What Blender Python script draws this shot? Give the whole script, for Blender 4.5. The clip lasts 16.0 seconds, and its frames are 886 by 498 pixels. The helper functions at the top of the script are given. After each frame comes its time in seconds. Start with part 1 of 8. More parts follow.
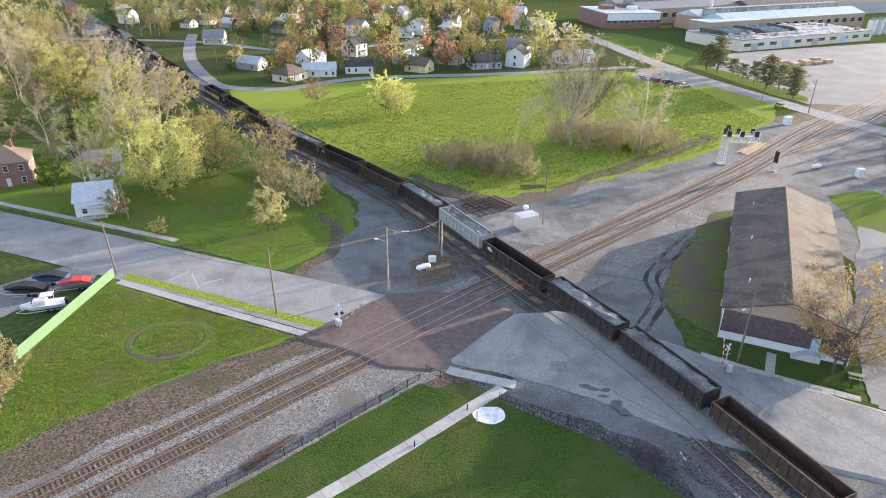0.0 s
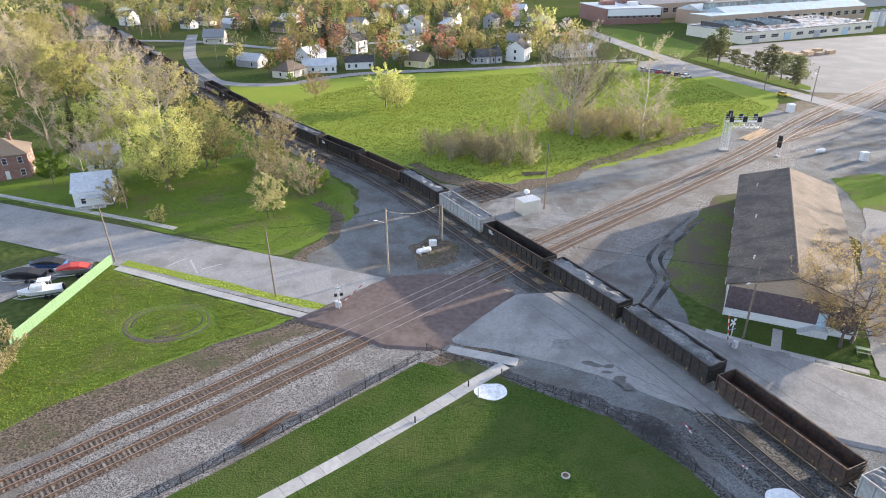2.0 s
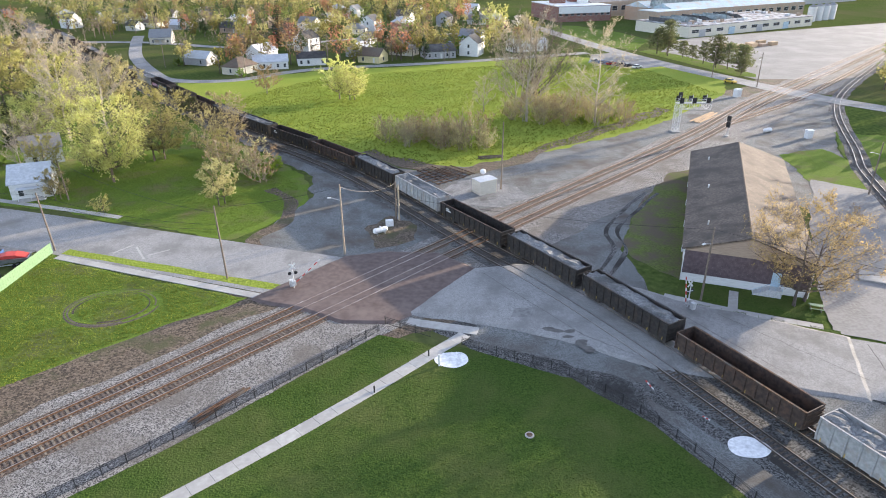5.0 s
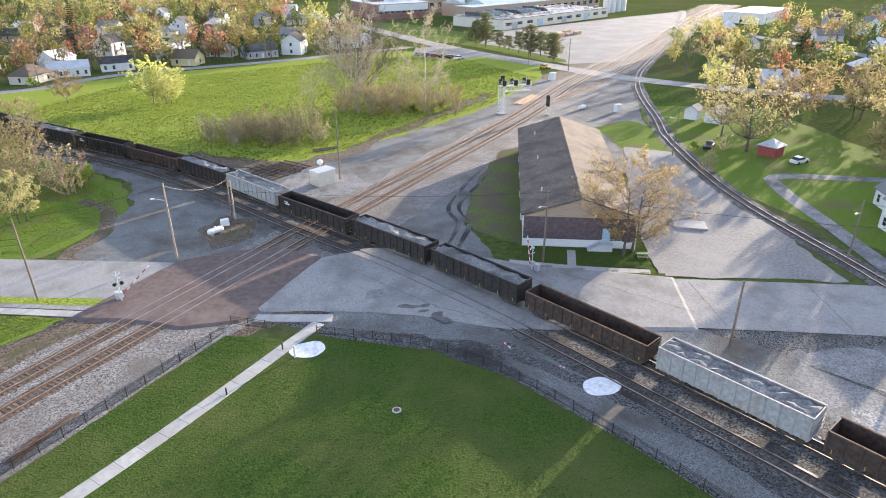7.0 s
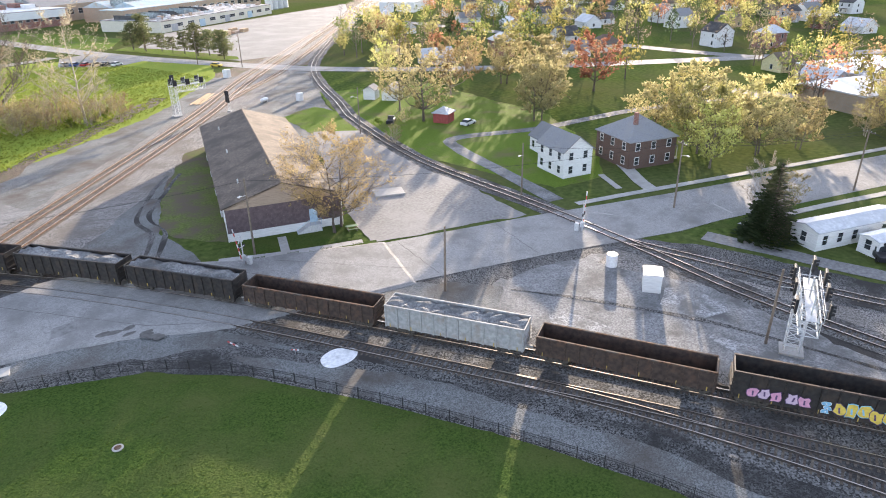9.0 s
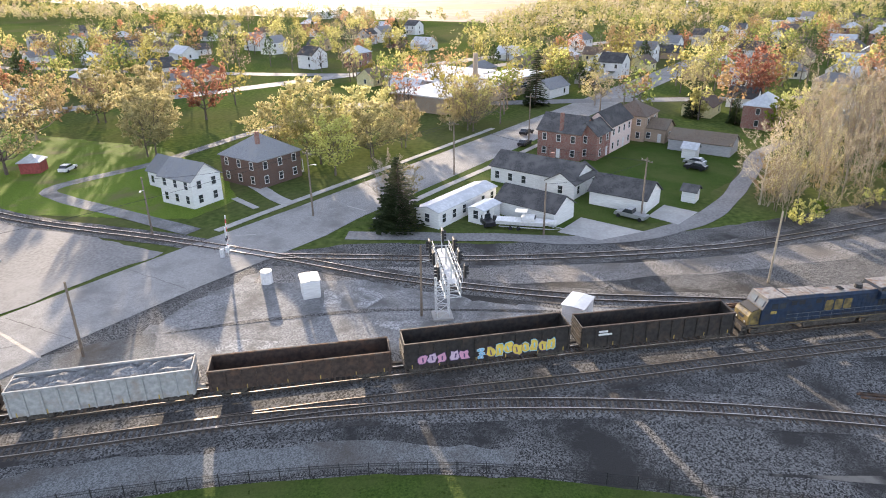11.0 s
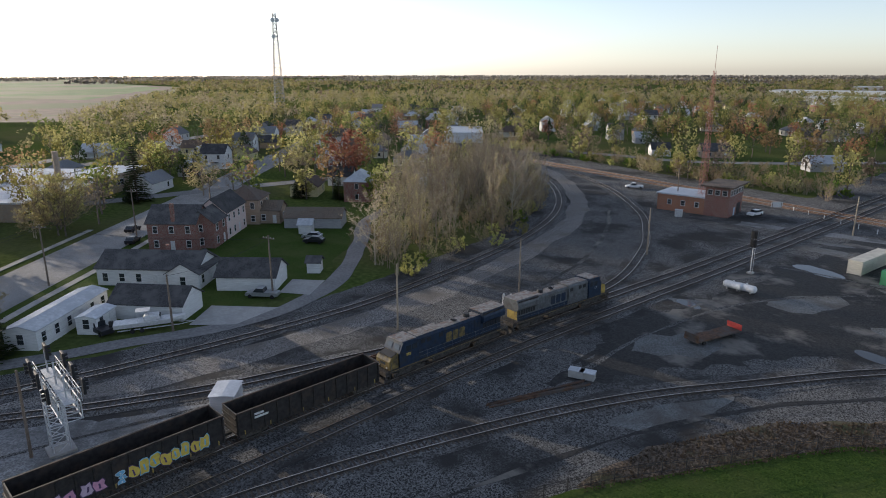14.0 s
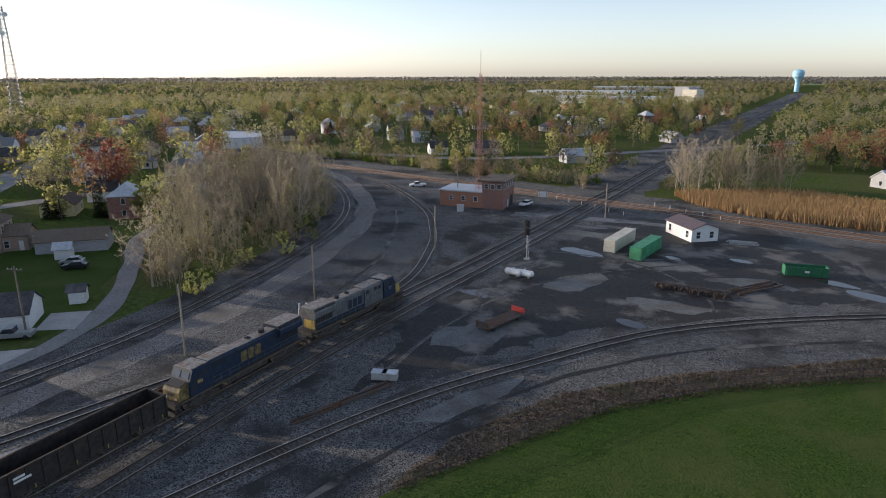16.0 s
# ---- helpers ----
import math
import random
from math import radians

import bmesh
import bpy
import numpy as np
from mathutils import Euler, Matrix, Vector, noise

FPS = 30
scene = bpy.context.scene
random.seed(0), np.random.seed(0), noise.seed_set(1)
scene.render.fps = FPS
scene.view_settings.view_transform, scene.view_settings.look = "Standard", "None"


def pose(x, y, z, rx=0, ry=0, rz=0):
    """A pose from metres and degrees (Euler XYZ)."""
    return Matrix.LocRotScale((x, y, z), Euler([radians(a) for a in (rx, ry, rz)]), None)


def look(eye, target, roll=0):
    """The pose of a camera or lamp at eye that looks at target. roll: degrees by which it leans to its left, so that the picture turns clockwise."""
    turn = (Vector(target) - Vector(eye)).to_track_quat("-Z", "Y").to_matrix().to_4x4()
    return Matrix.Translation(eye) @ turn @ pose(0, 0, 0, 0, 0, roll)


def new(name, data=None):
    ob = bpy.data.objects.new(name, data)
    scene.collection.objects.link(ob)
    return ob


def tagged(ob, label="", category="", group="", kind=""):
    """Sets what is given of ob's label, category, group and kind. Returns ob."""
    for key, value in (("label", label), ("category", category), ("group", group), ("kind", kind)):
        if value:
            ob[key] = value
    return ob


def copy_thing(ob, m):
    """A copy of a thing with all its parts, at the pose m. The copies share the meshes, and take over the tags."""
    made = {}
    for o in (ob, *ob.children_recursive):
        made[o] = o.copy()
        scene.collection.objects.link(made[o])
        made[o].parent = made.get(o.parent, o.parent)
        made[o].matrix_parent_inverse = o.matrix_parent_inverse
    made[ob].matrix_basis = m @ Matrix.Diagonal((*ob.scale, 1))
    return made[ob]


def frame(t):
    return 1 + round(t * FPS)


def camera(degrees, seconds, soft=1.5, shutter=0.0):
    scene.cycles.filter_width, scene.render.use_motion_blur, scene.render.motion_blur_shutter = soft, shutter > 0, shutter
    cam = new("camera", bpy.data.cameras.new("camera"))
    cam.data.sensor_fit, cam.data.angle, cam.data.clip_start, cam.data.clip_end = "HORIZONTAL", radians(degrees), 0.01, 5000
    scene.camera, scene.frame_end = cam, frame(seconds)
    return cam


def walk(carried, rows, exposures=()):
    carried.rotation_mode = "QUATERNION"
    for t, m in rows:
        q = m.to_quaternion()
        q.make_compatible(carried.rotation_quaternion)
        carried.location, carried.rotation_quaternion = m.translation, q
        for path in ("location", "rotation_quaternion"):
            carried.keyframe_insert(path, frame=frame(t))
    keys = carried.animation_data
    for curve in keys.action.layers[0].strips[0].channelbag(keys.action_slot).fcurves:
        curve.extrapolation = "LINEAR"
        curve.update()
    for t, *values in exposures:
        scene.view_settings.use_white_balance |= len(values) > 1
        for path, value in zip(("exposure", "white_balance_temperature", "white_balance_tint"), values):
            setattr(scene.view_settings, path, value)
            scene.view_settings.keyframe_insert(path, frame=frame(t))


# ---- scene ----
cam = camera(68.8, 16.0, soft=1.0)
PATH = [
    (0, (0.0, 0.0, 56.407), (0.0, 1.795, 55.525), 0.6),
    (0.5, (0.134, -0.114, 55.471), (0.13, 1.683, 54.594), 0.4),
    (1, (0.285, -0.256, 54.495), (0.279, 1.543, 53.62), 0.2),
    (1.5, (0.434, -0.42, 53.511), (0.426, 1.379, 52.637), -0.0),
    (2, (0.576, -0.591, 52.54), (0.565, 1.209, 51.668), -0.2),
    (2.5, (0.706, -0.747, 51.609), (0.698, 1.054, 50.739), -0.4),
    (3, (0.808, -0.871, 50.703), (0.81, 0.931, 49.835), -0.5),
    (5.5, (1.2, -1.222, 46.195), (1.4, 0.578, 45.346), -0.3),
    (6, (1.162, -1.147, 45.277), (1.488, 0.635, 44.43), -0.3),
    (6.5, (1.112, -1.01, 44.382), (1.563, 0.746, 43.537), -0.5),
    (7, (1.119, -0.887, 43.498), (1.691, 0.833, 42.653), -0.4),
    (7.5, (1.189, -0.839, 42.651), (1.916, 0.821, 41.805), -0.5),
    (8, (1.37, -0.796, 41.814), (2.28, 0.771, 40.968), -0.6),
    (8.5, (1.598, -0.814, 41.025), (2.699, 0.624, 40.177), -0.8),
    (9, (1.841, -0.814, 40.27), (3.134, 0.452, 39.418), -1.1),
    (9.5, (2.119, -0.668, 39.502), (3.58, 0.395, 38.644), -1.2),
    (10, (2.323, -0.46, 38.82), (3.929, 0.361, 37.956), -1.3),
    (12.3, (2.322, 0.248, 36.93), (4.218, 0.002, 36.343), -0.3),
    (12.5, (2.367, 0.275, 36.753), (4.255, -0.069, 36.191), -0.3),
    (13, (2.59, 0.328, 36.319), (4.434, -0.237, 35.79), -0.2),
    (13.5, (2.794, 0.407, 36.033), (4.592, -0.292, 35.503), -0.1),
    (14, (2.931, 0.43, 35.879), (4.708, -0.32, 35.35), -0.1),
    (14.5, (3.055, 0.354, 35.821), (4.821, -0.423, 35.294), -0.1),
    (15, (3.216, 0.186, 35.804), (4.89, -0.774, 35.277), -0.0),
    (15.5, (3.477, 0.003, 35.879), (4.937, -1.258, 35.352), -0.1),
    (16, (3.742, -0.1, 36.106), (5.181, -1.386, 35.581), -0.1),
]
walk(cam, [(t, look(eye, target, roll)) for t, eye, target, roll in PATH],
     exposures=[(0.0, 2.12, 6000, 16), (6.0, 2.15, 6000, 16), (7.5, 2.25, 6050, 18), (8.0, 2.1, 6000, 18), (8.6, 2.32, 6150, 18), (9.8, 2.36, 6250, 18), (12.3, 1.72, 6500, 19), (13.0, 0.66, 5950, 15), (14.5, 0.66, 5800, 15), (16.0, 0.72, 5850, 16)])

# ---- light ----
SUN_AZ, SUN_EL = 60.0, 8.5          # degrees clockwise from +y, and above the horizon
world = bpy.data.worlds.new("sky")
scene.world = world
world.use_nodes = True
wn = world.node_tree
sky = wn.nodes.new("ShaderNodeTexSky")
sky.sky_type, sky.sun_disc = "NISHITA", False
sky.sun_elevation, sky.sun_rotation = radians(SUN_EL), radians(SUN_AZ)
sky.air_density, sky.dust_density = 0.8, 0.6
pale = wn.nodes.new("ShaderNodeHueSaturation")
pale.inputs["Saturation"].default_value = 0.6          # thin high haze whitens the sky
wn.links.new(sky.outputs[0], pale.inputs["Color"])
wn.links.new(pale.outputs[0], wn.nodes["Background"].inputs[0])
wn.nodes["Background"].inputs[1].default_value = 0.15
sun = new("sun", bpy.data.lights.new("sun", "SUN"))
sun.data.energy, sun.data.angle, sun.data.color = 3.6, radians(0.6), (1.0, 0.83, 0.58)
sdir = Vector((math.sin(radians(SUN_AZ)) * math.cos(radians(SUN_EL)), math.cos(radians(SUN_AZ)) * math.cos(radians(SUN_EL)), math.sin(radians(SUN_EL))))
sun.matrix_world = look(sdir * 300, (0, 0, 0))


# ---- materials ----
def mat(name, a, b, scale=1.0, rough=0.9, metal=0.0, bump=0.2, c=None, big=0.15, cut=(0.45, 0.62), rnd=0.0, space="pos", stretch=None, leaf=0.0, cells=0.0, spec=0.3, dist=0.05):
    """Two-scale procedural surface: fine grain from a to b, larger stains towards c."""
    m = bpy.data.materials.new(name)
    m.use_nodes = True
    t = m.node_tree
    p = t.nodes["Principled BSDF"]
    p.inputs["Roughness"].default_value, p.inputs["Metallic"].default_value = rough, metal
    p.inputs["Specular IOR Level"].default_value = spec
    if space == "pos":
        co = t.nodes.new("ShaderNodeNewGeometry").outputs["Position"]
    else:
        co = t.nodes.new("ShaderNodeTexCoord").outputs["Object"]
    if stretch:
        mp = t.nodes.new("ShaderNodeMapping")
        mp.inputs["Scale"].default_value = stretch
        t.links.new(co, mp.inputs[0])
        co = mp.outputs[0]
    n = t.nodes.new("ShaderNodeTexNoise")
    n.inputs["Scale"].default_value, n.inputs["Detail"].default_value = scale, 5
    t.links.new(co, n.inputs[0])
    fac, relief = n.outputs["Fac"], n.outputs["Fac"]
    ramp = t.nodes.new("ShaderNodeValToRGB")
    ramp.color_ramp.elements[0].position, ramp.color_ramp.elements[1].position = 0.33, 0.67
    ramp.color_ramp.elements[0].color, ramp.color_ramp.elements[1].color = (*a, 1), (*b, 1)
    if cells:
        v = t.nodes.new("ShaderNodeTexVoronoi")
        v.inputs["Scale"].default_value = cells
        t.links.new(co, v.inputs[0])
        s = t.nodes.new("ShaderNodeSeparateColor")
        t.links.new(v.outputs["Color"], s.inputs[0])
        mx = t.nodes.new("ShaderNodeMix")
        mx.inputs[0].default_value = 0.45
        t.links.new(fac, mx.inputs[2])
        t.links.new(s.outputs[0], mx.inputs[3])
        fac, relief = mx.outputs[0], mx.outputs[0]
    t.links.new(fac, ramp.inputs[0])
    col = ramp.outputs[0]
    if c is not None:
        n2 = t.nodes.new("ShaderNodeTexNoise")
        n2.inputs["Scale"].default_value, n2.inputs["Detail"].default_value, n2.inputs["Roughness"].default_value = big, 6, 0.62
        t.links.new(co, n2.inputs[0])
        r2 = t.nodes.new("ShaderNodeValToRGB")
        r2.color_ramp.elements[0].position, r2.color_ramp.elements[1].position = cut
        t.links.new(n2.outputs["Fac"], r2.inputs[0])
        mc = t.nodes.new("ShaderNodeMix")
        mc.data_type = "RGBA"
        t.links.new(r2.outputs[0], mc.inputs[0])
        t.links.new(col, mc.inputs[6])
        mc.inputs[7].default_value = (*c, 1)
        col = mc.outputs[2]
    if rnd:
        oi = t.nodes.new("ShaderNodeObjectInfo")
        h = t.nodes.new("ShaderNodeHueSaturation")
        mr = t.nodes.new("ShaderNodeMapRange")
        mr.inputs[3].default_value, mr.inputs[4].default_value = 1 - rnd, 1 + rnd
        t.links.new(oi.outputs["Random"], mr.inputs[0])
        t.links.new(mr.outputs[0], h.inputs["Value"])
        mr2 = t.nodes.new("ShaderNodeMapRange")
        mr2.inputs[3].default_value, mr2.inputs[4].default_value = 0.5 - rnd * 0.06, 0.5 + rnd * 0.06
        t.links.new(oi.outputs["Random"], mr2.inputs[0])
        t.links.new(mr2.outputs[0], h.inputs["Hue"])
        t.links.new(col, h.inputs["Color"])
        col = h.outputs[0]
    t.links.new(col, p.inputs["Base Color"])
    if bump:
        bp = t.nodes.new("ShaderNodeBump")
        bp.inputs["Strength"].default_value, bp.inputs["Distance"].default_value = bump, dist
        t.links.new(relief, bp.inputs["Height"])
        t.links.new(bp.outputs[0], p.inputs["Normal"])
    if leaf:
        tr = t.nodes.new("ShaderNodeBsdfTranslucent")
        t.links.new(col, tr.inputs[0])
        ms = t.nodes.new("ShaderNodeMixShader")
        ms.inputs[0].default_value = leaf
        t.links.new(p.outputs[0], ms.inputs[1])
        t.links.new(tr.outputs[0], ms.inputs[2])
        t.links.new(ms.outputs[0], t.nodes["Material Output"].inputs[0])
    return m


def plain(name, c, rough=0.6, metal=0.0, spec=0.4):
    d = [max(0.0, v * 0.78) for v in c]
    return mat(name, d, c, 3.0, rough, metal, 0.05, space="obj", spec=spec)


# lawn grass darkened: the shade lying on it is put into its colour
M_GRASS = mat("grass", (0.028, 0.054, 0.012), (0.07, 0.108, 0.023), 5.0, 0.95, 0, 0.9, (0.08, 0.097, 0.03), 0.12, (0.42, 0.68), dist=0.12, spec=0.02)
# meadow and verge grass: brightened base colours stand for sunlight
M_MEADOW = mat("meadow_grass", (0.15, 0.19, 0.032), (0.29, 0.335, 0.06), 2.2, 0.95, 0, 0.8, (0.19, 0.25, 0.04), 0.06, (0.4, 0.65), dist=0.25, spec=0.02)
M_VERGE = mat("sun_toned_rough_grass", (0.075, 0.12, 0.02), (0.15, 0.21, 0.036), 4.5, 0.95, 0, 0.8, (0.14, 0.135, 0.06), 0.13, (0.5, 0.68), dist=0.14, spec=0.02)
M_SPARSE = mat("sparse_grass_on_dirt", (0.07, 0.09, 0.03), (0.15, 0.18, 0.055), 4.0, 0.95, 0, 0.7, (0.12, 0.1, 0.075), 0.16, (0.42, 0.6), dist=0.1, spec=0.02)
M_TOWN = mat("town_lawn", (0.044, 0.068, 0.019), (0.098, 0.128, 0.036), 0.9, 0.95, 0, 0.6, (0.098, 0.1, 0.045), 0.02, (0.42, 0.66), dist=0.2, spec=0.0)
M_STONE = mat("packed_blue_grey_stone", (0.085, 0.09, 0.09), (0.205, 0.212, 0.212), 9.0, 0.95, 0, 0.6, (0.08, 0.07, 0.06), 0.13, (0.44, 0.68), cells=10.0, dist=0.05)
M_GRAVEL = mat("ballast_gravel", (0.05, 0.048, 0.047), (0.32, 0.305, 0.29), 8.0, 0.95, 0, 1.0, (0.13, 0.115, 0.1), 0.12, (0.45, 0.68), cells=8.5, dist=0.08)
M_YARD = mat("yard_stone_dirt", (0.012, 0.012, 0.012), (0.185, 0.183, 0.18), 9.0, 0.95, 0, 1.0, (0.03, 0.029, 0.028), 0.07, (0.48, 0.6), cells=9.0, dist=0.08)
M_DIRT = mat("bare_dirt", (0.05, 0.039, 0.029), (0.17, 0.132, 0.096), 2.6, 0.95, 0, 1.0, (0.075, 0.075, 0.035), 0.2, (0.52, 0.66), cells=5.0, dist=0.14)
M_BLACK = mat("black_cinder", (0.007, 0.007, 0.007), (0.03, 0.028, 0.026), 2.0, 0.7, 0, 0.8, (0.15, 0.138, 0.122), 0.1, (0.52, 0.62), cells=5.0, dist=0.08)
M_CHALK = mat("crushed_limestone", (0.14, 0.142, 0.144), (0.26, 0.262, 0.264), 4.0, 0.95, 0, 0.5, (0.095, 0.095, 0.094), 0.2, (0.45, 0.65), cells=6.0, dist=0.06)
M_SNOWY = mat("pale_lime_streaked_stone", (0.16, 0.165, 0.17), (0.4, 0.405, 0.41), 3.0, 0.95, 0, 0.5, (0.13, 0.13, 0.128), 0.3, (0.42, 0.6), cells=6.0, dist=0.05)
M_ROAD = mat("worn_concrete_road", (0.2, 0.197, 0.192), (0.325, 0.318, 0.31), 2.6, 0.9, 0, 0.25, (0.165, 0.16, 0.155), 0.17, (0.46, 0.72), cells=14.0, dist=0.02)
M_ASPH = mat("fresh_asphalt", (0.09, 0.066, 0.06), (0.14, 0.105, 0.095), 1.2, 0.85, 0, 0.25, (0.185, 0.145, 0.13), 0.12, (0.5, 0.8), dist=0.02)
M_LOT = mat("parking_lot_asphalt", (0.145, 0.141, 0.138), (0.235, 0.23, 0.225), 2.2, 0.9, 0, 0.15, (0.26, 0.253, 0.246), 0.08, (0.45, 0.75), dist=0.02)
M_WALK = mat("sidewalk_concrete", (0.33, 0.322, 0.305), (0.4, 0.39, 0.37), 2.0, 0.9, 0, 0.1, (0.31, 0.3, 0.285), 0.3, rnd=0.06, dist=0.02)
M_FIELD = mat("ploughed_field", (0.17, 0.125, 0.085), (0.25, 0.19, 0.13), 0.05, 0.95, 0, 0.2, (0.16, 0.17, 0.07), 0.004, (0.5, 0.56))
M_CROP = mat("green_crop_field", (0.12, 0.18, 0.05), (0.19, 0.25, 0.08), 0.03, 0.95, 0, 0.2, (0.26, 0.24, 0.13), 0.003, (0.5, 0.56))
M_SNOW = mat("white_lime_dust", (0.62, 0.62, 0.63), (0.82, 0.82, 0.83), 3.0, 0.95, 0, 0.4, (0.45, 0.45, 0.46), 0.8, (0.5, 0.75), dist=0.05)
M_WATER = mat("puddle_water", (0.02, 0.02, 0.02), (0.035, 0.035, 0.035), 0.5, 0.06, 0, 0.02, spec=0.5)
M_RAIL = mat("rusty_rail", (0.12, 0.068, 0.04), (0.23, 0.135, 0.082), 4.0, 0.6, 0.5, 0.1)
M_RAILHEAD = mat("polished_rail_head", (0.36, 0.30, 0.25), (0.55, 0.50, 0.46), 1.0, 0.33, 0.9, 0.02)
M_TIE = mat("creosoted_tie", (0.05, 0.038, 0.03), (0.13, 0.105, 0.085), 3.0, 0.9, 0, 0.4, rnd=0.3)
M_TIEPALE = mat("weathered_tie", (0.085, 0.069, 0.056), (0.2, 0.168, 0.138), 3.0, 0.9, 0, 0.4, rnd=0.25)
M_WOOD = mat("pole_wood", (0.11, 0.085, 0.065), (0.22, 0.18, 0.145), 6.0, 0.85, 0, 0.3, space="obj", stretch=(4, 4, 0.4))
M_LUMBER = mat("sawn_timber", (0.32, 0.22, 0.13), (0.52, 0.38, 0.24), 5.0, 0.8, 0, 0.2, space="obj", stretch=(0.5, 4, 4))
M_STEEL = mat("galvanised_steel", (0.42, 0.425, 0.43), (0.6, 0.605, 0.61), 6.0, 0.5, 0.15, 0.05)
M_MASTG = plain("grey_mast_paint", (0.2, 0.2, 0.205), 0.6)
M_BLACKM = plain("black_paint", (0.02, 0.02, 0.022), 0.6)
M_WHITE = mat("white_siding", (0.55, 0.55, 0.545), (0.72, 0.72, 0.71), 2.0, 0.7, 0, 0.1, (0.55, 0.54, 0.51), 0.5, (0.55, 0.8), stretch=(0.4, 0.4, 6))
M_CREAM = mat("cream_siding", (0.5, 0.46, 0.38), (0.64, 0.60, 0.5), 2.0, 0.75, 0, 0.1, stretch=(0.4, 0.4, 6))
M_GREYW = mat("grey_siding", (0.28, 0.28, 0.29), (0.4, 0.4, 0.41), 2.0, 0.75, 0, 0.1, stretch=(0.4, 0.4, 6))
M_TAN = mat("tan_siding", (0.27, 0.2, 0.15), (0.38, 0.29, 0.22), 2.0, 0.75, 0, 0.1, stretch=(0.4, 0.4, 6))
M_PINK = mat("pale_pink_siding", (0.58, 0.46, 0.42), (0.7, 0.57, 0.53), 2.0, 0.75, 0, 0.1, stretch=(0.4, 0.4, 6))
M_YEL = mat("pale_yellow_siding", (0.5, 0.44, 0.24), (0.64, 0.57, 0.33), 2.0, 0.75, 0, 0.1)
M_BRED = mat("red_siding", (0.22, 0.05, 0.045), (0.33, 0.08, 0.07), 2.0, 0.75, 0, 0.1)


def brick(name, a, b, mortar):
    m = bpy.data.materials.new(name)
    m.use_nodes = True
    t = m.node_tree
    p = t.nodes["Principled BSDF"]
    p.inputs["Roughness"].default_value = 0.9
    co = t.nodes.new("ShaderNodeTexCoord")
    sx = t.nodes.new("ShaderNodeSeparateXYZ")
    ad = t.nodes.new("ShaderNodeMath")
    cb = t.nodes.new("ShaderNodeCombineXYZ")
    t.links.new(co.outputs["Object"], sx.inputs[0])
    t.links.new(sx.outputs[0], ad.inputs[0])
    t.links.new(sx.outputs[1], ad.inputs[1])
    t.links.new(ad.outputs[0], cb.inputs[0])
    t.links.new(sx.outputs[2], cb.inputs[1])
    k = t.nodes.new("ShaderNodeTexBrick")
    k.inputs["Color1"].default_value, k.inputs["Color2"].default_value, k.inputs["Mortar"].default_value = (*a, 1), (*b, 1), (*mortar, 1)
    k.inputs["Scale"].default_value, k.inputs["Brick Width"].default_value, k.inputs["Row Height"].default_value, k.inputs["Mortar Size"].default_value = 1.0, 0.22, 0.075, 0.01
    t.links.new(cb.outputs[0], k.inputs[0])
    n = t.nodes.new("ShaderNodeTexNoise")
    n.inputs["Scale"].default_value = 0.6
    t.links.new(co.outputs["Object"], n.inputs[0])
    mx = t.nodes.new("ShaderNodeMix")
    mx.data_type, mx.blend_type = "RGBA", "MULTIPLY"
    mx.inputs[0].default_value = 0.3
    t.links.new(k.outputs["Color"], mx.inputs[6])
    t.links.new(n.outputs["Fac"], mx.inputs[7])
    t.links.new(mx.outputs[2], p.inputs["Base Color"])
    return m


M_BRICK = brick("red_brick", (0.2, 0.07, 0.05), (0.27, 0.1, 0.075), (0.3, 0.26, 0.23))
M_BRICKO = brick("orange_brick", (0.36, 0.145, 0.08), (0.44, 0.185, 0.105), (0.3, 0.22, 0.17))
M_BRICKD = brick("dark_brown_brick", (0.1, 0.058, 0.045), (0.14, 0.08, 0.06), (0.13, 0.1, 0.085))
M_BRICKT = brick("buff_brick", (0.34, 0.24, 0.16), (0.42, 0.31, 0.22), (0.36, 0.33, 0.28))
M_ROOFD = mat("dark_shingles", (0.035, 0.034, 0.036), (0.085, 0.083, 0.085), 5.0, 0.9, 0, 0.4, (0.1, 0.097, 0.095), 0.5, rnd=0.25)
M_ROOFG = mat("grey_shingles", (0.13, 0.135, 0.145), (0.24, 0.245, 0.255), 5.0, 0.9, 0, 0.4, (0.2, 0.2, 0.2), 0.5, rnd=0.2)
M_ROOFB = mat("brown_shingles", (0.085, 0.062, 0.048), (0.17, 0.128, 0.1), 5.0, 0.9, 0, 0.4, (0.13, 0.105, 0.085), 0.4, rnd=0.2)
M_ROOFT = mat("worn_brown_felt_roof", (0.085, 0.066, 0.053), (0.17, 0.134, 0.107), 3.0, 0.9, 0, 0.4, (0.07, 0.058, 0.049), 0.25, (0.42, 0.62))
M_ROOFM = mat("maroon_metal_roof", (0.095, 0.07, 0.076), (0.15, 0.112, 0.12), 2.0, 0.5, 0.2, 0.1)
M_ROOFW = mat("white_metal_roof", (0.42, 0.44, 0.47), (0.58, 0.6, 0.63), 2.0, 0.5, 0.1, 0.05, (0.42, 0.44, 0.47), 0.4, rnd=0.1)
M_ROOFBL = mat("pale_blue_metal_roof", (0.3, 0.4, 0.46), (0.44, 0.53, 0.58), 0.8, 0.5, 0.1, 0.05, (0.4, 0.37, 0.32), 0.2)
M_GLASS = mat("window_glass", (0.02, 0.025, 0.03), (0.05, 0.055, 0.06), 0.4, 0.08, 0, 0.0, spec=0.8)
M_TRIM = plain("white_trim", (0.66, 0.66, 0.65))
M_DOOR = plain("pale_blue_door", (0.38, 0.5, 0.6))
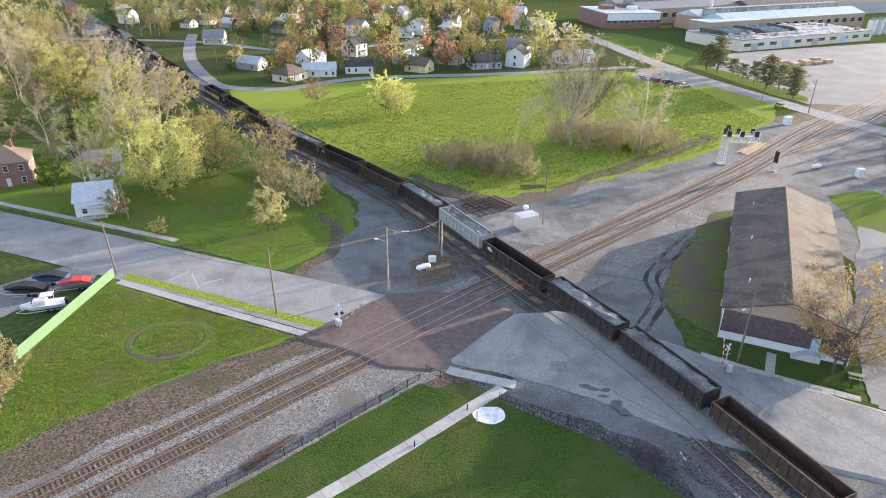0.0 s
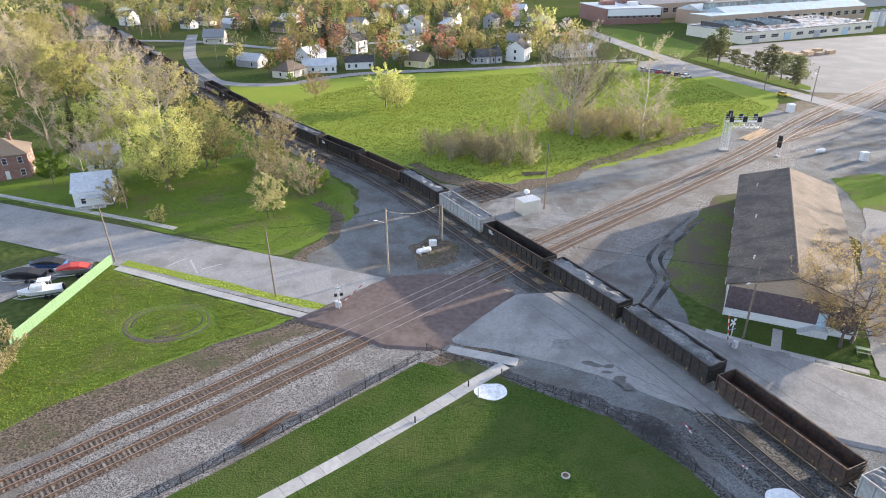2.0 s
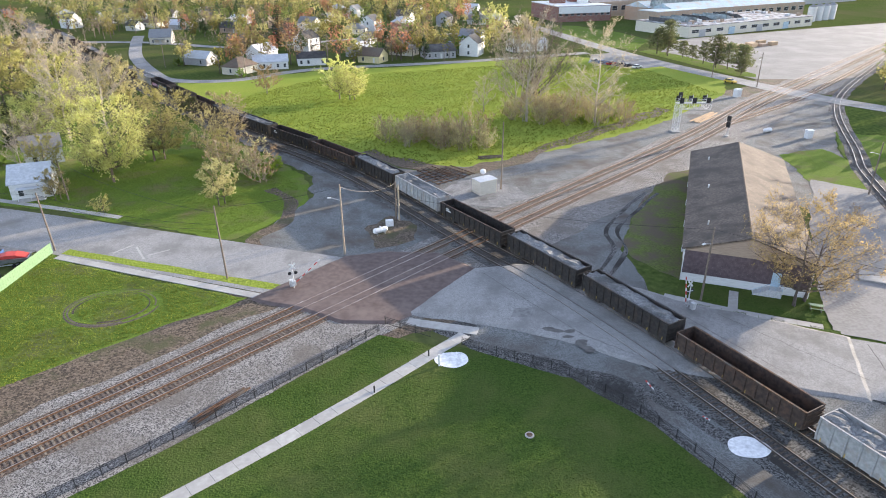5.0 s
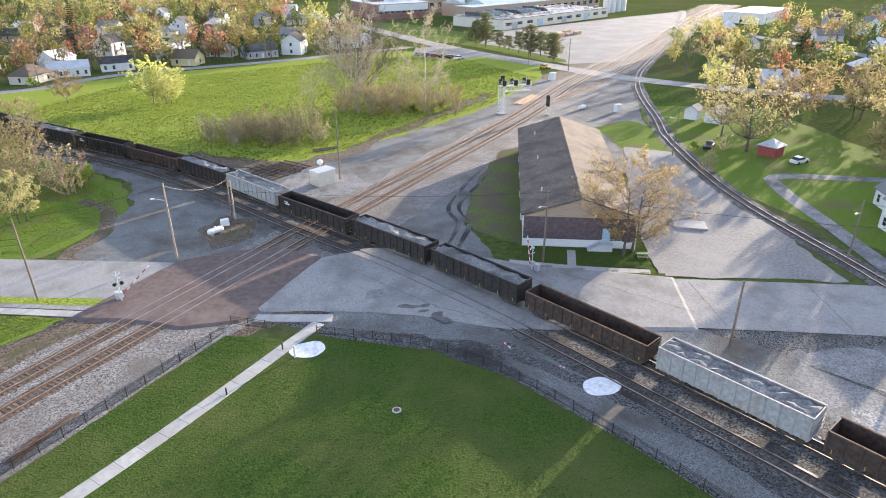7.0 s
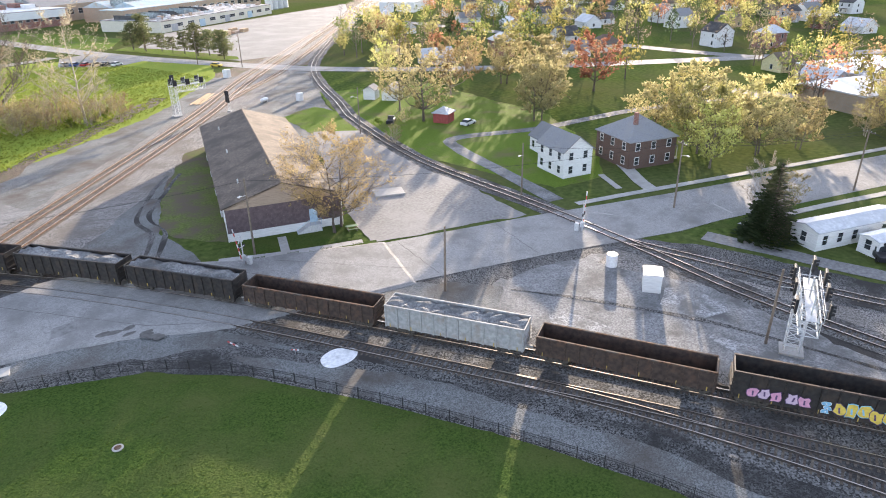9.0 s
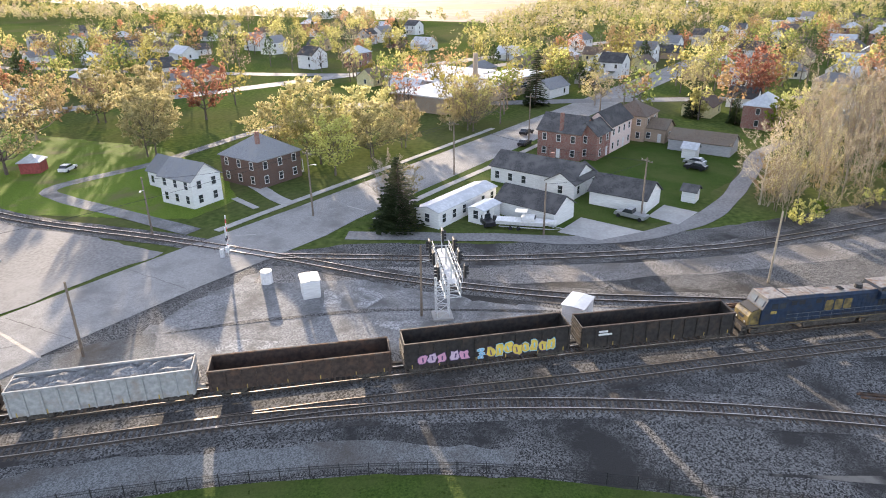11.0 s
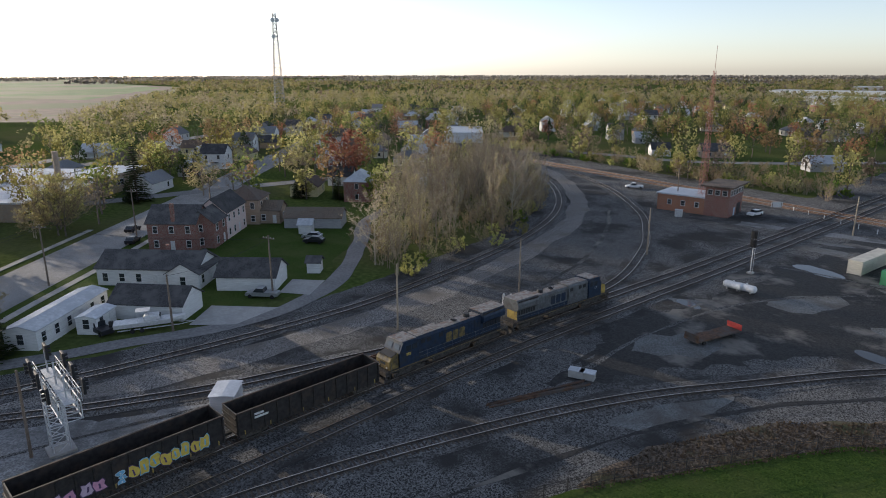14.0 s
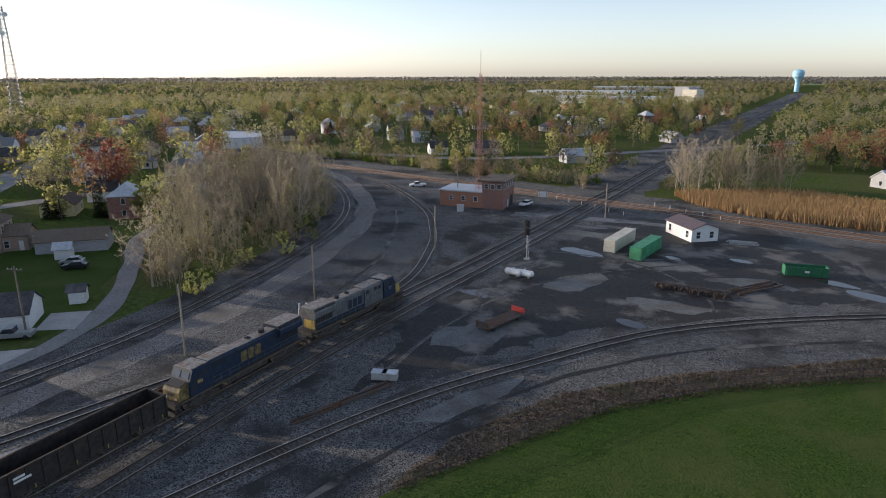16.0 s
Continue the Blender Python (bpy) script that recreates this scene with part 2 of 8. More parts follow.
M_BLUE = mat("blue_loco_paint", (0.009, 0.019, 0.04), (0.017, 0.033, 0.064), 2.0, 0.55, 0, 0.05, (0.035, 0.034, 0.033), 0.8, (0.5, 0.72), space="obj")
M_LGREY = mat("grey_loco_paint", (0.085, 0.088, 0.09), (0.14, 0.145, 0.148), 2.0, 0.5, 0, 0.05, (0.07, 0.065, 0.06), 0.7, (0.5, 0.75), space="obj")
M_ROOFLOCO = mat("sun_bleached_loco_roof", (0.15, 0.135, 0.12), (0.28, 0.26, 0.245), 2.5, 0.6, 0, 0.1, (0.16, 0.10, 0.065), 1.1, (0.5, 0.65), space="obj")
M_YELLOW = mat("yellow_paint", (0.3, 0.21, 0.05), (0.46, 0.33, 0.08), 2.0, 0.55, 0, 0.03, (0.14, 0.105, 0.06), 1.2, (0.5, 0.7), space="obj")
M_UNDER = mat("grimy_running_gear", (0.03, 0.027, 0.025), (0.10, 0.088, 0.078), 4.0, 0.75, 0.2, 0.2, space="obj")
M_GONBLK = mat("black_gondola_paint", (0.014, 0.013, 0.013), (0.04, 0.036, 0.034), 2.0, 0.6, 0, 0.1, (0.06, 0.042, 0.032), 0.7, (0.5, 0.7), space="obj")
M_GONBRN = mat("brown_gondola_paint", (0.028, 0.021, 0.018), (0.07, 0.049, 0.04), 2.0, 0.7, 0, 0.1, (0.095, 0.055, 0.038), 0.7, (0.5, 0.7), space="obj")
M_GONGRY = mat("pale_grey_hopper_paint", (0.23, 0.237, 0.237), (0.37, 0.37, 0.365), 2.0, 0.65, 0, 0.1, (0.24, 0.2, 0.17), 0.6, (0.5, 0.7), space="obj")
M_RUST = mat("rusty_steel", (0.06, 0.036, 0.025), (0.16, 0.09, 0.055), 3.0, 0.85, 0.2, 0.3, (0.1, 0.085, 0.075), 0.6, space="obj")
M_SCRAP = mat("scrap_metal", (0.08, 0.07, 0.06), (0.42, 0.36, 0.3), 3.0, 0.7, 0.3, 0.6, (0.2, 0.11, 0.06), 0.7, space="obj")
M_REDP = plain("red_paint", (0.45, 0.05, 0.04))
M_GREENP = mat("green_paint", (0.05, 0.24, 0.12), (0.09, 0.34, 0.18), 2.0, 0.55, 0, 0.05, (0.06, 0.2, 0.1), 0.5, space="obj")
M_PALEGREEN = plain("pale_green_fence", (0.12, 0.215, 0.11))
M_DKGREEN = plain("dark_green_paint", (0.03, 0.15, 0.07))
M_TANKW = plain("white_tank", (0.75, 0.75, 0.75), 0.4)
M_RUBBER = plain("tyre_rubber", (0.02, 0.02, 0.02), 0.85)
M_TOWERR = plain("tower_red", (0.33, 0.12, 0.095))
M_SKYBLUE = plain("sky_blue_tank", (0.35, 0.62, 0.8))
M_PINKG = plain("pink_spray_paint", (0.6, 0.3, 0.42))
M_YELG = plain("yellow_spray_paint", (0.65, 0.48, 0.08))
M_BLUG = plain("blue_spray_paint", (0.2, 0.45, 0.65))
M_BARK = mat("bark", (0.075, 0.06, 0.048), (0.17, 0.14, 0.115), 5.0, 0.95, 0, 0.4, space="obj", rnd=0.2)
M_TWIG = mat("pale_twigs", (0.22, 0.178, 0.135), (0.38, 0.315, 0.24), 5.0, 0.95, 0, 0.0, space="obj", rnd=0.2)


def leafmat(name, a, b):
    return mat(name, a, b, 1.3, 0.8, 0, 0.0, space="obj", rnd=0.28, leaf=0.65, spec=0.1)


L_YG = leafmat("young_yellow_green_leaves", (0.4, 0.4, 0.12), (0.58, 0.56, 0.23))
L_GR = leafmat("fresh_green_leaves", (0.1, 0.17, 0.025), (0.21, 0.29, 0.045))
L_OL = leafmat("olive_spring_buds", (0.34, 0.3, 0.14), (0.5, 0.45, 0.24))
L_DOL = leafmat("dull_olive_buds", (0.2, 0.175, 0.07), (0.31, 0.275, 0.115))
L_BRN = leafmat("brown_twig_haze", (0.19, 0.155, 0.112), (0.29, 0.24, 0.175))
L_MOSS = leafmat("dull_green_leaves", (0.085, 0.1, 0.03), (0.15, 0.165, 0.05))
L_YG2 = leafmat("mellow_yellow_green_leaves", (0.19, 0.185, 0.05), (0.3, 0.285, 0.085))
L_RUST = leafmat("rust_orange_leaves", (0.21, 0.14, 0.07), (0.31, 0.22, 0.115))
L_RED = leafmat("red_maple_flowers", (0.22, 0.095, 0.06), (0.35, 0.17, 0.11))
L_OR = leafmat("orange_brown_buds", (0.23, 0.17, 0.085), (0.36, 0.275, 0.145))
L_TAN = leafmat("tan_budding_leaves", (0.17, 0.148, 0.08), (0.26, 0.23, 0.13))
# greyer and paler than nearer woods: distance haze put into the leaf colour
L_HORIZON = leafmat("haze_paled_budding_woods", (0.27, 0.25, 0.215), (0.38, 0.35, 0.31))
L_CON = leafmat("dark_needles", (0.03, 0.048, 0.022), (0.07, 0.098, 0.042))
L_REED = mat("dry_reeds", (0.3, 0.19, 0.09), (0.46, 0.31, 0.16), 2.0, 0.9, 0, 0.0, leaf=0.3, spec=0.1)
L_WEED = mat("dry_weeds", (0.075, 0.057, 0.04), (0.14, 0.108, 0.078), 2.0, 0.9, 0, 0.0, leaf=0.2, spec=0.1)
L_WHITE = leafmat("white_blossom", (0.5, 0.47, 0.42), (0.68, 0.65, 0.6))


# ---- mesh helpers ----
def thing(name, x, y, rz=0.0, label="", category="", group="", kind="", z=0.0):
    ob = new(name)
    ob.empty_display_size = 0.3
    ob.matrix_basis = pose(x, y, z, 0, 0, rz)
    return tagged(ob, label, category, group, kind)


def part(name, bm, material, parent=None, label=""):
    me = bpy.data.meshes.new(name)
    bm.to_mesh(me)
    bm.free()
    me.materials.append(material)
    ob = new(name, me)
    if parent is not None:
        ob.parent = parent
    if label:
        ob["label"] = label
    return ob


def piece(name, me, parent, m):
    ob = new(name, me)
    ob.parent = parent
    ob.matrix_basis = m
    return ob


def box(bm, x0, x1, y0, y1, z0, z1, m=None, bevel=0.0):
    b2 = bmesh.new() if bevel else bm
    r = bmesh.ops.create_cube(b2, size=1.0)
    vs = r["verts"]
    bmesh.ops.scale(b2, vec=(x1 - x0, y1 - y0, z1 - z0), verts=vs)
    bmesh.ops.translate(b2, vec=((x0 + x1) / 2, (y0 + y1) / 2, (z0 + z1) / 2), verts=vs)
    if bevel:
        bmesh.ops.bevel(b2, geom=b2.edges[:], offset=bevel, segments=1, affect="EDGES")
        vs = b2.verts[:]
    if m is not None:
        bmesh.ops.transform(b2, matrix=m, verts=vs)
    if bevel:
        me = bpy.data.meshes.new("t")
        b2.to_mesh(me)
        b2.free()
        bm.from_mesh(me)
        bpy.data.meshes.remove(me)


def bbox(*a, m=None, bevel=0.0):
    bm = bmesh.new()
    box(bm, *a, m=m, bevel=bevel)
    return bm


def tube(bm, p0, p1, r0, r1=None, n=6):
    p0, p1 = Vector(p0), Vector(p1)
    d = p1 - p0
    if d.length < 1e-6:
        return
    m = Matrix.Translation((p0 + p1) / 2) @ d.to_track_quat("Z", "Y").to_matrix().to_4x4()
    bmesh.ops.create_cone(bm, cap_ends=True, segments=n, radius1=r0, radius2=r0 if r1 is None else r1, depth=d.length, matrix=m)


def extrude(bm, pts, axis, a, b):
    """A solid from a 2D outline: axis 'x' takes (y, z), 'y' takes (x, z), 'z' takes (x, y)."""
    def at(p, v):
        return {"x": (v, p[0], p[1]), "y": (p[0], v, p[1]), "z": (p[0], p[1], v)}[axis]
    va = [bm.verts.new(at(p, a)) for p in pts]
    vb = [bm.verts.new(at(p, b)) for p in pts]
    n = len(pts)
    fs = [bm.faces.new(va), bm.faces.new(vb[::-1])]
    for i in range(n):
        fs.append(bm.faces.new((va[i], vb[i], vb[(i + 1) % n], va[(i + 1) % n])))
    bmesh.ops.recalc_face_normals(bm, faces=fs)


def raw(name, verts, faces, material, parent=None):
    me = bpy.data.meshes.new(name)
    me.from_pydata(verts, [], faces)
    me.materials.append(material)
    ob = new(name, me)
    if parent is not None:
        ob.parent = parent
    return ob


def spline(pts, step=2.0):
    """Catmull-Rom through pts, sampled evenly."""
    P = np.array(pts, float)
    P = np.vstack([2 * P[0] - P[1], P, 2 * P[-1] - P[-2]])
    out = []
    for i in range(1, len(P) - 2):
        a, b, c, d = P[i - 1:i + 3]
        n = max(2, int(np.linalg.norm(c - b) / 1.0))
        t = np.linspace(0, 1, n, endpoint=False)[:, None]
        out.append(0.5 * (2 * b + (c - a) * t + (2 * a - 5 * b + 4 * c - d) * t**2 + (3 * b - a - 3 * c + d) * t**3))
    Q = np.vstack(out + [P[-2:-1]])
    s = np.r_[0, np.cumsum(np.linalg.norm(np.diff(Q, axis=0), axis=1))]
    u = np.arange(0, s[-1], step)
    return np.stack([np.interp(u, s, Q[:, 0]), np.interp(u, s, Q[:, 1])], 1)


def normals(L):
    d = np.gradient(L, axis=0)
    d /= np.linalg.norm(d, axis=1)[:, None]
    return np.stack([-d[:, 1], d[:, 0]], 1)


def offset(pts, o, step=4.0):
    L = spline(pts, step)
    return L + normals(L) * o


def patch(name, pts, z, material, label, ragged=0.0, thick=0.0, cat="ground", seed=1):
    """A flat area of ground with an uneven rim."""
    rng = random.Random(seed)
    out = []
    for i, p in enumerate(pts):
        q = pts[(i + 1) % len(pts)]
        n = max(1, int(math.dist(p, q) / 1.5)) if ragged else 1
        for k in range(n):
            f = k / n
            x, y = p[0] + (q[0] - p[0]) * f, p[1] + (q[1] - p[1]) * f
            if ragged:
                w = noise.noise_vector((x * 0.35, y * 0.35, seed)) * ragged + noise.noise_vector((x * 0.08, y * 0.08, seed)) * ragged
                x, y = x + w.x, y + w.y
            out.append((x, y))
    bm = bmesh.new()
    if thick:
        extrude(bm, out, "z", z - thick, z)
        bm.verts.ensure_lookup_table()
        n = len(out)
        area = sum(out[i - 1][0] * out[i][1] - out[i][0] * out[i - 1][1] for i in range(n))
        for i in range(n):          # the sides slope down to the ground
            e = Vector(out[(i + 1) % n]) - Vector(out[i - 1])
            e = Vector((e.y, -e.x)).normalized() * (0.7 if area > 0 else -0.7)
            bm.verts[i].co.x += e.x
            bm.verts[i].co.y += e.y
    else:
        f = bm.faces.new([bm.verts.new((x, y, z)) for x, y in out])
        if f.calc_center_median().z == z and f.normal.z < 0:
            f.normal_flip()
    bmesh.ops.triangulate(bm, faces=bm.faces[:])
    bmesh.ops.recalc_face_normals(bm, faces=bm.faces[:])
    ob = part(name, bm, material)
    if not thick and ob.data.polygons[0].normal.z < 0:
        ob.data.flip_normals()
    return tagged(ob, label, cat, kind="structure")


def ribbon(name, L, a, b, z, material, label, cat="ground", wob=0.0, seed=3):
    """A strip along a line, from offset a to offset b."""
    N = normals(L)
    wa = np.array([noise.noise((x * 0.12, y * 0.12, seed)) for x, y in L]) * wob
    wb = np.array([noise.noise((x * 0.12, y * 0.12, seed + 5)) for x, y in L]) * wob
    A, B = L + N * (a + wa)[:, None], L + N * (b + wb)[:, None]
    v = [(x, y, z) for x, y in A] + [(x, y, z) for x, y in B]
    n = len(L)
    f = [(i, n + i, n + i + 1, i + 1)[::-1] for i in range(n - 1)]
    ob = raw(name, v, f, material)
    if ob.data.polygons[0].normal.z < 0:
        ob.data.flip_normals()
    return tagged(ob, label, cat, kind="structure")


# ---- ground ----
bm = bmesh.new()
bmesh.ops.create_circle(bm, cap_ends=True, segments=96, radius=4700)
tagged(part("ground", bm, M_TOWN), "spring lawn and open land with bare soil spots", "ground", kind="structure")

T_A = [(-100, 0.5), (-45.4, 51.4), (12.0, 105.3), (38.8, 129.8), (78.1, 166.1), (115.0, 204.4), (171.7, 257.3), (212.1, 294.3), (266.7, 344.3), (392.1, 459.1)]
T_A3 = [(91.1, 174.0), (111.0, 189.1), (131.3, 205.1), (155.3, 227.6), (186.4, 257.2), (238.7, 306.9), (379.6, 433.1)]
T_B = [(-330, 600), (-240, 466), (-167.7, 359.4), (-121.7, 291.1), (-85, 239), (-46.3, 187), (-10.4, 143.8), (13.2, 105), (24.6, 86.5), (35.2, 66), (45.5, 43.5), (52, 28), (57.8, 13.3),
       (63.8, -1.5), (70.7, -20), (77.8, -39.5), (86.7, -69), (93.5, -92), (115.6, -161.6), (135.3, -222), (157.2, -289), (235, -542), (464, -1278)]
T_B2 = [(-334, 598), (-244, 464), (-171.3, 357), (-125.4, 288.6), (-88.6, 236.8), (-50, 184.5), (-14, 141.4), (9.6, 102.7), (20.8, 84.5), (31.2, 64.1), (40.6, 42.5), (47.3, 26), (52, 10), (55, -6), (56.4, -24), (56.1, -42),
        (53.4, -58), (46.3, -84), (28.1, -111.6), (2, -138), (-45, -168), (-130, -200)]
T_M = [(44.5, 33.5), (50.8, 18.5), (58.8, -3), (66, -21.5), (73.2, -41), (82.3, -70.2), (89.2, -93.2), (111.3, -163), (131, -223.5), (153, -290.5), (230.8, -543.5), (460, -1279.5)]
T_C = [(330, 425), (222, 290), (146, 206), (112, 146), (103, 128), (91, 93), (86.3, 60), (82.5, 39), (78.5, 20), (77.0, 0), (78.3, -16), (81, -38), (89, -66), (105, -87), (120, -100.5), (137.7, -112.7), (173.4, -128.2), (218, -137.4), (262, -135.5), (340, -124)]
T_C2 = [(82.8, 41), (84.2, 30), (87, 10), (94.2, -16.5), (103, -36), (124.5, -70), (150, -95.5), (184, -114.5), (225, -127), (270, -128)]
T_E = [(-200, -206), (-60, -183), (42, -168), (113, -158.3), (225, -142), (360, -121)]
T_A2 = [tuple(p) for p in offset(T_A, -4.25, 25)]
T_E2 = [tuple(p) for p in offset(T_E, 4.3, 25)]
LA = spline(T_A, 3)

M_LOT2 = mat("tar_stain", (0.09, 0.085, 0.08), (0.15, 0.143, 0.136), 2.0, 0.9, 0, 0.2)

# far fields
patch("field", [(560, 60), (1700, -60), (3600, 500), (3600, 1900), (1500, 1500), (700, 420)], 0.05, M_FIELD, "brown ploughed farm field on flat land", cat="field")
patch("field", [(1000, 95), (1700, 0), (3900, 400), (3800, 900), (1300, 330)], 0.10, M_CROP, "pale green crop field on flat land", cat="field")
patch("field", [(1500, -1500), (2900, -2600), (2500, -3500), (1300, -2300)], 0.05, M_FIELD, "brown ploughed farm field on flat land", cat="field")
patch("field", [(700, -2100), (1200, -2100), (900, -4200), (-300, -4200), (300, -2400)], 0.05, M_CROP, "pale green crop field on flat land", cat="field")
patch("field", [(1900, -700), (3800, -900), (3600, -1500), (2000, -1100)], 0.05, M_CROP, "pale green crop field on flat land", cat="field")

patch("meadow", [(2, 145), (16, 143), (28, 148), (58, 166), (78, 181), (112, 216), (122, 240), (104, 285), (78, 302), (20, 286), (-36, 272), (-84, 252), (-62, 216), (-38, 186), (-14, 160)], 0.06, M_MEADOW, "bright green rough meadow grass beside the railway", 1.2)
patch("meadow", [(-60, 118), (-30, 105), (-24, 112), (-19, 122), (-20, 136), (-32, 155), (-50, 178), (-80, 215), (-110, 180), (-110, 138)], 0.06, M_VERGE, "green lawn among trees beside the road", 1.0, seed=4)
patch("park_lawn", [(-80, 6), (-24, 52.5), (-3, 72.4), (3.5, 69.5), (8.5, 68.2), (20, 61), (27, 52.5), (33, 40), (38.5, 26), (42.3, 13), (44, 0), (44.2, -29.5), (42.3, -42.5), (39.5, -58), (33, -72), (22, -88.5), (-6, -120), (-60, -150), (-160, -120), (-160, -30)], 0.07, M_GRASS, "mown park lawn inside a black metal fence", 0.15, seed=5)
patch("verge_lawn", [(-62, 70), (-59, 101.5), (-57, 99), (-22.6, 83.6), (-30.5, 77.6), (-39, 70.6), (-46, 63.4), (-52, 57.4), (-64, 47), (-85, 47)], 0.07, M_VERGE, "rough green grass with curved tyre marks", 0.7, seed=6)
patch("verge_lawn", [(44, 84), (38.5, 92), (38, 97), (45.5, 112), (60, 134.5), (67, 138), (72, 130), (44.6, 86)], 0.065, M_SPARSE, "green grass strip along the brown shed", 1.0, seed=7)
patch("verge_lawn", [(92, 146), (106, 150), (107, 132), (95, 100), (89, 85), (84, 92), (88, 118)], 0.065, M_VERGE, "green grass strip beside curved tracks", 0.8, seed=8)
# verge grass again, its sunlight painted into the colour
patch("verge_lawn", [(92, 96), (100, 128), (118, 165), (150, 150), (140, 95), (118, 66), (106, 58), (95, 62)], 0.05, M_VERGE, "sun-toned green yard beside curved railway", 0.8, seed=9)
# same shade-darkened grass colour as the park lawn
patch("verge_lawn", [(96, 34), (104, 25), (101, 1), (107, -17), (118, -24), (132, -32), (170, -44), (190, -20), (160, 8), (118, 27)], 0.05, M_GRASS, "shade-toned green lawn behind white houses", 0.8, seed=10)

patch("verge_lawn", [(114.5, 312), (119, 296), (124, 275), (130, 248), (137, 243.5), (140, 250), (136, 272), (129, 300), (122, 318)], 0.088, M_VERGE, "sun-toned grass strip under street pines", 0.3, seed=73)
patch("verge_lawn", [(104, 330), (113, 316), (122, 330), (134, 352), (128, 385), (112, 420), (96, 425), (92, 400)], 0.07, M_VERGE, "green lawn before the factory", 0.5, seed=74)

# gravel and dirt
NA = normals(LA)
ribbon("gravel_bed", LA, 12, -17, 0.024, M_DIRT, "bare brown dirt along the railway", wob=5.0)
ribbon("gravel_bed", LA, 2.9, -14.5, 0.0465, M_GRAVEL, "grey crushed stone ballast beside twin tracks", wob=1.8)
patch("gravel_yard", [(-28, 99), (-23, 113), (-18, 125), (-19.5, 138), (-32, 157), (-52, 180), (-90, 235), (-80, 246), (-44, 194), (-6, 146), (6, 141), (24, 147), (56, 166), (80, 184), (110, 214), (125, 205), (88, 168), (40, 128), (12, 104), (12, 92), (-9, 96)], 0.035, M_STONE, "grey gravel at the railway crossing", 1.2, seed=11)
patch("gravel_yard", [(12, 104), (40, 124), (80, 158), (118, 196), (142, 206), (110, 150), (99, 122), (88, 92), (84, 78), (74, 140), (66, 140), (59, 135), (45, 112), (37.5, 96), (38, 80), (30, 84), (19, 90)], 0.035, M_STONE, "grey dirt and stone beside the railway", 0.8, seed=12)
patch("gravel_yard", [(9, 68.5), (4, 73), (9.5, 76), (31, 63), (52, 56), (72, 48.5), (84, 42), (90, 30), (92, 12), (100, -14), (110, -33), (130, -66), (156, -92), (190, -110), (230, -121), (300, -122), (330, -120), (330, -150), (200, -162), (130, -170), (60, -182), (0, -192), (-70, -196), (-140, -215), (-150, -185), (-60, -160), (-6, -126), (20, -92), (30, -75), (36.5, -62), (41, -48), (43.5, -30), (44, 0), (42, 14), (38, 27), (33, 40), (27, 52.5), (20, 61)], 0.03, M_YARD, "grey stone railway yard with dark stains", 0.6, seed=13)
patch("gravel_yard", [(60, 47), (75, 42), (80, 34), (76, 18), (74, 0), (76, -14), (72, -14), (66, 2), (60, 20), (54, 36), (52, 46)], 0.04, M_CHALK, "pale crushed limestone beside the tracks", 2.0, seed=14)
patch("gravel_yard", [(62, -38), (70, -52), (78, -72), (82, -92), (86, -104), (96, -138), (90, -148), (66, -150), (40, -140), (30, -124), (40, -106), (50, -92), (58, -66), (60, -48)], 0.045, M_BLACK, "black oily cinder ground in the railway yard", 2.5, seed=15)
ribbon("gravel_yard", spline([(113, -155), (135.3, -222), (157.2, -289), (235, -542), (464, -1278)], 6), -11, 15, 0.028, M_YARD, "grey stone bed of the main line", wob=4.0)
ribbon("gravel_yard", offset(T_C2, -5.5), -2.5, 2.5, 0.042, M_GRAVEL, "grey crushed stone between curved tracks", wob=1.5)
patch("gravel_yard", [(42, 33), (50, 10), (54.5, -20), (52.5, -50), (45, -80), (38, -92), (34, -84), (41, -62), (44.5, -40), (46, -10), (44, 10), (38, 30)], 0.042, M_YARD, "grey crushed stone beside a curved track", 1.2, seed=17)
patch("gravel_yard", [(28, 57), (36, 45), (40, 36), (43, 26), (46, 14), (47.5, 2), (45, 2), (42.6, 14), (39, 26), (34, 40), (28.5, 52)], 0.048, M_STONE, "grey stone strip beside the lawn fence", 0.8, seed=18)
patch("gravel_yard", [(9.4, 69), (20, 64.5), (30, 59), (37, 47), (44, 40), (52, 40), (60, 46), (53, 54.5), (42, 58.6), (31, 62.3), (20, 69.8), (10, 74.6)], 0.0495, M_STONE, "packed grey stone beside the level crossing", 1.0, seed=72)
patch("gravel_yard", [(14, 134), (9, 128), (12, 119), (20, 117), (27, 122), (24, 131)], 0.05, M_CHALK, "pale stone pad round a signal hut", 0.6, seed=19)
patch("gravel_yard", [(-4, 100), (2, 103), (4, 110), (-2, 114), (-7, 108)], 0.05, M_DIRT, "brown trampled dirt by gas tanks", 1.5, seed=20)
patch("white_lime_patch", [(6.3 + 2.3 * math.cos(a / 40 * math.tau), 66.0 + 1.7 * math.sin(a / 40 * math.tau)) for a in range(40)], 0.085, M_SNOW, "white stone chippings spread on the lawn", 0.55, seed=21)
patch("white_lime_patch", [(35.6 + 1.9 * math.cos(a / 40 * math.tau), 48.5 + 1.7 * math.sin(a / 40 * math.tau)) for a in range(40)], 0.115, M_SNOW, "white stone chippings spread beside the tracks", 0.7, seed=22)
ribbon("bare_dirt_band", spline([(-8, 158), (-2, 150), (5, 144.5), (14, 140.5), (24, 144.5), (41, 160), (64, 179), (84, 197)], 2), -2.6, 2.2, 0.068, M_DIRT, "churned brown dirt at the meadow edge", wob=3.0, seed=9)
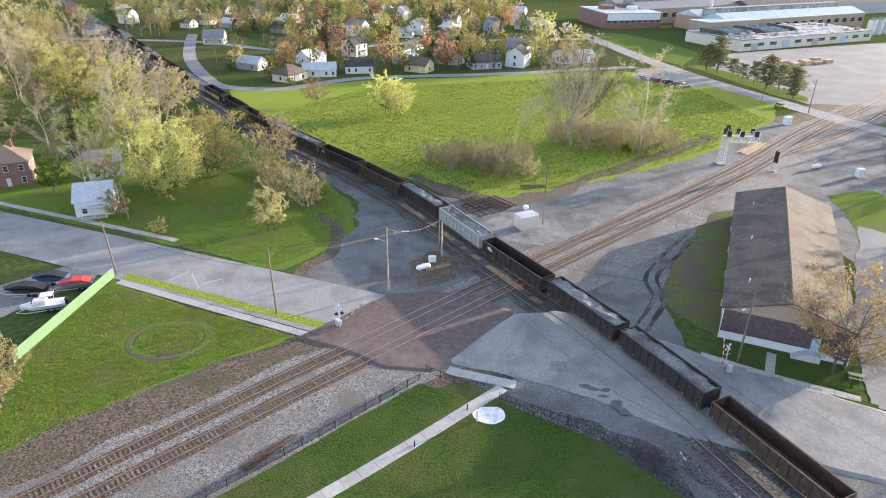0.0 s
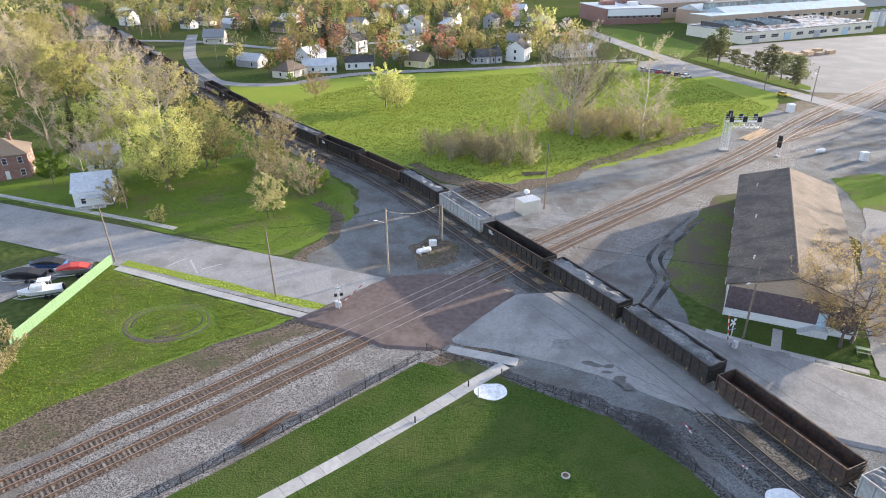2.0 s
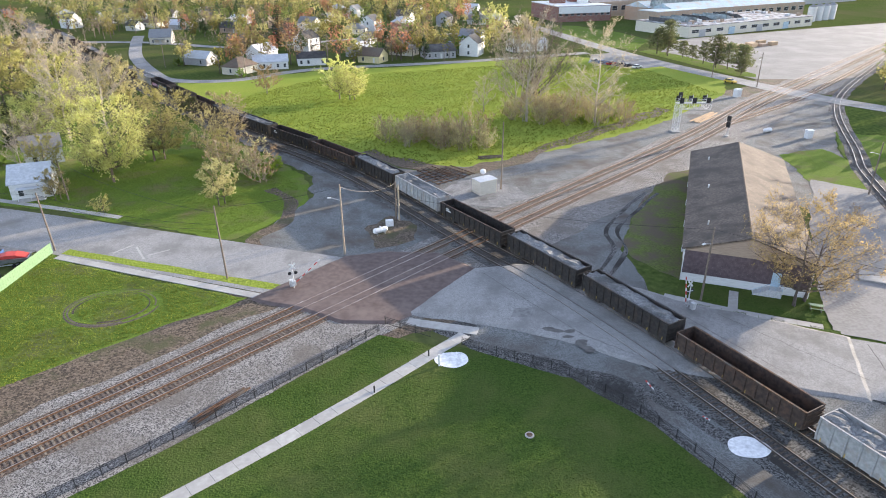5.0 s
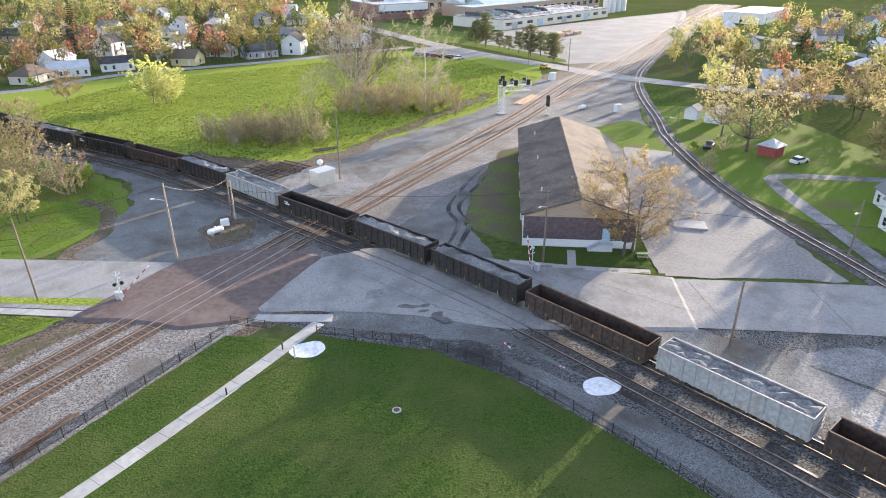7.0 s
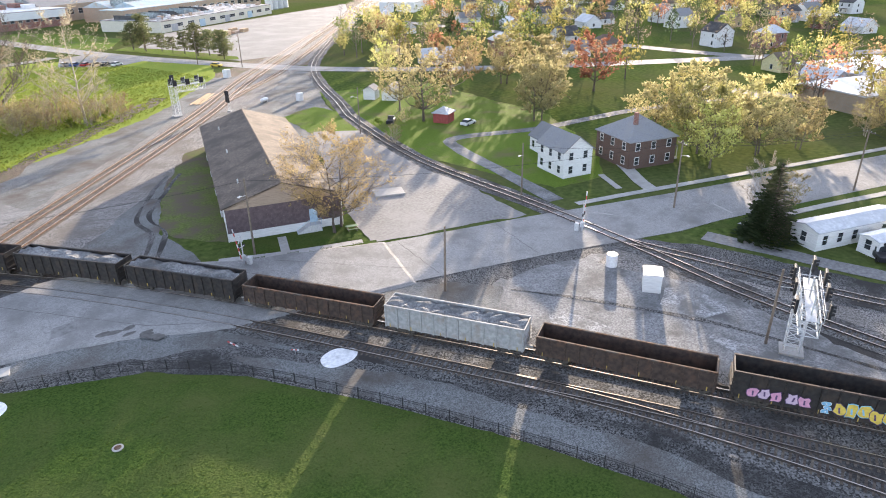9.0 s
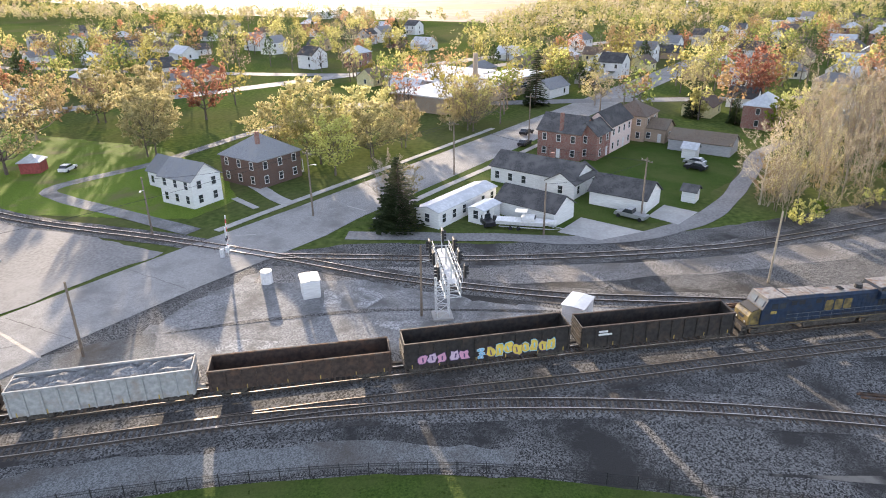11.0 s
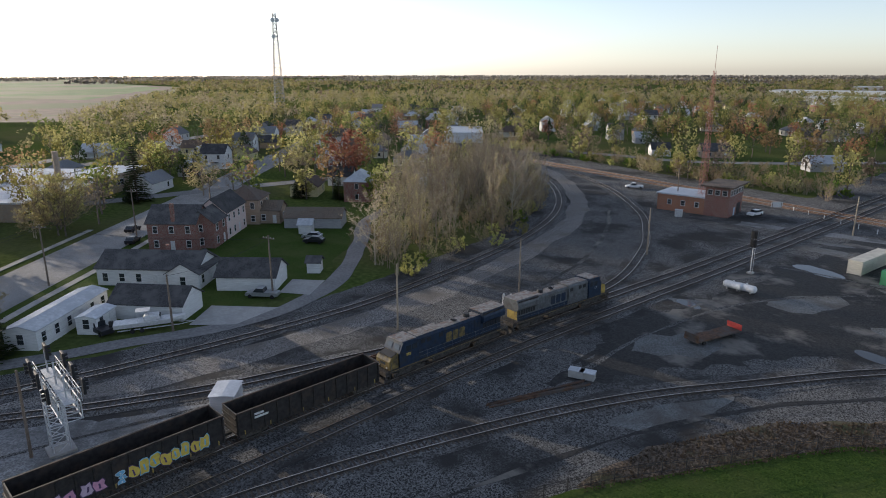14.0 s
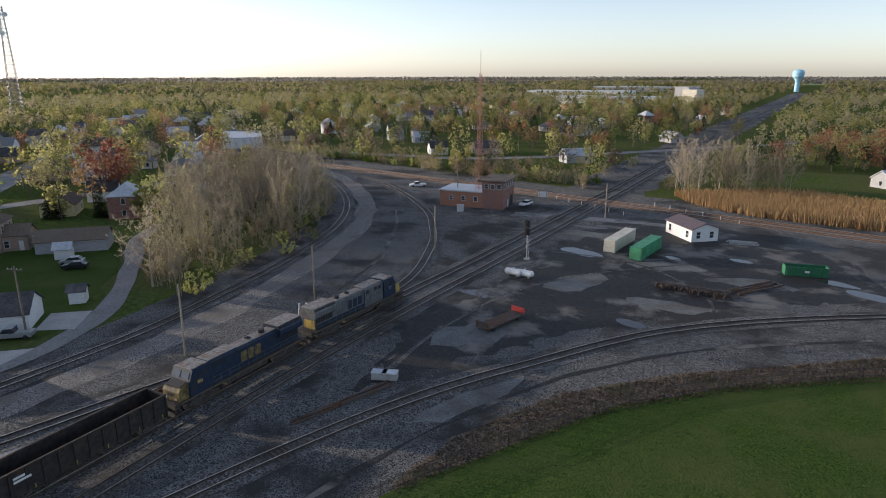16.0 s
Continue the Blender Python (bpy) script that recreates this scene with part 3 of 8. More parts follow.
ribbon("bare_dirt_band", spline([(-52.5, 56.6), (-45.6, 63.2), (-38.6, 70.2), (-30, 77), (-22.5, 82.6)], 2), -1.9, 1.1, 0.074, M_DIRT, "churned brown dirt beside the ballast", wob=2.6, seed=12)
ribbon("bare_dirt_band", spline([(-28, 131), (-22.5, 124), (-21, 114), (-26, 105), (-22, 98)], 2), -1.2, 1.2, 0.066, M_DIRT, "brown dirt at the lawn edge", wob=2.0, seed=14)
for k, (x, y, rx2, ry2, m) in enumerate(((92, -121, 9, 3.5, M_STONE), (64, -112, 9, 4, M_STONE), (48, -113, 7, 5, M_STONE), (70, -92, 4, 8, M_STONE), (53, -92, 8, 3, M_STONE), (78, -74, 5, 2.2, M_STONE), (66, -60, 4, 9, M_STONE), (57, -106, 11, 3, M_BLACK), (40, -121, 8, 5, M_BLACK), (74, -101, 8, 3.5, M_BLACK), (64, -78, 5, 10, M_BLACK), (86, -92, 3, 6, M_BLACK), (52, -48, 2.6, 12, M_STONE), (96, -128, 8, 2, M_STONE), (58, 30, 4, 9, M_SNOWY), (66, 12, 3, 10, M_SNOWY), (72, 26, 4, 5, M_SNOWY))):
    patch("ground_stain", [(x + rx2 * math.cos(a / 16 * math.tau) * 0.8, y + ry2 * math.sin(a / 16 * math.tau) * 0.8 + 0.3 * rx2 * math.cos(a / 16 * math.tau)) for a in range(16)], 0.0502 + 0.0003 * k, m, "ragged patch of ground in the railway yard", min(rx2, ry2) * 0.6, cat="ground", seed=100 + k)
for x, y, r in ((81, -108, 4.2), (52, -81, 2.2), (38, -124, 2.6), (56, -126, 1.9), (32, -121, 3.0), (77, -73.5, 1.8), (66, -118, 1.6), (45, -126, 1.5)):
    patch("puddle", [(x + r * (1.3 * math.cos(a / 14 * math.tau)), y + r * 0.6 * math.sin(a / 14 * math.tau)) for a in range(14)], 0.055, M_WATER, "still rain puddle on dark yard ground", r * 0.3, cat="puddle", seed=int(x))
patch("dry_weed_strip", [(44.5, -30), (47, -40), (45.5, -56), (38, -72), (24, -94), (0, -118), (-4, -114), (20, -89), (32, -71.5), (38.7, -57), (41.6, -42), (43.4, -30)], 0.05, M_DIRT, "dry brown weedy ground outside the fence", 0.8, seed=23)
patch("track_dirt_road", [(118, -128), (100, -138), (88, -143), (80, -146), (79, -143), (87, -140), (98, -134), (116, -124)], 0.06, M_CHALK, "pale dirt service road across the yard tracks", 0.6, seed=24)

for k, pts2 in enumerate(([(64, -44), (70, -60), (74, -80), (70, -100), (60, -118), (48, -132)], [(66, -44), (73, -62), (77, -82), (73, -103), (62, -122), (50, -136)], [(46, -18), (48, -40), (46, -60), (38, -80), (24, -100)], [(47.6, -18), (49.6, -40), (47.6, -61), (39.4, -81.5), (25.4, -101.5)],
                         [(86, -104), (76, -108), (64, -108), (50, -100), (44, -90)], [(78, -98), (66, -104), (56, -116), (52, -134)], [(92, -58), (104, -76), (124, -96), (150, -116)], [(94.5, -57), (106.5, -74.5), (126, -94), (152, -114)], [(60, 44), (68, 26), (72, 6), (74, -14)], [(26, 120), (45, 134), (70, 156)], [(27.5, 118.6), (46.5, 132.6), (71.5, 154.6)], [(30, 86), (36, 96), (38, 106), (52, 124)], [(32, 85.4), (38, 95.4), (40, 105.4), (54, 123)])):
    ribbon("wheel_rut", spline(pts2, 1.5), -0.35, 0.35, 0.0585 + 0.0006 * k, (M_YARD, M_BLACK)[k % 2] if k < 9 else M_YARD, "worn wheel rut in the stony ground", wob=0.5, seed=k)

# roads and paths
patch("road", [(-240, 190), (-97.7, 131.2), (-62, 117.5), (-9, 96.1), (-19.6, 84.6), (-58, 101.0), (-85.8, 111.9), (-240, 172)], 0.09, M_ROAD, "wide worn pale concrete road", cat="road")
patch("road", [(-62, 103), (-70, 105.5), (-92, 84), (-104, 60), (-92, 52), (-80, 72)], 0.10, M_LOT, "pale asphalt boat storage lot", cat="road")
patch("road_crossing", [(-21.5, 83.4), (-16, 89), (-9, 96.4), (-2, 97.5), (6, 96.5), (11.3, 90.6), (1.2, 77.6), (-1.5, 75.6), (-8, 76.2), (-14, 80)], 0.235, M_ASPH, "dark patched asphalt at the level crossing", 0.25, thick=0.2, cat="road", seed=31)
patch("road_crossing", [(1.4, 77.8), (11.6, 90.4), (20.5, 91.0), (28, 86.8), (36, 81.5), (39.6, 78.2), (58.5, 67.0), (52.5, 54.8), (42, 59.0), (31, 62.7), (20.6, 70.2), (9.5, 75.2)], 0.23, M_ROAD, "pale worn concrete level crossing with stains", 0.35, thick=0.2, cat="road", seed=32)
patch("road", [(52.6, 55), (58.4, 67), (81.3, 57), (104.9, 45.6), (173.3, 15.0), (262, -24), (400, -84), (395, -95), (257, -35), (168, 4), (100, 33.6), (91.7, 36.3), (71.5, 46.6)], 0.09, M_ROAD, "pale grey town street with worn concrete", cat="road")
patch("parking_lot", [(57, 68.5), (81, 58), (90, 86), (98, 120), (90, 128), (70, 95), (62, 79)], 0.075, M_LOT, "worn grey gravel and asphalt lot", 0.6, cat="road", seed=33)
ribbon("road", spline([(-150, 400), (-139, 365), (-122, 318), (-100, 275), (-86.7, 258.5), (-63, 257), (-35, 278), (23, 290), (57, 300.5), (90, 311)], 3), -3, 3, 0.09, M_ROAD, "narrow pale concrete street past the meadow", "road")
ribbon("road", spline([(-240, 380), (-140, 372), (-78, 347), (-9, 380), (90, 400)], 4), -3, 3, 0.085, M_ROAD, "pale town street between houses", "road")
ribbon("road", spline([(84, 420), (100, 330), (112, 280), (125, 243), (136, 214), (150, 190), (175, 160), (215, 125), (300, 60), (420, -30)], 4), -4.5, 4.5, 0.10, M_ROAD, "pale grey street crossing the railway", "road")
ribbon("road", spline([(90, 58), (97, 78), (102, 92), (108, 98), (128, 88.5), (160, 80), (200, 60)], 2), -1.6, 1.6, 0.095, M_CHALK, "curving pale gravel lane beside the houses", "road", 0.3)
ribbon("road", spline([(92.5, 33), (95, 12), (96.6, -4), (100.8, -14.5), (111, -24.6), (125, -31.5), (139.6, -37.4), (155, -43), (168, -53)], 2), -1.7, 1.7, 0.095, M_LOT, "grey alley of worn asphalt behind garages", "road", 0.5)
ribbon("road", spline([(196, 80), (206, 30), (216, -10), (226, -60), (238, -120)], 4), -3.5, 3.5, 0.1, M_LOT, "grey town street between lawns", "road")
ribbon("road", spline([(300, -152), (240, -180), (197, -211), (150, -330), (120, -420)], 4), -3.5, 3.5, 0.09, M_LOT, "grey town street beyond the railway", "road")
ribbon("road", spline([(270, 300), (262, 93), (300, 30), (420, -60), (560, -150)], 4), -4, 4, 0.085, M_LOT, "grey town street between houses", "road")
patch("parking_lot", [(134.8, 240), (118, 300), (150, 352), (270, 400), (330, 420), (300, 380), (200, 280), (160, 238)], 0.08, M_LOT, "wide pale factory yard of worn concrete", cat="road")
patch("parking_lot", [(82, 283), (98, 266), (112, 272), (104, 310), (90, 306)], 0.085, M_LOT, "asphalt car park at the meadow corner", cat="road")
patch("concrete_patch", [(16.0, 77.6), (18.4, 77.6), (18.2, 74.9), (15.2, 75.3)], 0.236, M_LOT, "square dark repair patch in the concrete", cat="road")
for q in ([(99.0, 0.4), (106.4, -3.3), (101.4, -13.0), (96.6, -6.0)], [(108.6, -14.2), (115.0, -17.6), (112.0, -22.8), (105.4, -18.7)]):
    patch("driveway", q, 0.1, M_WALK, "pale concrete garage apron", cat="driveway")


def slabs(name, pts, width, z, label, step=1.6):
    """A footpath of separate concrete slabs."""
    L = spline(pts, step)
    root = thing(name, 0, 0, 0, label, "footpath", kind="structure")
    me = bpy.data.meshes.new("slab")
    b = bbox(-step / 2 + 0.008, step / 2 - 0.008, -width / 2, width / 2, -0.06, 0.03, bevel=0.015)
    b.to_mesh(me)
    b.free()
    me.materials.append(M_WALK)
    for i in range(len(L) - 1):
        d = L[i + 1] - L[i]
        c = (L[i] + L[i + 1]) / 2
        piece("slab", me, root, pose(c[0], c[1], z + 0.004 * ((i * 7) % 3), 0, 0, math.degrees(math.atan2(d[1], d[0]))))


slabs("footpath", [(-45, 27), (-13.4, 52.0), (5.2, 68.6), (7.9, 71.1), (8.8, 71.9)], 1.75, 0.08, "pale concrete footpath across the lawn", 2.4)
slabs("footpath", [(0.8, 75.4), (5.4, 73.8), (11.3, 71.8)], 1.8, 0.105, "pale concrete footpath beside the crossing", 2.0)
slabs("footpath", [(-57.5, 100.2), (-40, 92.4), (-19.5, 83.4)], 1.5, 0.09, "pale concrete sidewalk along the road")
slabs("footpath", [(38.6, 79.9), (47, 74.7), (58, 69.2)], 1.4, 0.09, "pale concrete sidewalk before the brown shed")
slabs("footpath", [(46.5, 74.7), (49.5, 80.5)], 1.3, 0.088, "pale concrete path to the shed door")
slabs("footpath", [(-110, 139.5), (-64, 121.5), (-52, 116.5)], 1.4, 0.09, "pale concrete sidewalk before the houses")
slabs("footpath", [(91, 54.5), (104.5, 48.8), (140, 33), (172, 19)], 1.4, 0.1, "pale concrete sidewalk along the street")
slabs("footpath", [(100, 30.5), (116, 24), (140, 13), (168, 1)], 1.4, 0.1, "pale concrete sidewalk before white houses")

slabs("footpath", [(106.9, 59.6), (104.4, 56.0), (101.8, 52.3)], 1.2, 0.1, "narrow concrete walk to the white house")
slabs("driveway", [(118.5, 63.5), (113, 57.2), (108, 51.8), (104.6, 46.6)], 2.6, 0.105, "concrete driveway between two houses", 2.0)
RINGS = (5.2, 6.0, 6.5)
# tyre rings on the grass, painted road marks, stains
for rr in RINGS:
    a0 = rr * 2.1
    ring = np.array([(-42 + 0.4 * rr * 0.2 + rr * math.cos(a0 + a * 0.085), 82.4 + rr * 0.82 * math.sin(a0 + a * 0.085)) for a in range(62)])
    ribbon("tyre_mark", ring, -0.11, 0.11, 0.078 + 0.001 * rr, M_TIE, "curved muddy tyre mark in the grass", wob=0.3)
for p, q in (((-48.7, 100.9), (-46.3, 104.2)), ((-45.6, 103.3), (-42.6, 98.2)), ((-42.4, 99.6), (-39.4, 101.6))):
    ribbon("road_marking", np.array([p, ((p[0] + q[0]) / 2, (p[1] + q[1]) / 2), q]), -0.18, 0.18, 0.094, M_WALK, "worn white painted road marking", "road marking")
for p, q in (((89.4, 50.4), (90.6, 47.4)), ((104, 33.5), (106, 37.5))):
    ribbon("road_marking", np.array([p, ((p[0] + q[0]) / 2, (p[1] + q[1]) / 2), q]), -0.2, 0.2, 0.094, M_WALK, "worn white painted stop line", "road marking")
for k, (cx, cy) in enumerate([(20.8, 71.0), (23.4, 68.0)]):
    for j2 in range(5):
        ax, ay = cx + 1.3 * noise.noise((k, j2 * 3.1, 0.5)) + 0.5 * j2 - 1, cy + 1.3 * noise.noise((k, j2 * 3.1, 7.5)) - 0.5 * j2 + 1
        patch("road_stain", [(ax + 0.75 * math.cos(a / 10 * math.tau), ay + 0.4 * math.sin(a / 10 * math.tau)) for a in range(10)], 0.2365 + 0.0001 * (k * 5 + j2), M_LOT2, "dark ragged smear on the concrete", 0.5, cat="stain", seed=60 + k * 7 + j2)
for k, (p, q) in enumerate((((13, 88.6), (24, 70)), ((24, 70), (30, 64.5)), ((44, 74), (55, 58)), ((36, 80), (46, 60)), ((60, 65.5), (57, 54)), ((75, 59), (71, 48)))):
    L2 = np.linspace(p, q, 12) + np.array([(noise.noise((i * 0.9, k, 0)) * 0.25, noise.noise((i * 0.9, k, 5)) * 0.25) for i in range(12)])
    ribbon("road_seam", L2, -0.05, 0.05, 0.2385 if q[0] < 56 else 0.0945, M_LOT2, "thin dark tarred seam in the concrete", "road seam", 0.05)
ribbon("verge_lawn", np.linspace((-57, 102.3), (-17.5, 86.0), 20), -0.9, 0.9, 0.1, M_MEADOW, "narrow green grass strip beside the road", wob=0.3)
ribbon("verge_lawn", np.linspace((40, 77.6), (58, 67.9), 12), -0.8, 0.8, 0.12, M_GRASS, "narrow green grass strip beside the street", wob=0.2)
patch("verge_lawn", [(40.5, 80.3), (43, 84.6), (58.5, 78), (57.6, 70.6), (47, 75.9)], 0.068, M_GRASS, "small green lawn before the brown shed", 0.1, seed=71)

# ---- tracks ----
M_RAILFOOT = mat("rust_stained_tie_plates", (0.075, 0.05, 0.036), (0.15, 0.1, 0.07), 3.0, 0.85, 0.1, 0.2)
TIE = bpy.data.meshes.new("sleeper")
b = bbox(-1.28, 1.28, -0.115, 0.115, -0.06, 0.09, bevel=0.012)
b.to_mesh(TIE)
b.free()
TIE.materials.append(M_TIEPALE)
TIED = TIE.copy()
TIED.materials.clear()
TIED.materials.append(M_TIE)
M_FOOTD = mat("dark_tie_plates", (0.045, 0.034, 0.027), (0.11, 0.082, 0.064), 3.0, 0.85, 0.1, 0.2)
M_RUSTBED = mat("rust_stained_ballast", (0.045, 0.033, 0.026), (0.17, 0.122, 0.09), 6.0, 0.95, 0, 0.8, cells=6.0, dist=0.06)


M_DARKBED = mat("dark_oily_ballast", (0.03, 0.029, 0.028), (0.19, 0.187, 0.182), 7.0, 0.95, 0, 0.9, (0.04, 0.036, 0.033), 0.15, (0.45, 0.65), cells=6.0, dist=0.08)
NTRACK = 0


def track(pts, label, near=None, tie=M_TIE, ball=True):
    """Two rails on sleepers along a line; sleepers inside the circle near=(x, y, r) are separate pieces."""
    global NTRACK
    NTRACK += 1
    L = spline(pts, 0.56)
    N = normals(L)
    root = thing("railway_track", 0, 0, 0, label, "railway track", "railway tracks", "structure")
    R = L[::4]
    NR = N[::4]
    for side in (-0.7525, 0.7525):
        for nm, w, z0, z1, m in (("rail_foot", 0.11, 0.06, 0.1 + 0.001 * NTRACK, M_RAILFOOT if tie is M_TIEPALE else M_FOOTD), ("rail", 0.05, 0.09, 0.255, M_RAIL if tie is M_TIEPALE else M_UNDER), ("rail_head", 0.045, 0.255, 0.262, M_RAILHEAD)):
            C = R + NR * side
            v, f = [], []
            for (x, y), (nx, ny) in zip(C, NR):
                v += [(x - nx * w, y - ny * w, z0), (x - nx * w, y - ny * w, z1), (x + nx * w, y + ny * w, z1), (x + nx * w, y + ny * w, z0)]
            for i in range(len(C) - 1):
                for k in range(3):
                    a = 4 * i + k
                    f.append((a, a + 4, a + 5, a + 1))
            raw(nm, v, f, m, root)
    v, f = [], []
    for i, (x, y) in enumerate(L):
        n, d = N[i], np.array([N[i][1], -N[i][0]])
        if near and math.dist((x, y), near[:2]) < near[2]:
            piece("sleeper", TIE if tie is M_TIEPALE else TIED, root, pose(x, y, 0.0, 0, 0, math.degrees(math.atan2(n[1], n[0])) + ((i * 37) % 7 - 3) * 0.3))
            continue
        if abs(x) > 380 or abs(y) > 420:
            continue
        h = 0.075 + 0.02 * ((i * 13) % 5) / 5
        k = len(v)
        hw = 1.22 + 0.06 * ((i * 29) % 7) / 7
        for sx, sy in ((-1, -1), (1, -1), (1, 1), (-1, 1)):
            p = np.array((x, y)) + n * hw * sx + d * 0.115 * sy
            v.append((p[0], p[1], h))
        for j in range(4):
            v.append((v[k + j][0], v[k + j][1], 0.0))
        f += [(k, k + 1, k + 2, k + 3), (k, k + 4, k + 5, k + 1), (k + 1, k + 5, k + 6, k + 2), (k + 2, k + 6, k + 7, k + 3), (k + 3, k + 7, k + 4, k)]
    tagged(raw("sleepers", v, f, tie, root), kind="stuff")
    if ball:
        P = spline(pts, 3)
        ribbon("ballast", P, -2.3, 2.3, 0.052 + 0.004 * NTRACK, M_GRAVEL if tie is M_TIEPALE else M_DARKBED, "stone ballast bed under a railway track", wob=0.5)
        if tie is M_TIEPALE:
            ribbon("ballast", P, -1.45, 1.45, 0.0535 + 0.004 * NTRACK, M_RUSTBED, "rust-stained stone between the rails", wob=0.3)
    return L


track(T_A, "rusty main railway track on pale sleepers", (-36, 66, 34), M_TIEPALE)
track(T_A2, "rusty main railway track on pale sleepers", (-32, 63, 34), M_TIEPALE)
LB = track(T_B, "busy railway track carrying a freight train")
track(T_B2, "curved railway track round the park lawn", (53, -20, 30))
track(T_M, "straight railway track through the yard")
track(T_C, "curved railway track through the yard")
track(T_C2, "curved side track behind the yard")
track(T_A3, "rusty turnout track joining the main line", None, M_TIEPALE)
track(T_E, "rusty crossing railway track", None, M_TIEPALE)
track(T_E2, "rusty crossing railway track", None, M_TIEPALE)


# ---- train ----
def arc(L):
    return np.r_[0, np.cumsum(np.linalg.norm(np.diff(L, axis=0), axis=1))]


SB = arc(LB)
RAIL = 0.262


def on_track(s):
    """Place and heading at arc length s of the train's track."""
    p = np.array([np.interp(s, SB, LB[:, 0]), np.interp(s, SB, LB[:, 1])])
    q = np.array([np.interp(s + 3, SB, LB[:, 0]), np.interp(s + 3, SB, LB[:, 1])])
    return p, math.degrees(math.atan2(*(q - p)[::-1]))


WHEEL = bpy.data.meshes.new("wheel")
b = bmesh.new()
for y in (-0.75, 0.75):
    tube(b, (0, y - 0.06, 0.5), (0, y + 0.06, 0.5), 0.5, n=16)
tube(b, (0, -0.75, 0.5), (0, 0.75, 0.5), 0.09, n=8)
b.to_mesh(WHEEL)
b.free()
WHEEL.materials.append(M_UNDER)


def bogie(parent, x, axles, spread):
    b = bmesh.new()
    half = spread * (axles - 1) / 2
    for s in (-1, 1):
        extrude(b, [(-half - 0.6, 0.45), (-half - 0.6, 0.75), (-half + 0.3, 0.95), (half - 0.3, 0.95), (half + 0.6, 0.75), (half + 0.6, 0.45), (half - 0.5, 0.32), (-half + 0.5, 0.32)], "y", s * 0.98, s * 1.14)
        for k in range(axles):
            box(b, -half + k * spread - 0.16, -half + k * spread + 0.16, min(s * 1.14, s * 1.24), max(s * 1.14, s * 1.24), 0.36, 0.68)
    box(b, -0.4, 0.4, -0.98, 0.98, 0.6, 0.92)
    f = part("truck_frame", b, M_UNDER, parent)
    f.location.x = x
    for k in range(axles):
        piece("wheel_set", WHEEL, f, pose(-half + k * spread, 0, 0))


def letters(parent, x0, x1, z0, z1, y, material, n=3, flip=False):
    """Plain painted blocks where the railway's mark stands."""
    w = (x1 - x0) / n
    for i in range(n):
        a, c = x0 + i * w, x0 + (i + 0.84) * w
        k = 0.12 * w
        pts = [(a + k, z0), (c - k, z0), (c, z0 + k), (c, z1 - k), (c - k, z1), (a + k, z1), (a, z1 - k), (a, z0 + k)]
        b = bmesh.new()
        extrude(b, pts, "y", y - 0.004, y + 0.004)
        part("painted_mark", b, material, parent)


def number(parent, text, x, y, z, size, material, rx, rz):
    cu = bpy.data.curves.new("number", "FONT")
    cu.body, cu.size, cu.extrude, cu.align_x = text, size, 0.005, "CENTER"
    t = new("number", cu)
    dg = bpy.context.evaluated_depsgraph_get()
    me = bpy.data.meshes.new_from_object(t.evaluated_get(dg))
    bpy.data.objects.remove(t)
    me.materials.clear()
    me.materials.append(material)
    ob = new("number", me)
    ob.parent = parent
    ob.matrix_basis = pose(x, y, z, rx, 0, rz)


M_YELLOWD = mat("grimy_ochre_paint", (0.13, 0.095, 0.035), (0.24, 0.175, 0.06), 2.0, 0.6, 0, 0.03, (0.06, 0.05, 0.035), 1.2, (0.45, 0.65), space="obj")


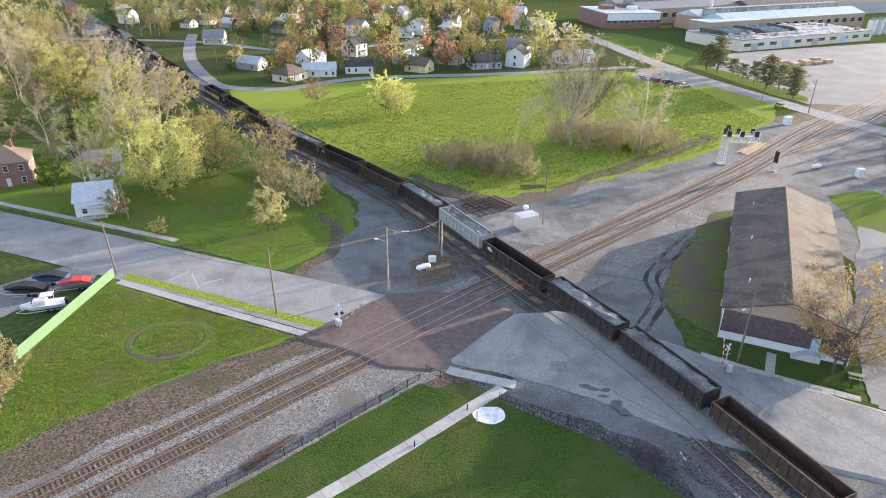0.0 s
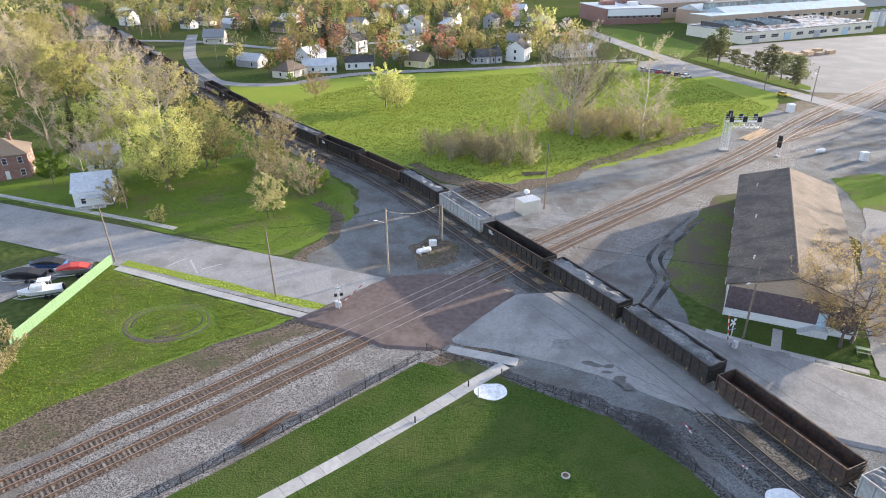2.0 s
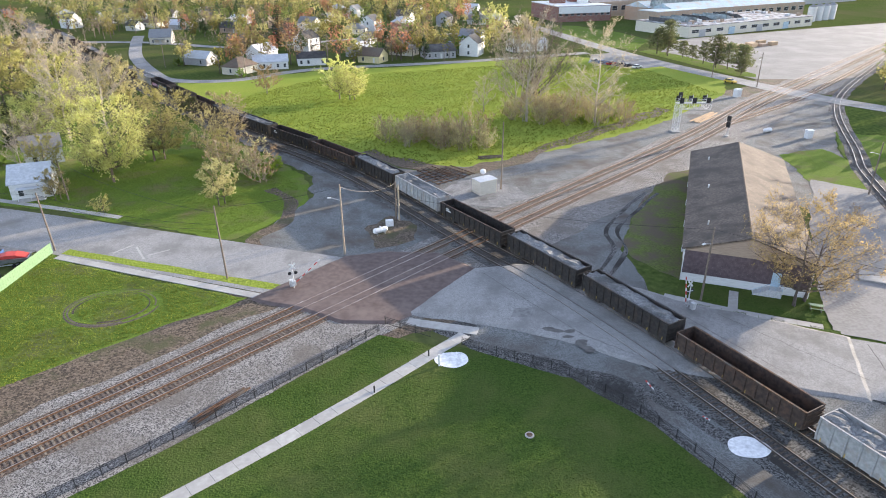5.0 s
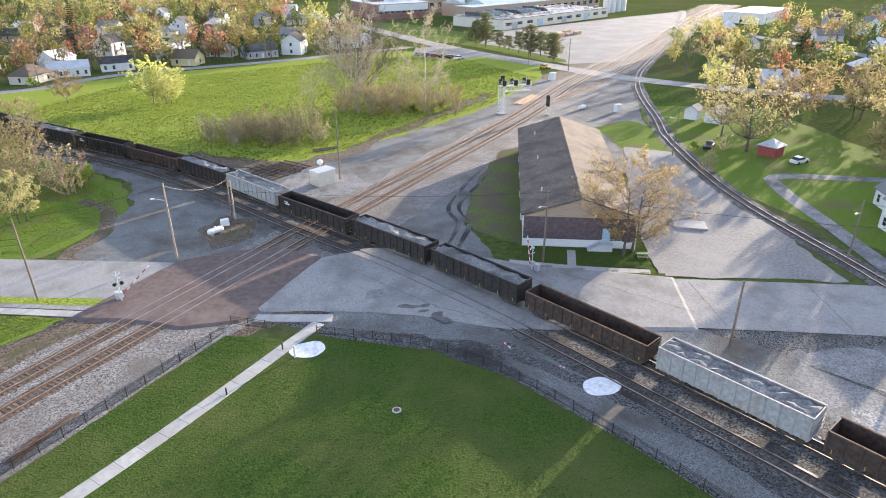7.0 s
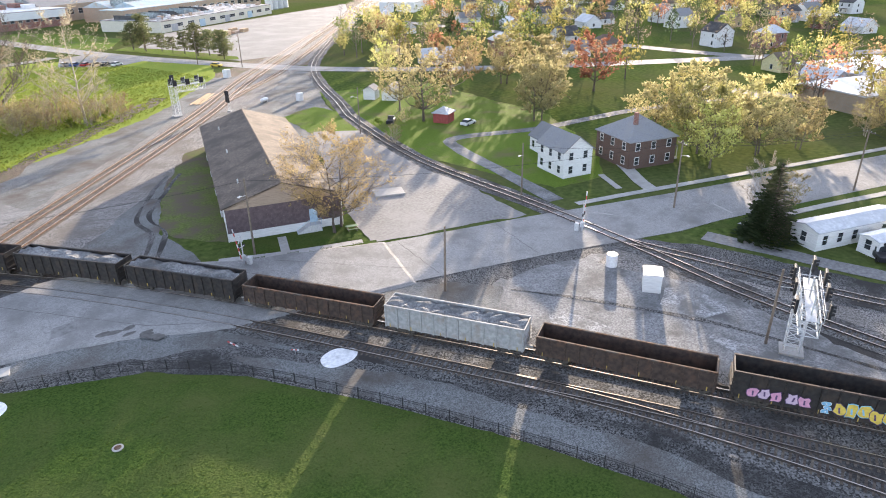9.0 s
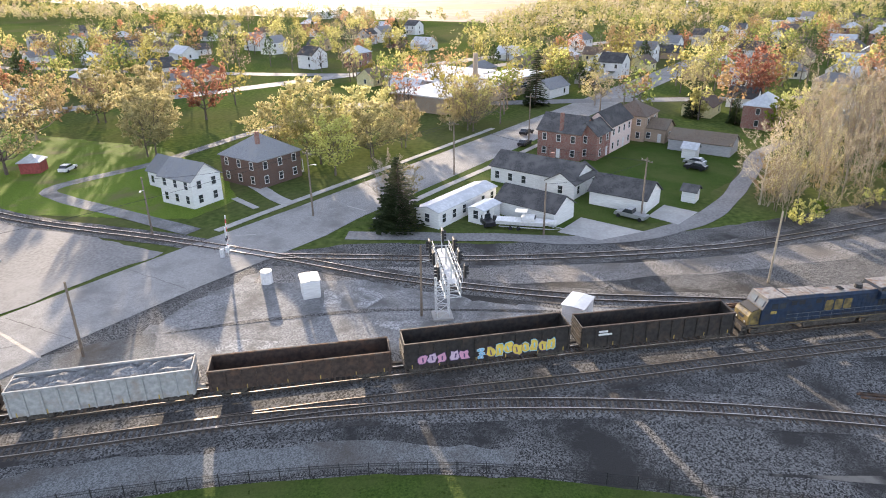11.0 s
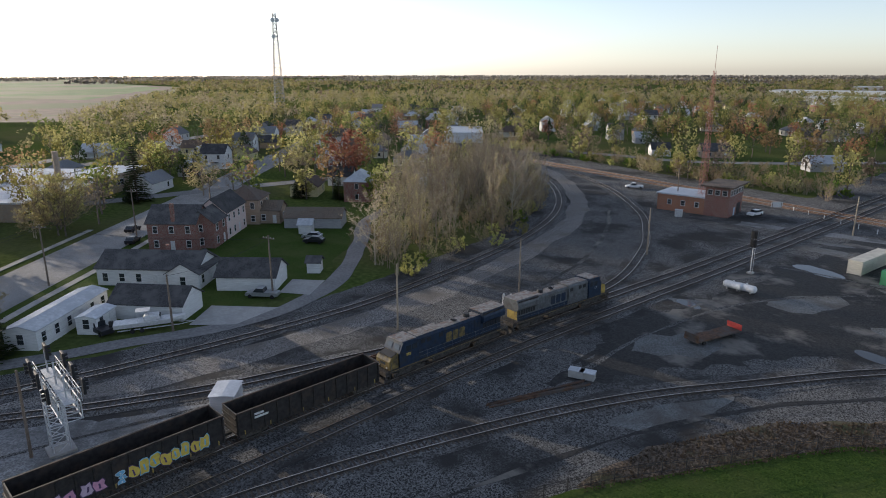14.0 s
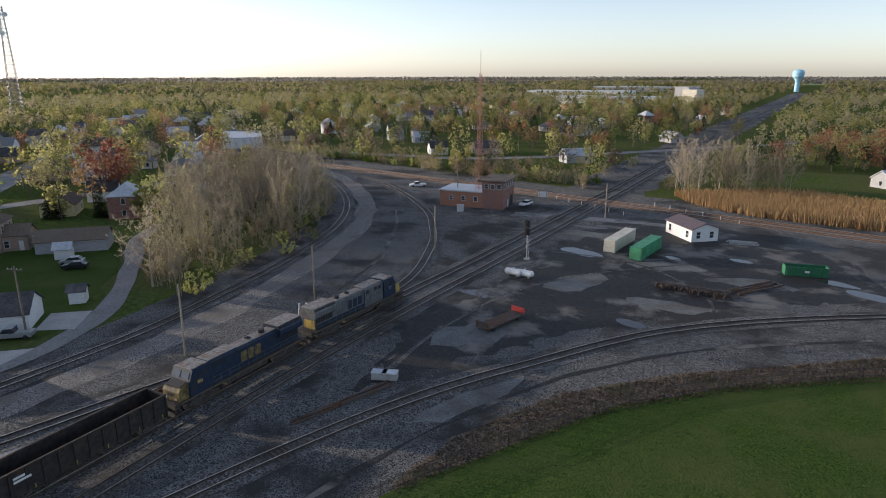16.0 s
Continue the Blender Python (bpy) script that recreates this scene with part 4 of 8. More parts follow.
def loco(s, flip, grey, label):
    p, h = on_track(s)
    r = thing("diesel_locomotive", p[0], p[1], h + (180 if flip else 0), label, "locomotive", "freight train", z=RAIL)
    hood = M_LGREY if grey else M_BLUE
    part("sill", bbox(-10.3, 10.3, -1.5, 1.5, 1.2, 1.5, bevel=0.03), M_UNDER, r)
    for s2 in (-1, 1):
        part("sill_stripe", bbox(-10.2, 10.2, s2 * 1.505 - 0.01, s2 * 1.505 + 0.01, 1.40, 1.46), M_YELLOWD, r, "dirty yellow sill stripe")
    b = bmesh.new()
    extrude(b, [(-1.35, 0.75), (-1.35, 1.2), (1.35, 1.2), (1.35, 0.75), (1.0, 0.42), (-1.0, 0.42)], "x", -3.3, 3.3)
    part("fuel_tank", b, M_UNDER, r)
    b = bmesh.new()
    extrude(b, [(-1.0, 1.5), (-1.0, 4.0), (-0.75, 4.25), (0.75, 4.25), (1.0, 4.0), (1.0, 1.5)], "x", -9.6, 1.2)
    part("engine_hood", b, hood, r)
    for s2 in (-1, 1):
        for k in range(13):
            a = -6.0 + k * 0.54
            part("hood_door", bbox(a, a + 0.47, s2 * 1.01 - 0.02, s2 * 1.01 + 0.02, 1.7, 3.7, bevel=0.01), hood, r)
        if grey:
            part("lower_stripe", bbox(-9.6, 5.5, s2 * 1.04 - 0.012, s2 * 1.04 + 0.012, 1.52, 2.1), M_BLUE, r, "blue lower stripe")
    part("hood_roof", bbox(-5.7, 1.2, -0.78, 0.78, 4.25, 4.3, bevel=0.02), M_ROOFLOCO, r, "sun-bleached pale roof panel")
    b = bmesh.new()
    extrude(b, [(-1.0, 3.0), (-1.52, 3.4), (-1.52, 4.0), (-1.2, 4.65), (1.2, 4.65), (1.52, 4.0), (1.52, 3.4), (1.0, 3.0)], "x", -10.0, -5.7)
    rad = part("radiator_housing", b, hood, r)
    part("radiator_roof", bbox(-10.05, -5.65, -1.22, 1.22, 4.652, 4.70), M_ROOFLOCO, rad, "rust-stained pale roof")
    for k in range(4):
        for s2 in (-1, 1):
            m = Matrix.Translation((-9.4 + k * 1.05, s2 * 1.375, 4.33)) @ Matrix.Rotation(s2 * -0.45, 4, "X")
            part("radiator_grille", bbox(-0.45, 0.45, -0.02, 0.02, -0.28, 0.28, m=m), M_UNDER, rad)
    for k in range(7):
        for s2 in (-1, 1):
            part("hood_louvre", bbox(-9.4 + k * 0.5, -9.05 + k * 0.5, s2 * 1.03 - 0.02, s2 * 1.03 + 0.02, 2.3, 3.0), M_BLACKM, r)
    b = bmesh.new()
    extrude(b, [(-1.25, 1.5), (-1.25, 4.2), (-1.0, 4.45), (1.0, 4.45), (1.25, 4.2), (1.25, 1.5)], "x", 1.2, 5.7)
    eq = part("equipment_cabinet", b, hood, r)
    for k in (0, 2, 3):
        for s2 in (-1, 1):
            part("blower_vent", bbox(1.5 + k * 1.0, 2.15 + k * 1.0, s2 * 1.26 - 0.02, s2 * 1.26 + 0.02, 3.5, 4.0), M_BLACKM, eq)
    b = bmesh.new()
    for k in range(4):
        box(b, 1.25 + k * 1.1, 2.25 + k * 1.1, -0.98, 0.98, 4.45, 4.52, bevel=0.03)
    part("cabinet_roof", b, M_ROOFLOCO, eq, "rust-stained pale roof hatches")
    b = bmesh.new()
    extrude(b, [(5.7, 1.5), (5.7, 4.35), (6.0, 4.55), (8.2, 4.55), (8.75, 3.35), (8.75, 1.5)], "y", -1.5, 1.5)
    cab = part("cab", b, M_BLUE, r)
    part("cab_roof", bbox(5.9, 8.25, -1.3, 1.3, 4.552, 4.62, bevel=0.03), M_ROOFLOCO, cab)
    for s2 in (-1, 1):
        for a in (6.0, 6.95):
            part("cab_window", bbox(a, a + 0.75, s2 * 1.505 - 0.012, s2 * 1.505 + 0.012, 3.35, 4.0), M_GLASS, cab)
        m = Matrix.Translation((8.5, s2 * 0.68, 3.92)) @ Matrix.Rotation(-0.43, 4, "Y")
        part("windscreen", bbox(-0.02, 0.02, -0.5, 0.5, -0.36, 0.36, m=m), M_GLASS, cab)
    b = bmesh.new()
    extrude(b, [(8.75, 1.5), (8.75, 3.3), (9.9, 2.9), (10.15, 2.55), (10.15, 1.5)], "y", -1.25, 1.25)
    nose = part("short_nose", b, M_YELLOW if grey else M_YELLOWD, r, "yellow nose with dark top")
    part("nose_top", bbox(8.8, 9.75, -1.1, 1.1, 3.02, 3.1, m=Matrix.Translation((0, 0, 0.1)) @ Matrix.Translation((9.3, 0, 3)) @ Matrix.Rotation(0.335, 4, "Y") @ Matrix.Translation((-9.3, 0, -3))), M_BLACKM, nose)
    part("painted_mark", bbox(10.152, 10.162, -0.5, 0.5, 2.0, 2.35), M_BLUE, nose)
    for s2 in (-1, 1):
        b = bmesh.new()
        tube(b, (10.15, s2 * 0.75, 1.75), (10.2, s2 * 0.75, 1.75), 0.14, n=10)
        part("headlight", b, M_TRIM, nose)
    part("rear_panel", bbox(-9.66, -9.602, -0.95, 0.95, 1.6, 4.2), M_YELLOW, r, "yellow rear end panel")
    for s2 in (-1, 1):
        letters(r, -2.6, 0.9, 2.3, 3.6, s2 * 1.04, M_BLUE if grey else M_YELLOWD, flip=s2 > 0)
        if grey:
            number(r, "17", 7.3, s2 * 1.512, 2.75, 0.55, M_TRIM, 90, 0 if s2 < 0 else 180)
        else:
            part("painted_mark", bbox(7.0, 7.7, s2 * 1.506 - 0.006, s2 * 1.506 + 0.006, 2.75, 3.1), M_YELLOW, r)
    b = bmesh.new()
    tube(b, (-3.9, 0, 4.25), (-3.9, 0, 4.75), 0.45, 0.4, 10)
    part("exhaust_stack", b, M_BLACKM, r)
    b = bmesh.new()
    for k in range(3):
        tube(b, (-1.9, -0.25 + k * 0.25, 4.42), (-1.3, -0.25 + k * 0.25, 4.46), 0.07, 0.11, 6)
    part("horn", b, M_BLACKM, r)
    for s2 in (-1, 1):
        b = bmesh.new()
        xs = [-9.9 + k * 1.42 for k in range(15)]
        for a in xs:
            if a < 5.6 or a > 8.9:
                tube(b, (a, s2 * 1.44, 1.5), (a, s2 * 1.44, 2.5), 0.025, n=4)
        tube(b, (-10.2, s2 * 1.44, 2.5), (5.6, s2 * 1.44, 2.5), 0.025, n=4)
        tube(b, (-10.2, s2 * 1.44, 2.0), (5.6, s2 * 1.44, 2.0), 0.02, n=4)
        part("handrail", b, M_LGREY, r)
        for e in (-1, 1):
            b = bmesh.new()
            for k in range(4):
                box(b, e * 10.55 - 0.35, e * 10.55 + 0.2, s2 * 1.15 - 0.3, s2 * 1.15 + 0.3, 0.35 + k * 0.28, 0.4 + k * 0.28)
            for o in (-0.32, 0.32):
                box(b, e * 10.55 - 0.37, e * 10.55 - 0.33, s2 * 1.15 + o - 0.02, s2 * 1.15 + o + 0.02, 0.3, 1.3)
            tube(b, (e * 10.75, s2 * 1.42, 0.5), (e * 10.75, s2 * 1.42, 2.4), 0.025, n=4)
            part("step_well", b, M_UNDER, r)
    for e in (-1, 1):
        b = bmesh.new()
        box(b, e * 10.5 - 0.35, e * 10.5 + 0.35, -1.4, 1.4, 0.9, 1.5)
        extrude(b, [(e * 10.6, 0.12), (e * 10.6, 0.8), (e * 10.9, 0.8), (e * 11.05, 0.12)], "y", -1.3, 1.3)
        box(b, e * 11.2 - 0.45, e * 11.2 + 0.3, -0.14, 0.14, 0.75, 1.05)
        for y in (-0.8, -0.3, 0.3, 0.8):
            tube(b, (e * 10.75, y, 1.5), (e * 10.75, y, 2.4), 0.022, n=4)
        part("pilot", b, M_UNDER, r)
    bogie(r, 6.9, 3, 1.95)
    bogie(r, -6.9, 3, 1.95)
    return r


def gondola(name, length, high, material, label, load=None, top=None, seed=0):
    """An open wagon with ribbed sides; built once and copied along the train."""
    r = thing(name, 0, 0, 0, label, "railway wagon", "freight train", z=RAIL)
    h = length / 2
    part("floor", bbox(-h, h, -1.45, 1.45, 1.05, 1.2), M_RUST, r)
    for s in (-1, 1):
        side = part("side", bbox(-h, h, s * 1.45 - 0.05, s * 1.45 + 0.05, 1.0, high), material, r)
        n = int(length / 1.35)
        rib = part("rib", bbox(-0.08, 0.08, min(s * 1.5, s * 1.62), max(s * 1.5, s * 1.62), 0.98, high - 0.08), material, side)
        rib.location.x = -h + 0.1
        for k in range(1, n + 1):
            piece("rib", rib.data, side, pose(-h + 0.1 + k * (length - 0.2) / n, 0, 0))
        part("top_chord", bbox(-h - 0.05, h + 0.05, s * 1.47 - 0.11, s * 1.47 + 0.11, high - 0.02, high + 0.13, bevel=0.02), top or material, side)
        b = bmesh.new()
        for k in (0.04, 0.2, 0.42, 0.6, 0.8, 0.96):
            a = -h + k * length
            box(b, a - 0.05, a + 0.05, s * 1.625 - 0.006, s * 1.625 + 0.006, 1.05, 1.5)
        tagged(part("reflector_tape", b, M_YELLOW, side), "yellow reflector strips", kind="stuff")
    for e in (-1, 1):
        end = part("end_wall", bbox(e * h - 0.06, e * h + 0.06, -1.45, 1.45, 1.0, high + 0.1), material, r)
        b = bmesh.new()
        for k in range(3):
            box(b, min(e * h, e * (h + 0.16)), max(e * h, e * (h + 0.16)), -1.4, 1.4, 1.3 + k * 0.75, 1.42 + k * 0.75)
        for k in range(5):
            box(b, min(e * h, e * (h + 0.2)), max(e * h, e * (h + 0.2)), 1.0, 1.45, 1.2 + k * 0.4, 1.24 + k * 0.4)
        box(b, min(e * h, e * (h + 0.75)), max(e * h, e * (h + 0.75)), -0.13, 0.13, 0.75, 1.02)
        part("end_ribs", b, material, end)
        bogie(r, e * (h - 1.9), 2, 1.75)
    if load:
        rng = random.Random(seed)
        nx, ny = int(length / 0.7), 5
        v = []
        for i in range(nx + 1):
            for j in range(ny + 1):
                zz = load[1] + (rng.random() - 0.5) * load[2] - (0.25 if j in (0, ny) else 0)
                v.append((-h + 0.1 + i * (length - 0.2) / nx, -1.38 + j * 2.76 / ny, zz))
        f = [(i * (ny + 1) + j, (i + 1) * (ny + 1) + j, (i + 1) * (ny + 1) + j + 1, i * (ny + 1) + j + 1) for i in range(nx) for j in range(ny)]
        tagged(raw("load", v, f, load[0], r), load[3])
    return r


S_NOSE = float(SB[np.argmin(np.abs(LB[:, 1] + 62.0) + 1e3 * (LB[:, 0] < 40))])
s = S_NOSE - 11.2
loco(s, False, True, "grey and blue diesel locomotive with yellow nose")
s -= 22.6
loco(s, True, False, "dark blue diesel locomotive with yellow end")
s -= 11.3
K = {
    "black": gondola("gondola_wagon", 17.4, 3.35, M_GONBLK, "empty black open railway gondola", None, M_GONBRN),
    "graf": gondola("gondola_wagon", 17.4, 3.75, M_GONBLK, "black gondola of scrap with spray-painted side", (M_SCRAP, 2.0, 0.9, "rusty scrap metal load"), M_GONBRN, 3),
    "brown": gondola("gondola_wagon", 17.4, 3.1, M_GONBRN, "empty brown open railway gondola", None, M_RUST),
    "white": gondola("hopper_wagon", 16.0, 3.6, M_GONGRY, "pale grey hopper wagon heaped with stone", (M_CHALK, 3.55, 0.5, "pale crushed stone load"), None, 5),
    "grey": gondola("hopper_wagon", 16.0, 3.5, M_GONBLK, "black hopper wagon heaped with pale stone", (M_CHALK, 3.5, 0.5, "pale crushed stone load"), None, 7),
}
M_LILAC = plain("pale_lilac_spray_paint", (0.55, 0.42, 0.52))
M_PURPLE = plain("dark_violet_spray_paint", (0.1, 0.06, 0.14))
gr = random.Random(21)


def spray(cx, cz, w, h, side, fill, rim, depth):
    """One jagged painted shape with a rim and a cut-out stroke."""
    pts = []
    for k in range(11):
        a = k / 11 * math.tau
        q = gr.uniform(0.62, 1.08)
        pts.append((max(-1, min(1, 1.25 * math.cos(a))) * q * w, max(-1, min(1, 1.25 * math.sin(a))) * q * h))
    for grow, m, o in ((1.14, rim, 0.0), (1.0, fill, 0.006)):
        b = bmesh.new()
        extrude(b, [((cx + x * grow) * -side, cz + z * grow) for x, z in pts], "y", side * (1.628 + depth + o), side * (1.632 + depth + o))
        part("spray_paint_shape", b, m, K["graf"])
    b = bmesh.new()
    lean = gr.uniform(-0.4, 0.4) * w
    extrude(b, [((cx + x) * -side, cz + z) for x, z in ((-0.12 * w, -0.55 * h), (0.18 * w, -0.5 * h), (0.2 * w + lean, 0.35 * h), (-0.1 * w + lean, 0.4 * h))], "y", side * (1.64 + depth), side * (1.644 + depth))
    part("spray_paint_stroke", b, rim, K["graf"])


for side in (-1, 1):
    for k in range(5):
        spray(-6.9 + k * 0.98 + (0.35 if k > 2 else 0), 1.95 + 0.12 * (k % 2), 0.52, 0.55, side, M_LILAC if k % 2 else M_PINKG, M_PURPLE, 0.02 * (k % 2))
    for k in range(3):
        spray(-0.9 + 0.12 * (k % 2), 1.45 + k * 0.42, 0.36, 0.2, side, M_BLUG, M_TRIM, 0.02 * (k % 2))
    for k in range(8):
        spray(0.2 + k * 0.92, 1.9 + 0.14 * (k % 3), 0.5, 0.68, side, M_YELG, M_BLUG if k % 3 else M_PURPLE, 0.02 * (k % 2))
for s2 in (-1, 1):
    for z, w in ((2.7, 1.0), (2.35, 1.5)):
        part("stencilled_mark", bbox(-6.9 if s2 < 0 else 6.9 - w, -6.9 + w if s2 < 0 else 6.9, s2 * 1.64 - 0.006, s2 * 1.64 + 0.006, z, z + 0.22), M_TRIM, K["black"], "white stencilled bars")
first = set()
for kname in ["black", "graf", "brown", "white", "brown", "grey", "grey", "black", "white", "grey", "brown", "black", "grey", "grey", "brown", "black", "graf", "white", "grey", "black", "brown", "grey", "grey", "black", "brown", "white", "grey", "black"]:
    g = K[kname]
    half = (17.4 if kname in ("black", "graf", "brown") else 16.0) / 2 + 0.7
    s -= half
    p, h = on_track(s)
    m = pose(p[0], p[1], RAIL, 0, 0, h)
    if kname in first:
        copy_thing(g, m)
    else:
        g.matrix_basis = m
        first.add(kname)
    s -= half


# ---- buildings ----
WIN = {}
FAR = False


def window_mesh(w, h):
    key = (round(w, 2), round(h, 2))
    if key not in WIN:
        f = bmesh.new()
        for q in ((-w / 2 - 0.09, w / 2 + 0.09, h / 2, h / 2 + 0.1), (-w / 2 - 0.12, w / 2 + 0.12, -h / 2 - 0.1, -h / 2), (-w / 2 - 0.09, -w / 2, -h / 2, h / 2), (w / 2, w / 2 + 0.09, -h / 2, h / 2), (-w / 2, w / 2, -0.025, 0.025)):
            box(f, q[0], q[1], -0.06, 0.03, q[2], q[3])
        fm = bpy.data.meshes.new("window_frame")
        f.to_mesh(fm)
        f.free()
        fm.materials.append(M_TRIM)
        g = bbox(-w / 2, w / 2, -0.025, 0.02, -h / 2, h / 2)
        gm = bpy.data.meshes.new("pane")
        g.to_mesh(gm)
        g.free()
        gm.materials.append(M_GLASS)
        WIN[key] = (fm, gm)
    return WIN[key]


def window(parent, x, y, z, rz, w=0.9, h=1.4):
    """A window whose face looks along -y before it is turned by rz."""
    fm, gm = window_mesh(w, h)
    if FAR:
        if "far" not in WIN:
            f = bbox(-w / 2 - 0.09, w / 2 + 0.09, -0.06, 0.03, -h / 2 - 0.1, h / 2 + 0.1)
            face = min(f.faces, key=lambda q: q.calc_center_median().y)
            bmesh.ops.inset_individual(f, faces=[face], thickness=0.1, depth=-0.035)
            face.material_index = 1
            me = bpy.data.meshes.new("window")
            f.to_mesh(me)
            f.free()
            me.materials.append(M_TRIM)
            me.materials.append(M_GLASS)
            WIN["far"] = me
        piece("window", WIN["far"], parent, pose(x, y, z, 0, 0, rz))
        return
    ob = piece("window", fm, parent, pose(x, y, z, 0, 0, rz))
    piece("pane", gm, ob, Matrix.Identity(4))


def house(x, y, rz, w, d, h, wall, roof, label, rise=0.55, hip=False, storeys=1, porch=None, chimney=None, win=True, door=M_TRIM, over=0.35, name="house", cat="house"):
    """A house with its ridge along its own x axis; the door side looks along -y."""
    r = thing(name, x, y, rz, label, cat)
    rh = d / 2 * rise
    b = bmesh.new()
    if hip:
        box(b, -w / 2, w / 2, -d / 2, d / 2, -0.1, h)
    else:
        extrude(b, [(-d / 2, -0.1), (d / 2, -0.1), (d / 2, h), (0, h + rh), (-d / 2, h)], "x", -w / 2, w / 2)
    part("wall", b, wall, r)
    b = bmesh.new()
    t, o = 0.14, over
    if hip:
        k = max(0.0, w / 2 - d / 2)
        e = [(-w / 2 - o, -d / 2 - o), (w / 2 + o, -d / 2 - o), (w / 2 + o, d / 2 + o), (-w / 2 - o, d / 2 + o)]
        v = [b.verts.new((px, py, h - o * rise + t)) for px, py in e] + [b.verts.new((-k, 0, h + rh + t)), b.verts.new((k + 0.01, 0, h + rh + t))]
        lo = [b.verts.new((px, py, h - o * rise)) for px, py in e]
        for q in ((0, 1, 5, 4), (2, 3, 4, 5)):
            b.faces.new([v[i] for i in q])
        b.faces.new((v[1], v[2], v[5]))
        b.faces.new((v[3], v[0], v[4]))
        for i in range(4):
            b.faces.new((lo[i], lo[(i + 1) % 4], v[(i + 1) % 4], v[i]))
        b.faces.new(lo[::-1])
    else:
        z0 = h - o * rise
        extrude(b, [(-d / 2 - o, z0), (0, h + rh), (d / 2 + o, z0), (d / 2 + o, z0 + t), (0, h + rh + t * 1.15), (-d / 2 - o, z0 + t)], "x", -w / 2 - o, w / 2 + o)
    part("roof", b, roof, r)
    if win:
        for st in range(storeys):
            z = 1.55 + st * (h / storeys)
            n = max(2, int(w / (5.6 if FAR else 2.8)))
            for i in range(n):
                xx = -w / 2 + w * (i + 0.5) / n
                if st or i != n // 2:
                    window(r, xx, -d / 2 - 0.01, z, 0)
                if not FAR or i == 0:
                    window(r, xx, d / 2 + 0.01, z, 180)
            m = max(1, int(d / (7.5 if FAR else 3.2)))
            for i in range(m):
                yy = -d / 2 + d * (i + 0.5) / m
                window(r, w / 2 + 0.01, yy, z, 90)
                window(r, -w / 2 - 0.01, yy, z, -90)
        n = max(2, int(w / (5.6 if FAR else 2.8)))
        xx = -w / 2 + w * (n // 2 + 0.5) / n
        part("door", bbox(xx - 0.45, xx + 0.45, -d / 2 - 0.05, -d / 2 + 0.03, 0.15, 2.2, bevel=0.015), door, r)
    if porch:
        pw, pd = porch
        p = part("porch_roof", bbox(-pw / 2, pw / 2, -d / 2 - pd, -d / 2, 2.55, 2.7, bevel=0.03), roof, r)
        part("porch_floor", bbox(-pw / 2, pw / 2, -d / 2 - pd, -d / 2, 0, 0.3), M_WALK, r)
        for sx in (-1, 0, 1):
            part("porch_post", bbox(sx * (pw / 2 - 0.12) - 0.06, sx * (pw / 2 - 0.12) + 0.06, -d / 2 - pd + 0.1, -d / 2 - pd + 0.22, 0.3, 2.55), M_TRIM, p)
    if chimney:
        cx, cy = chimney
        part("chimney", bbox(cx - 0.35, cx + 0.35, cy - 0.35, cy + 0.35, h * 0.8, h + rh + 1.0, bevel=0.02), M_BRICK, r)
    return r


# the brown depot shed: long gable, lower maroon lean-to on the street end
shed = thing("depot_shed", 43.0, 84.6, -24.05, "long brown-roofed shed with maroon front and white skirt", "building")
b = bmesh.new()
extrude(b, [(0, -0.1), (0, 5.4), (8.8, 8.2), (17.5, 5.4), (17.5, -0.1)], "y", 0.3, 53)
part("wall", b, M_TAN, shed)
for pts2, lab in (([(-0.5, 5.24), (8.8, 8.2), (8.8, 8.4), (-0.5, 5.44)], "worn brown felt roof slope"), ([(8.8, 8.2), (18.0, 5.24), (18.0, 5.44), (8.8, 8.4)], "sunlit worn brown felt roof slope")):
    b = bmesh.new()
    extrude(b, pts2, "y", -0.1, 53.4)
    part("roof", b, M_ROOFT, shed, lab)
b = bmesh.new()
extrude(b, [(8.6, 8.41), (8.8, 8.46), (9.0, 8.41), (8.8, 8.36)], "y", -0.1, 53.4)
part("ridge_cap", b, M_ROOFB, shed)
front = part("front_cladding", bbox(-0.05, 17.55, 0.1, 0.29, 1.35, 5.1), M_ROOFM, shed, "maroon ribbed metal cladding")
for k in range(30):
    part("seam", bbox(0.05 + k * 0.6, 0.12 + k * 0.6, 0.05, 0.1, 1.35, 5.1), M_ROOFM, front)
b = bmesh.new()
extrude(b, [(0.0, 5.1), (8.8, 8.05), (17.5, 5.1)], "y", 0.14, 0.29)
part("front_gable", b, M_TAN, shed, "weathered tan gable board")
part("white_skirt", bbox(-0.05, 17.55, 0.06, 0.29, 0, 1.35), M_WHITE, shed, "white painted base of the front wall")
for xx in (-0.12, 17.52):
    part("corner_trim", bbox(xx, xx + 0.12, 0.02, 0.3, 0, 5.3), M_TRIM, shed)
door = part("door", bbox(12.4, 13.6, 0.0, 0.09, 1.2, 3.4, bevel=0.02), M_DOOR, shed, "pale blue entrance door")
for k in range(6):
    part("step", bbox(12.2 - k * 0.35 - 0.35, 13.9 if k == 0 else 12.2 - k * 0.35, -1.4, 0.04, 0.0, 1.2 - k * 0.2), M_STEEL, shed)
b = bmesh.new()
for xa, xb, za, zb in ((10.1, 12.2, 1.0, 2.2), (12.2, 13.9, 2.2, 2.2)):
    tube(b, (xa, -1.35, za), (xb, -1.35, zb), 0.035, n=5)
for xa, za in ((10.1, 1.0), (11.1, 1.6), (12.2, 2.2), (13.0, 2.2), (13.9, 2.2)):
    tube(b, (xa, -1.35, 0), (xa, -1.35, za), 0.035, n=5)
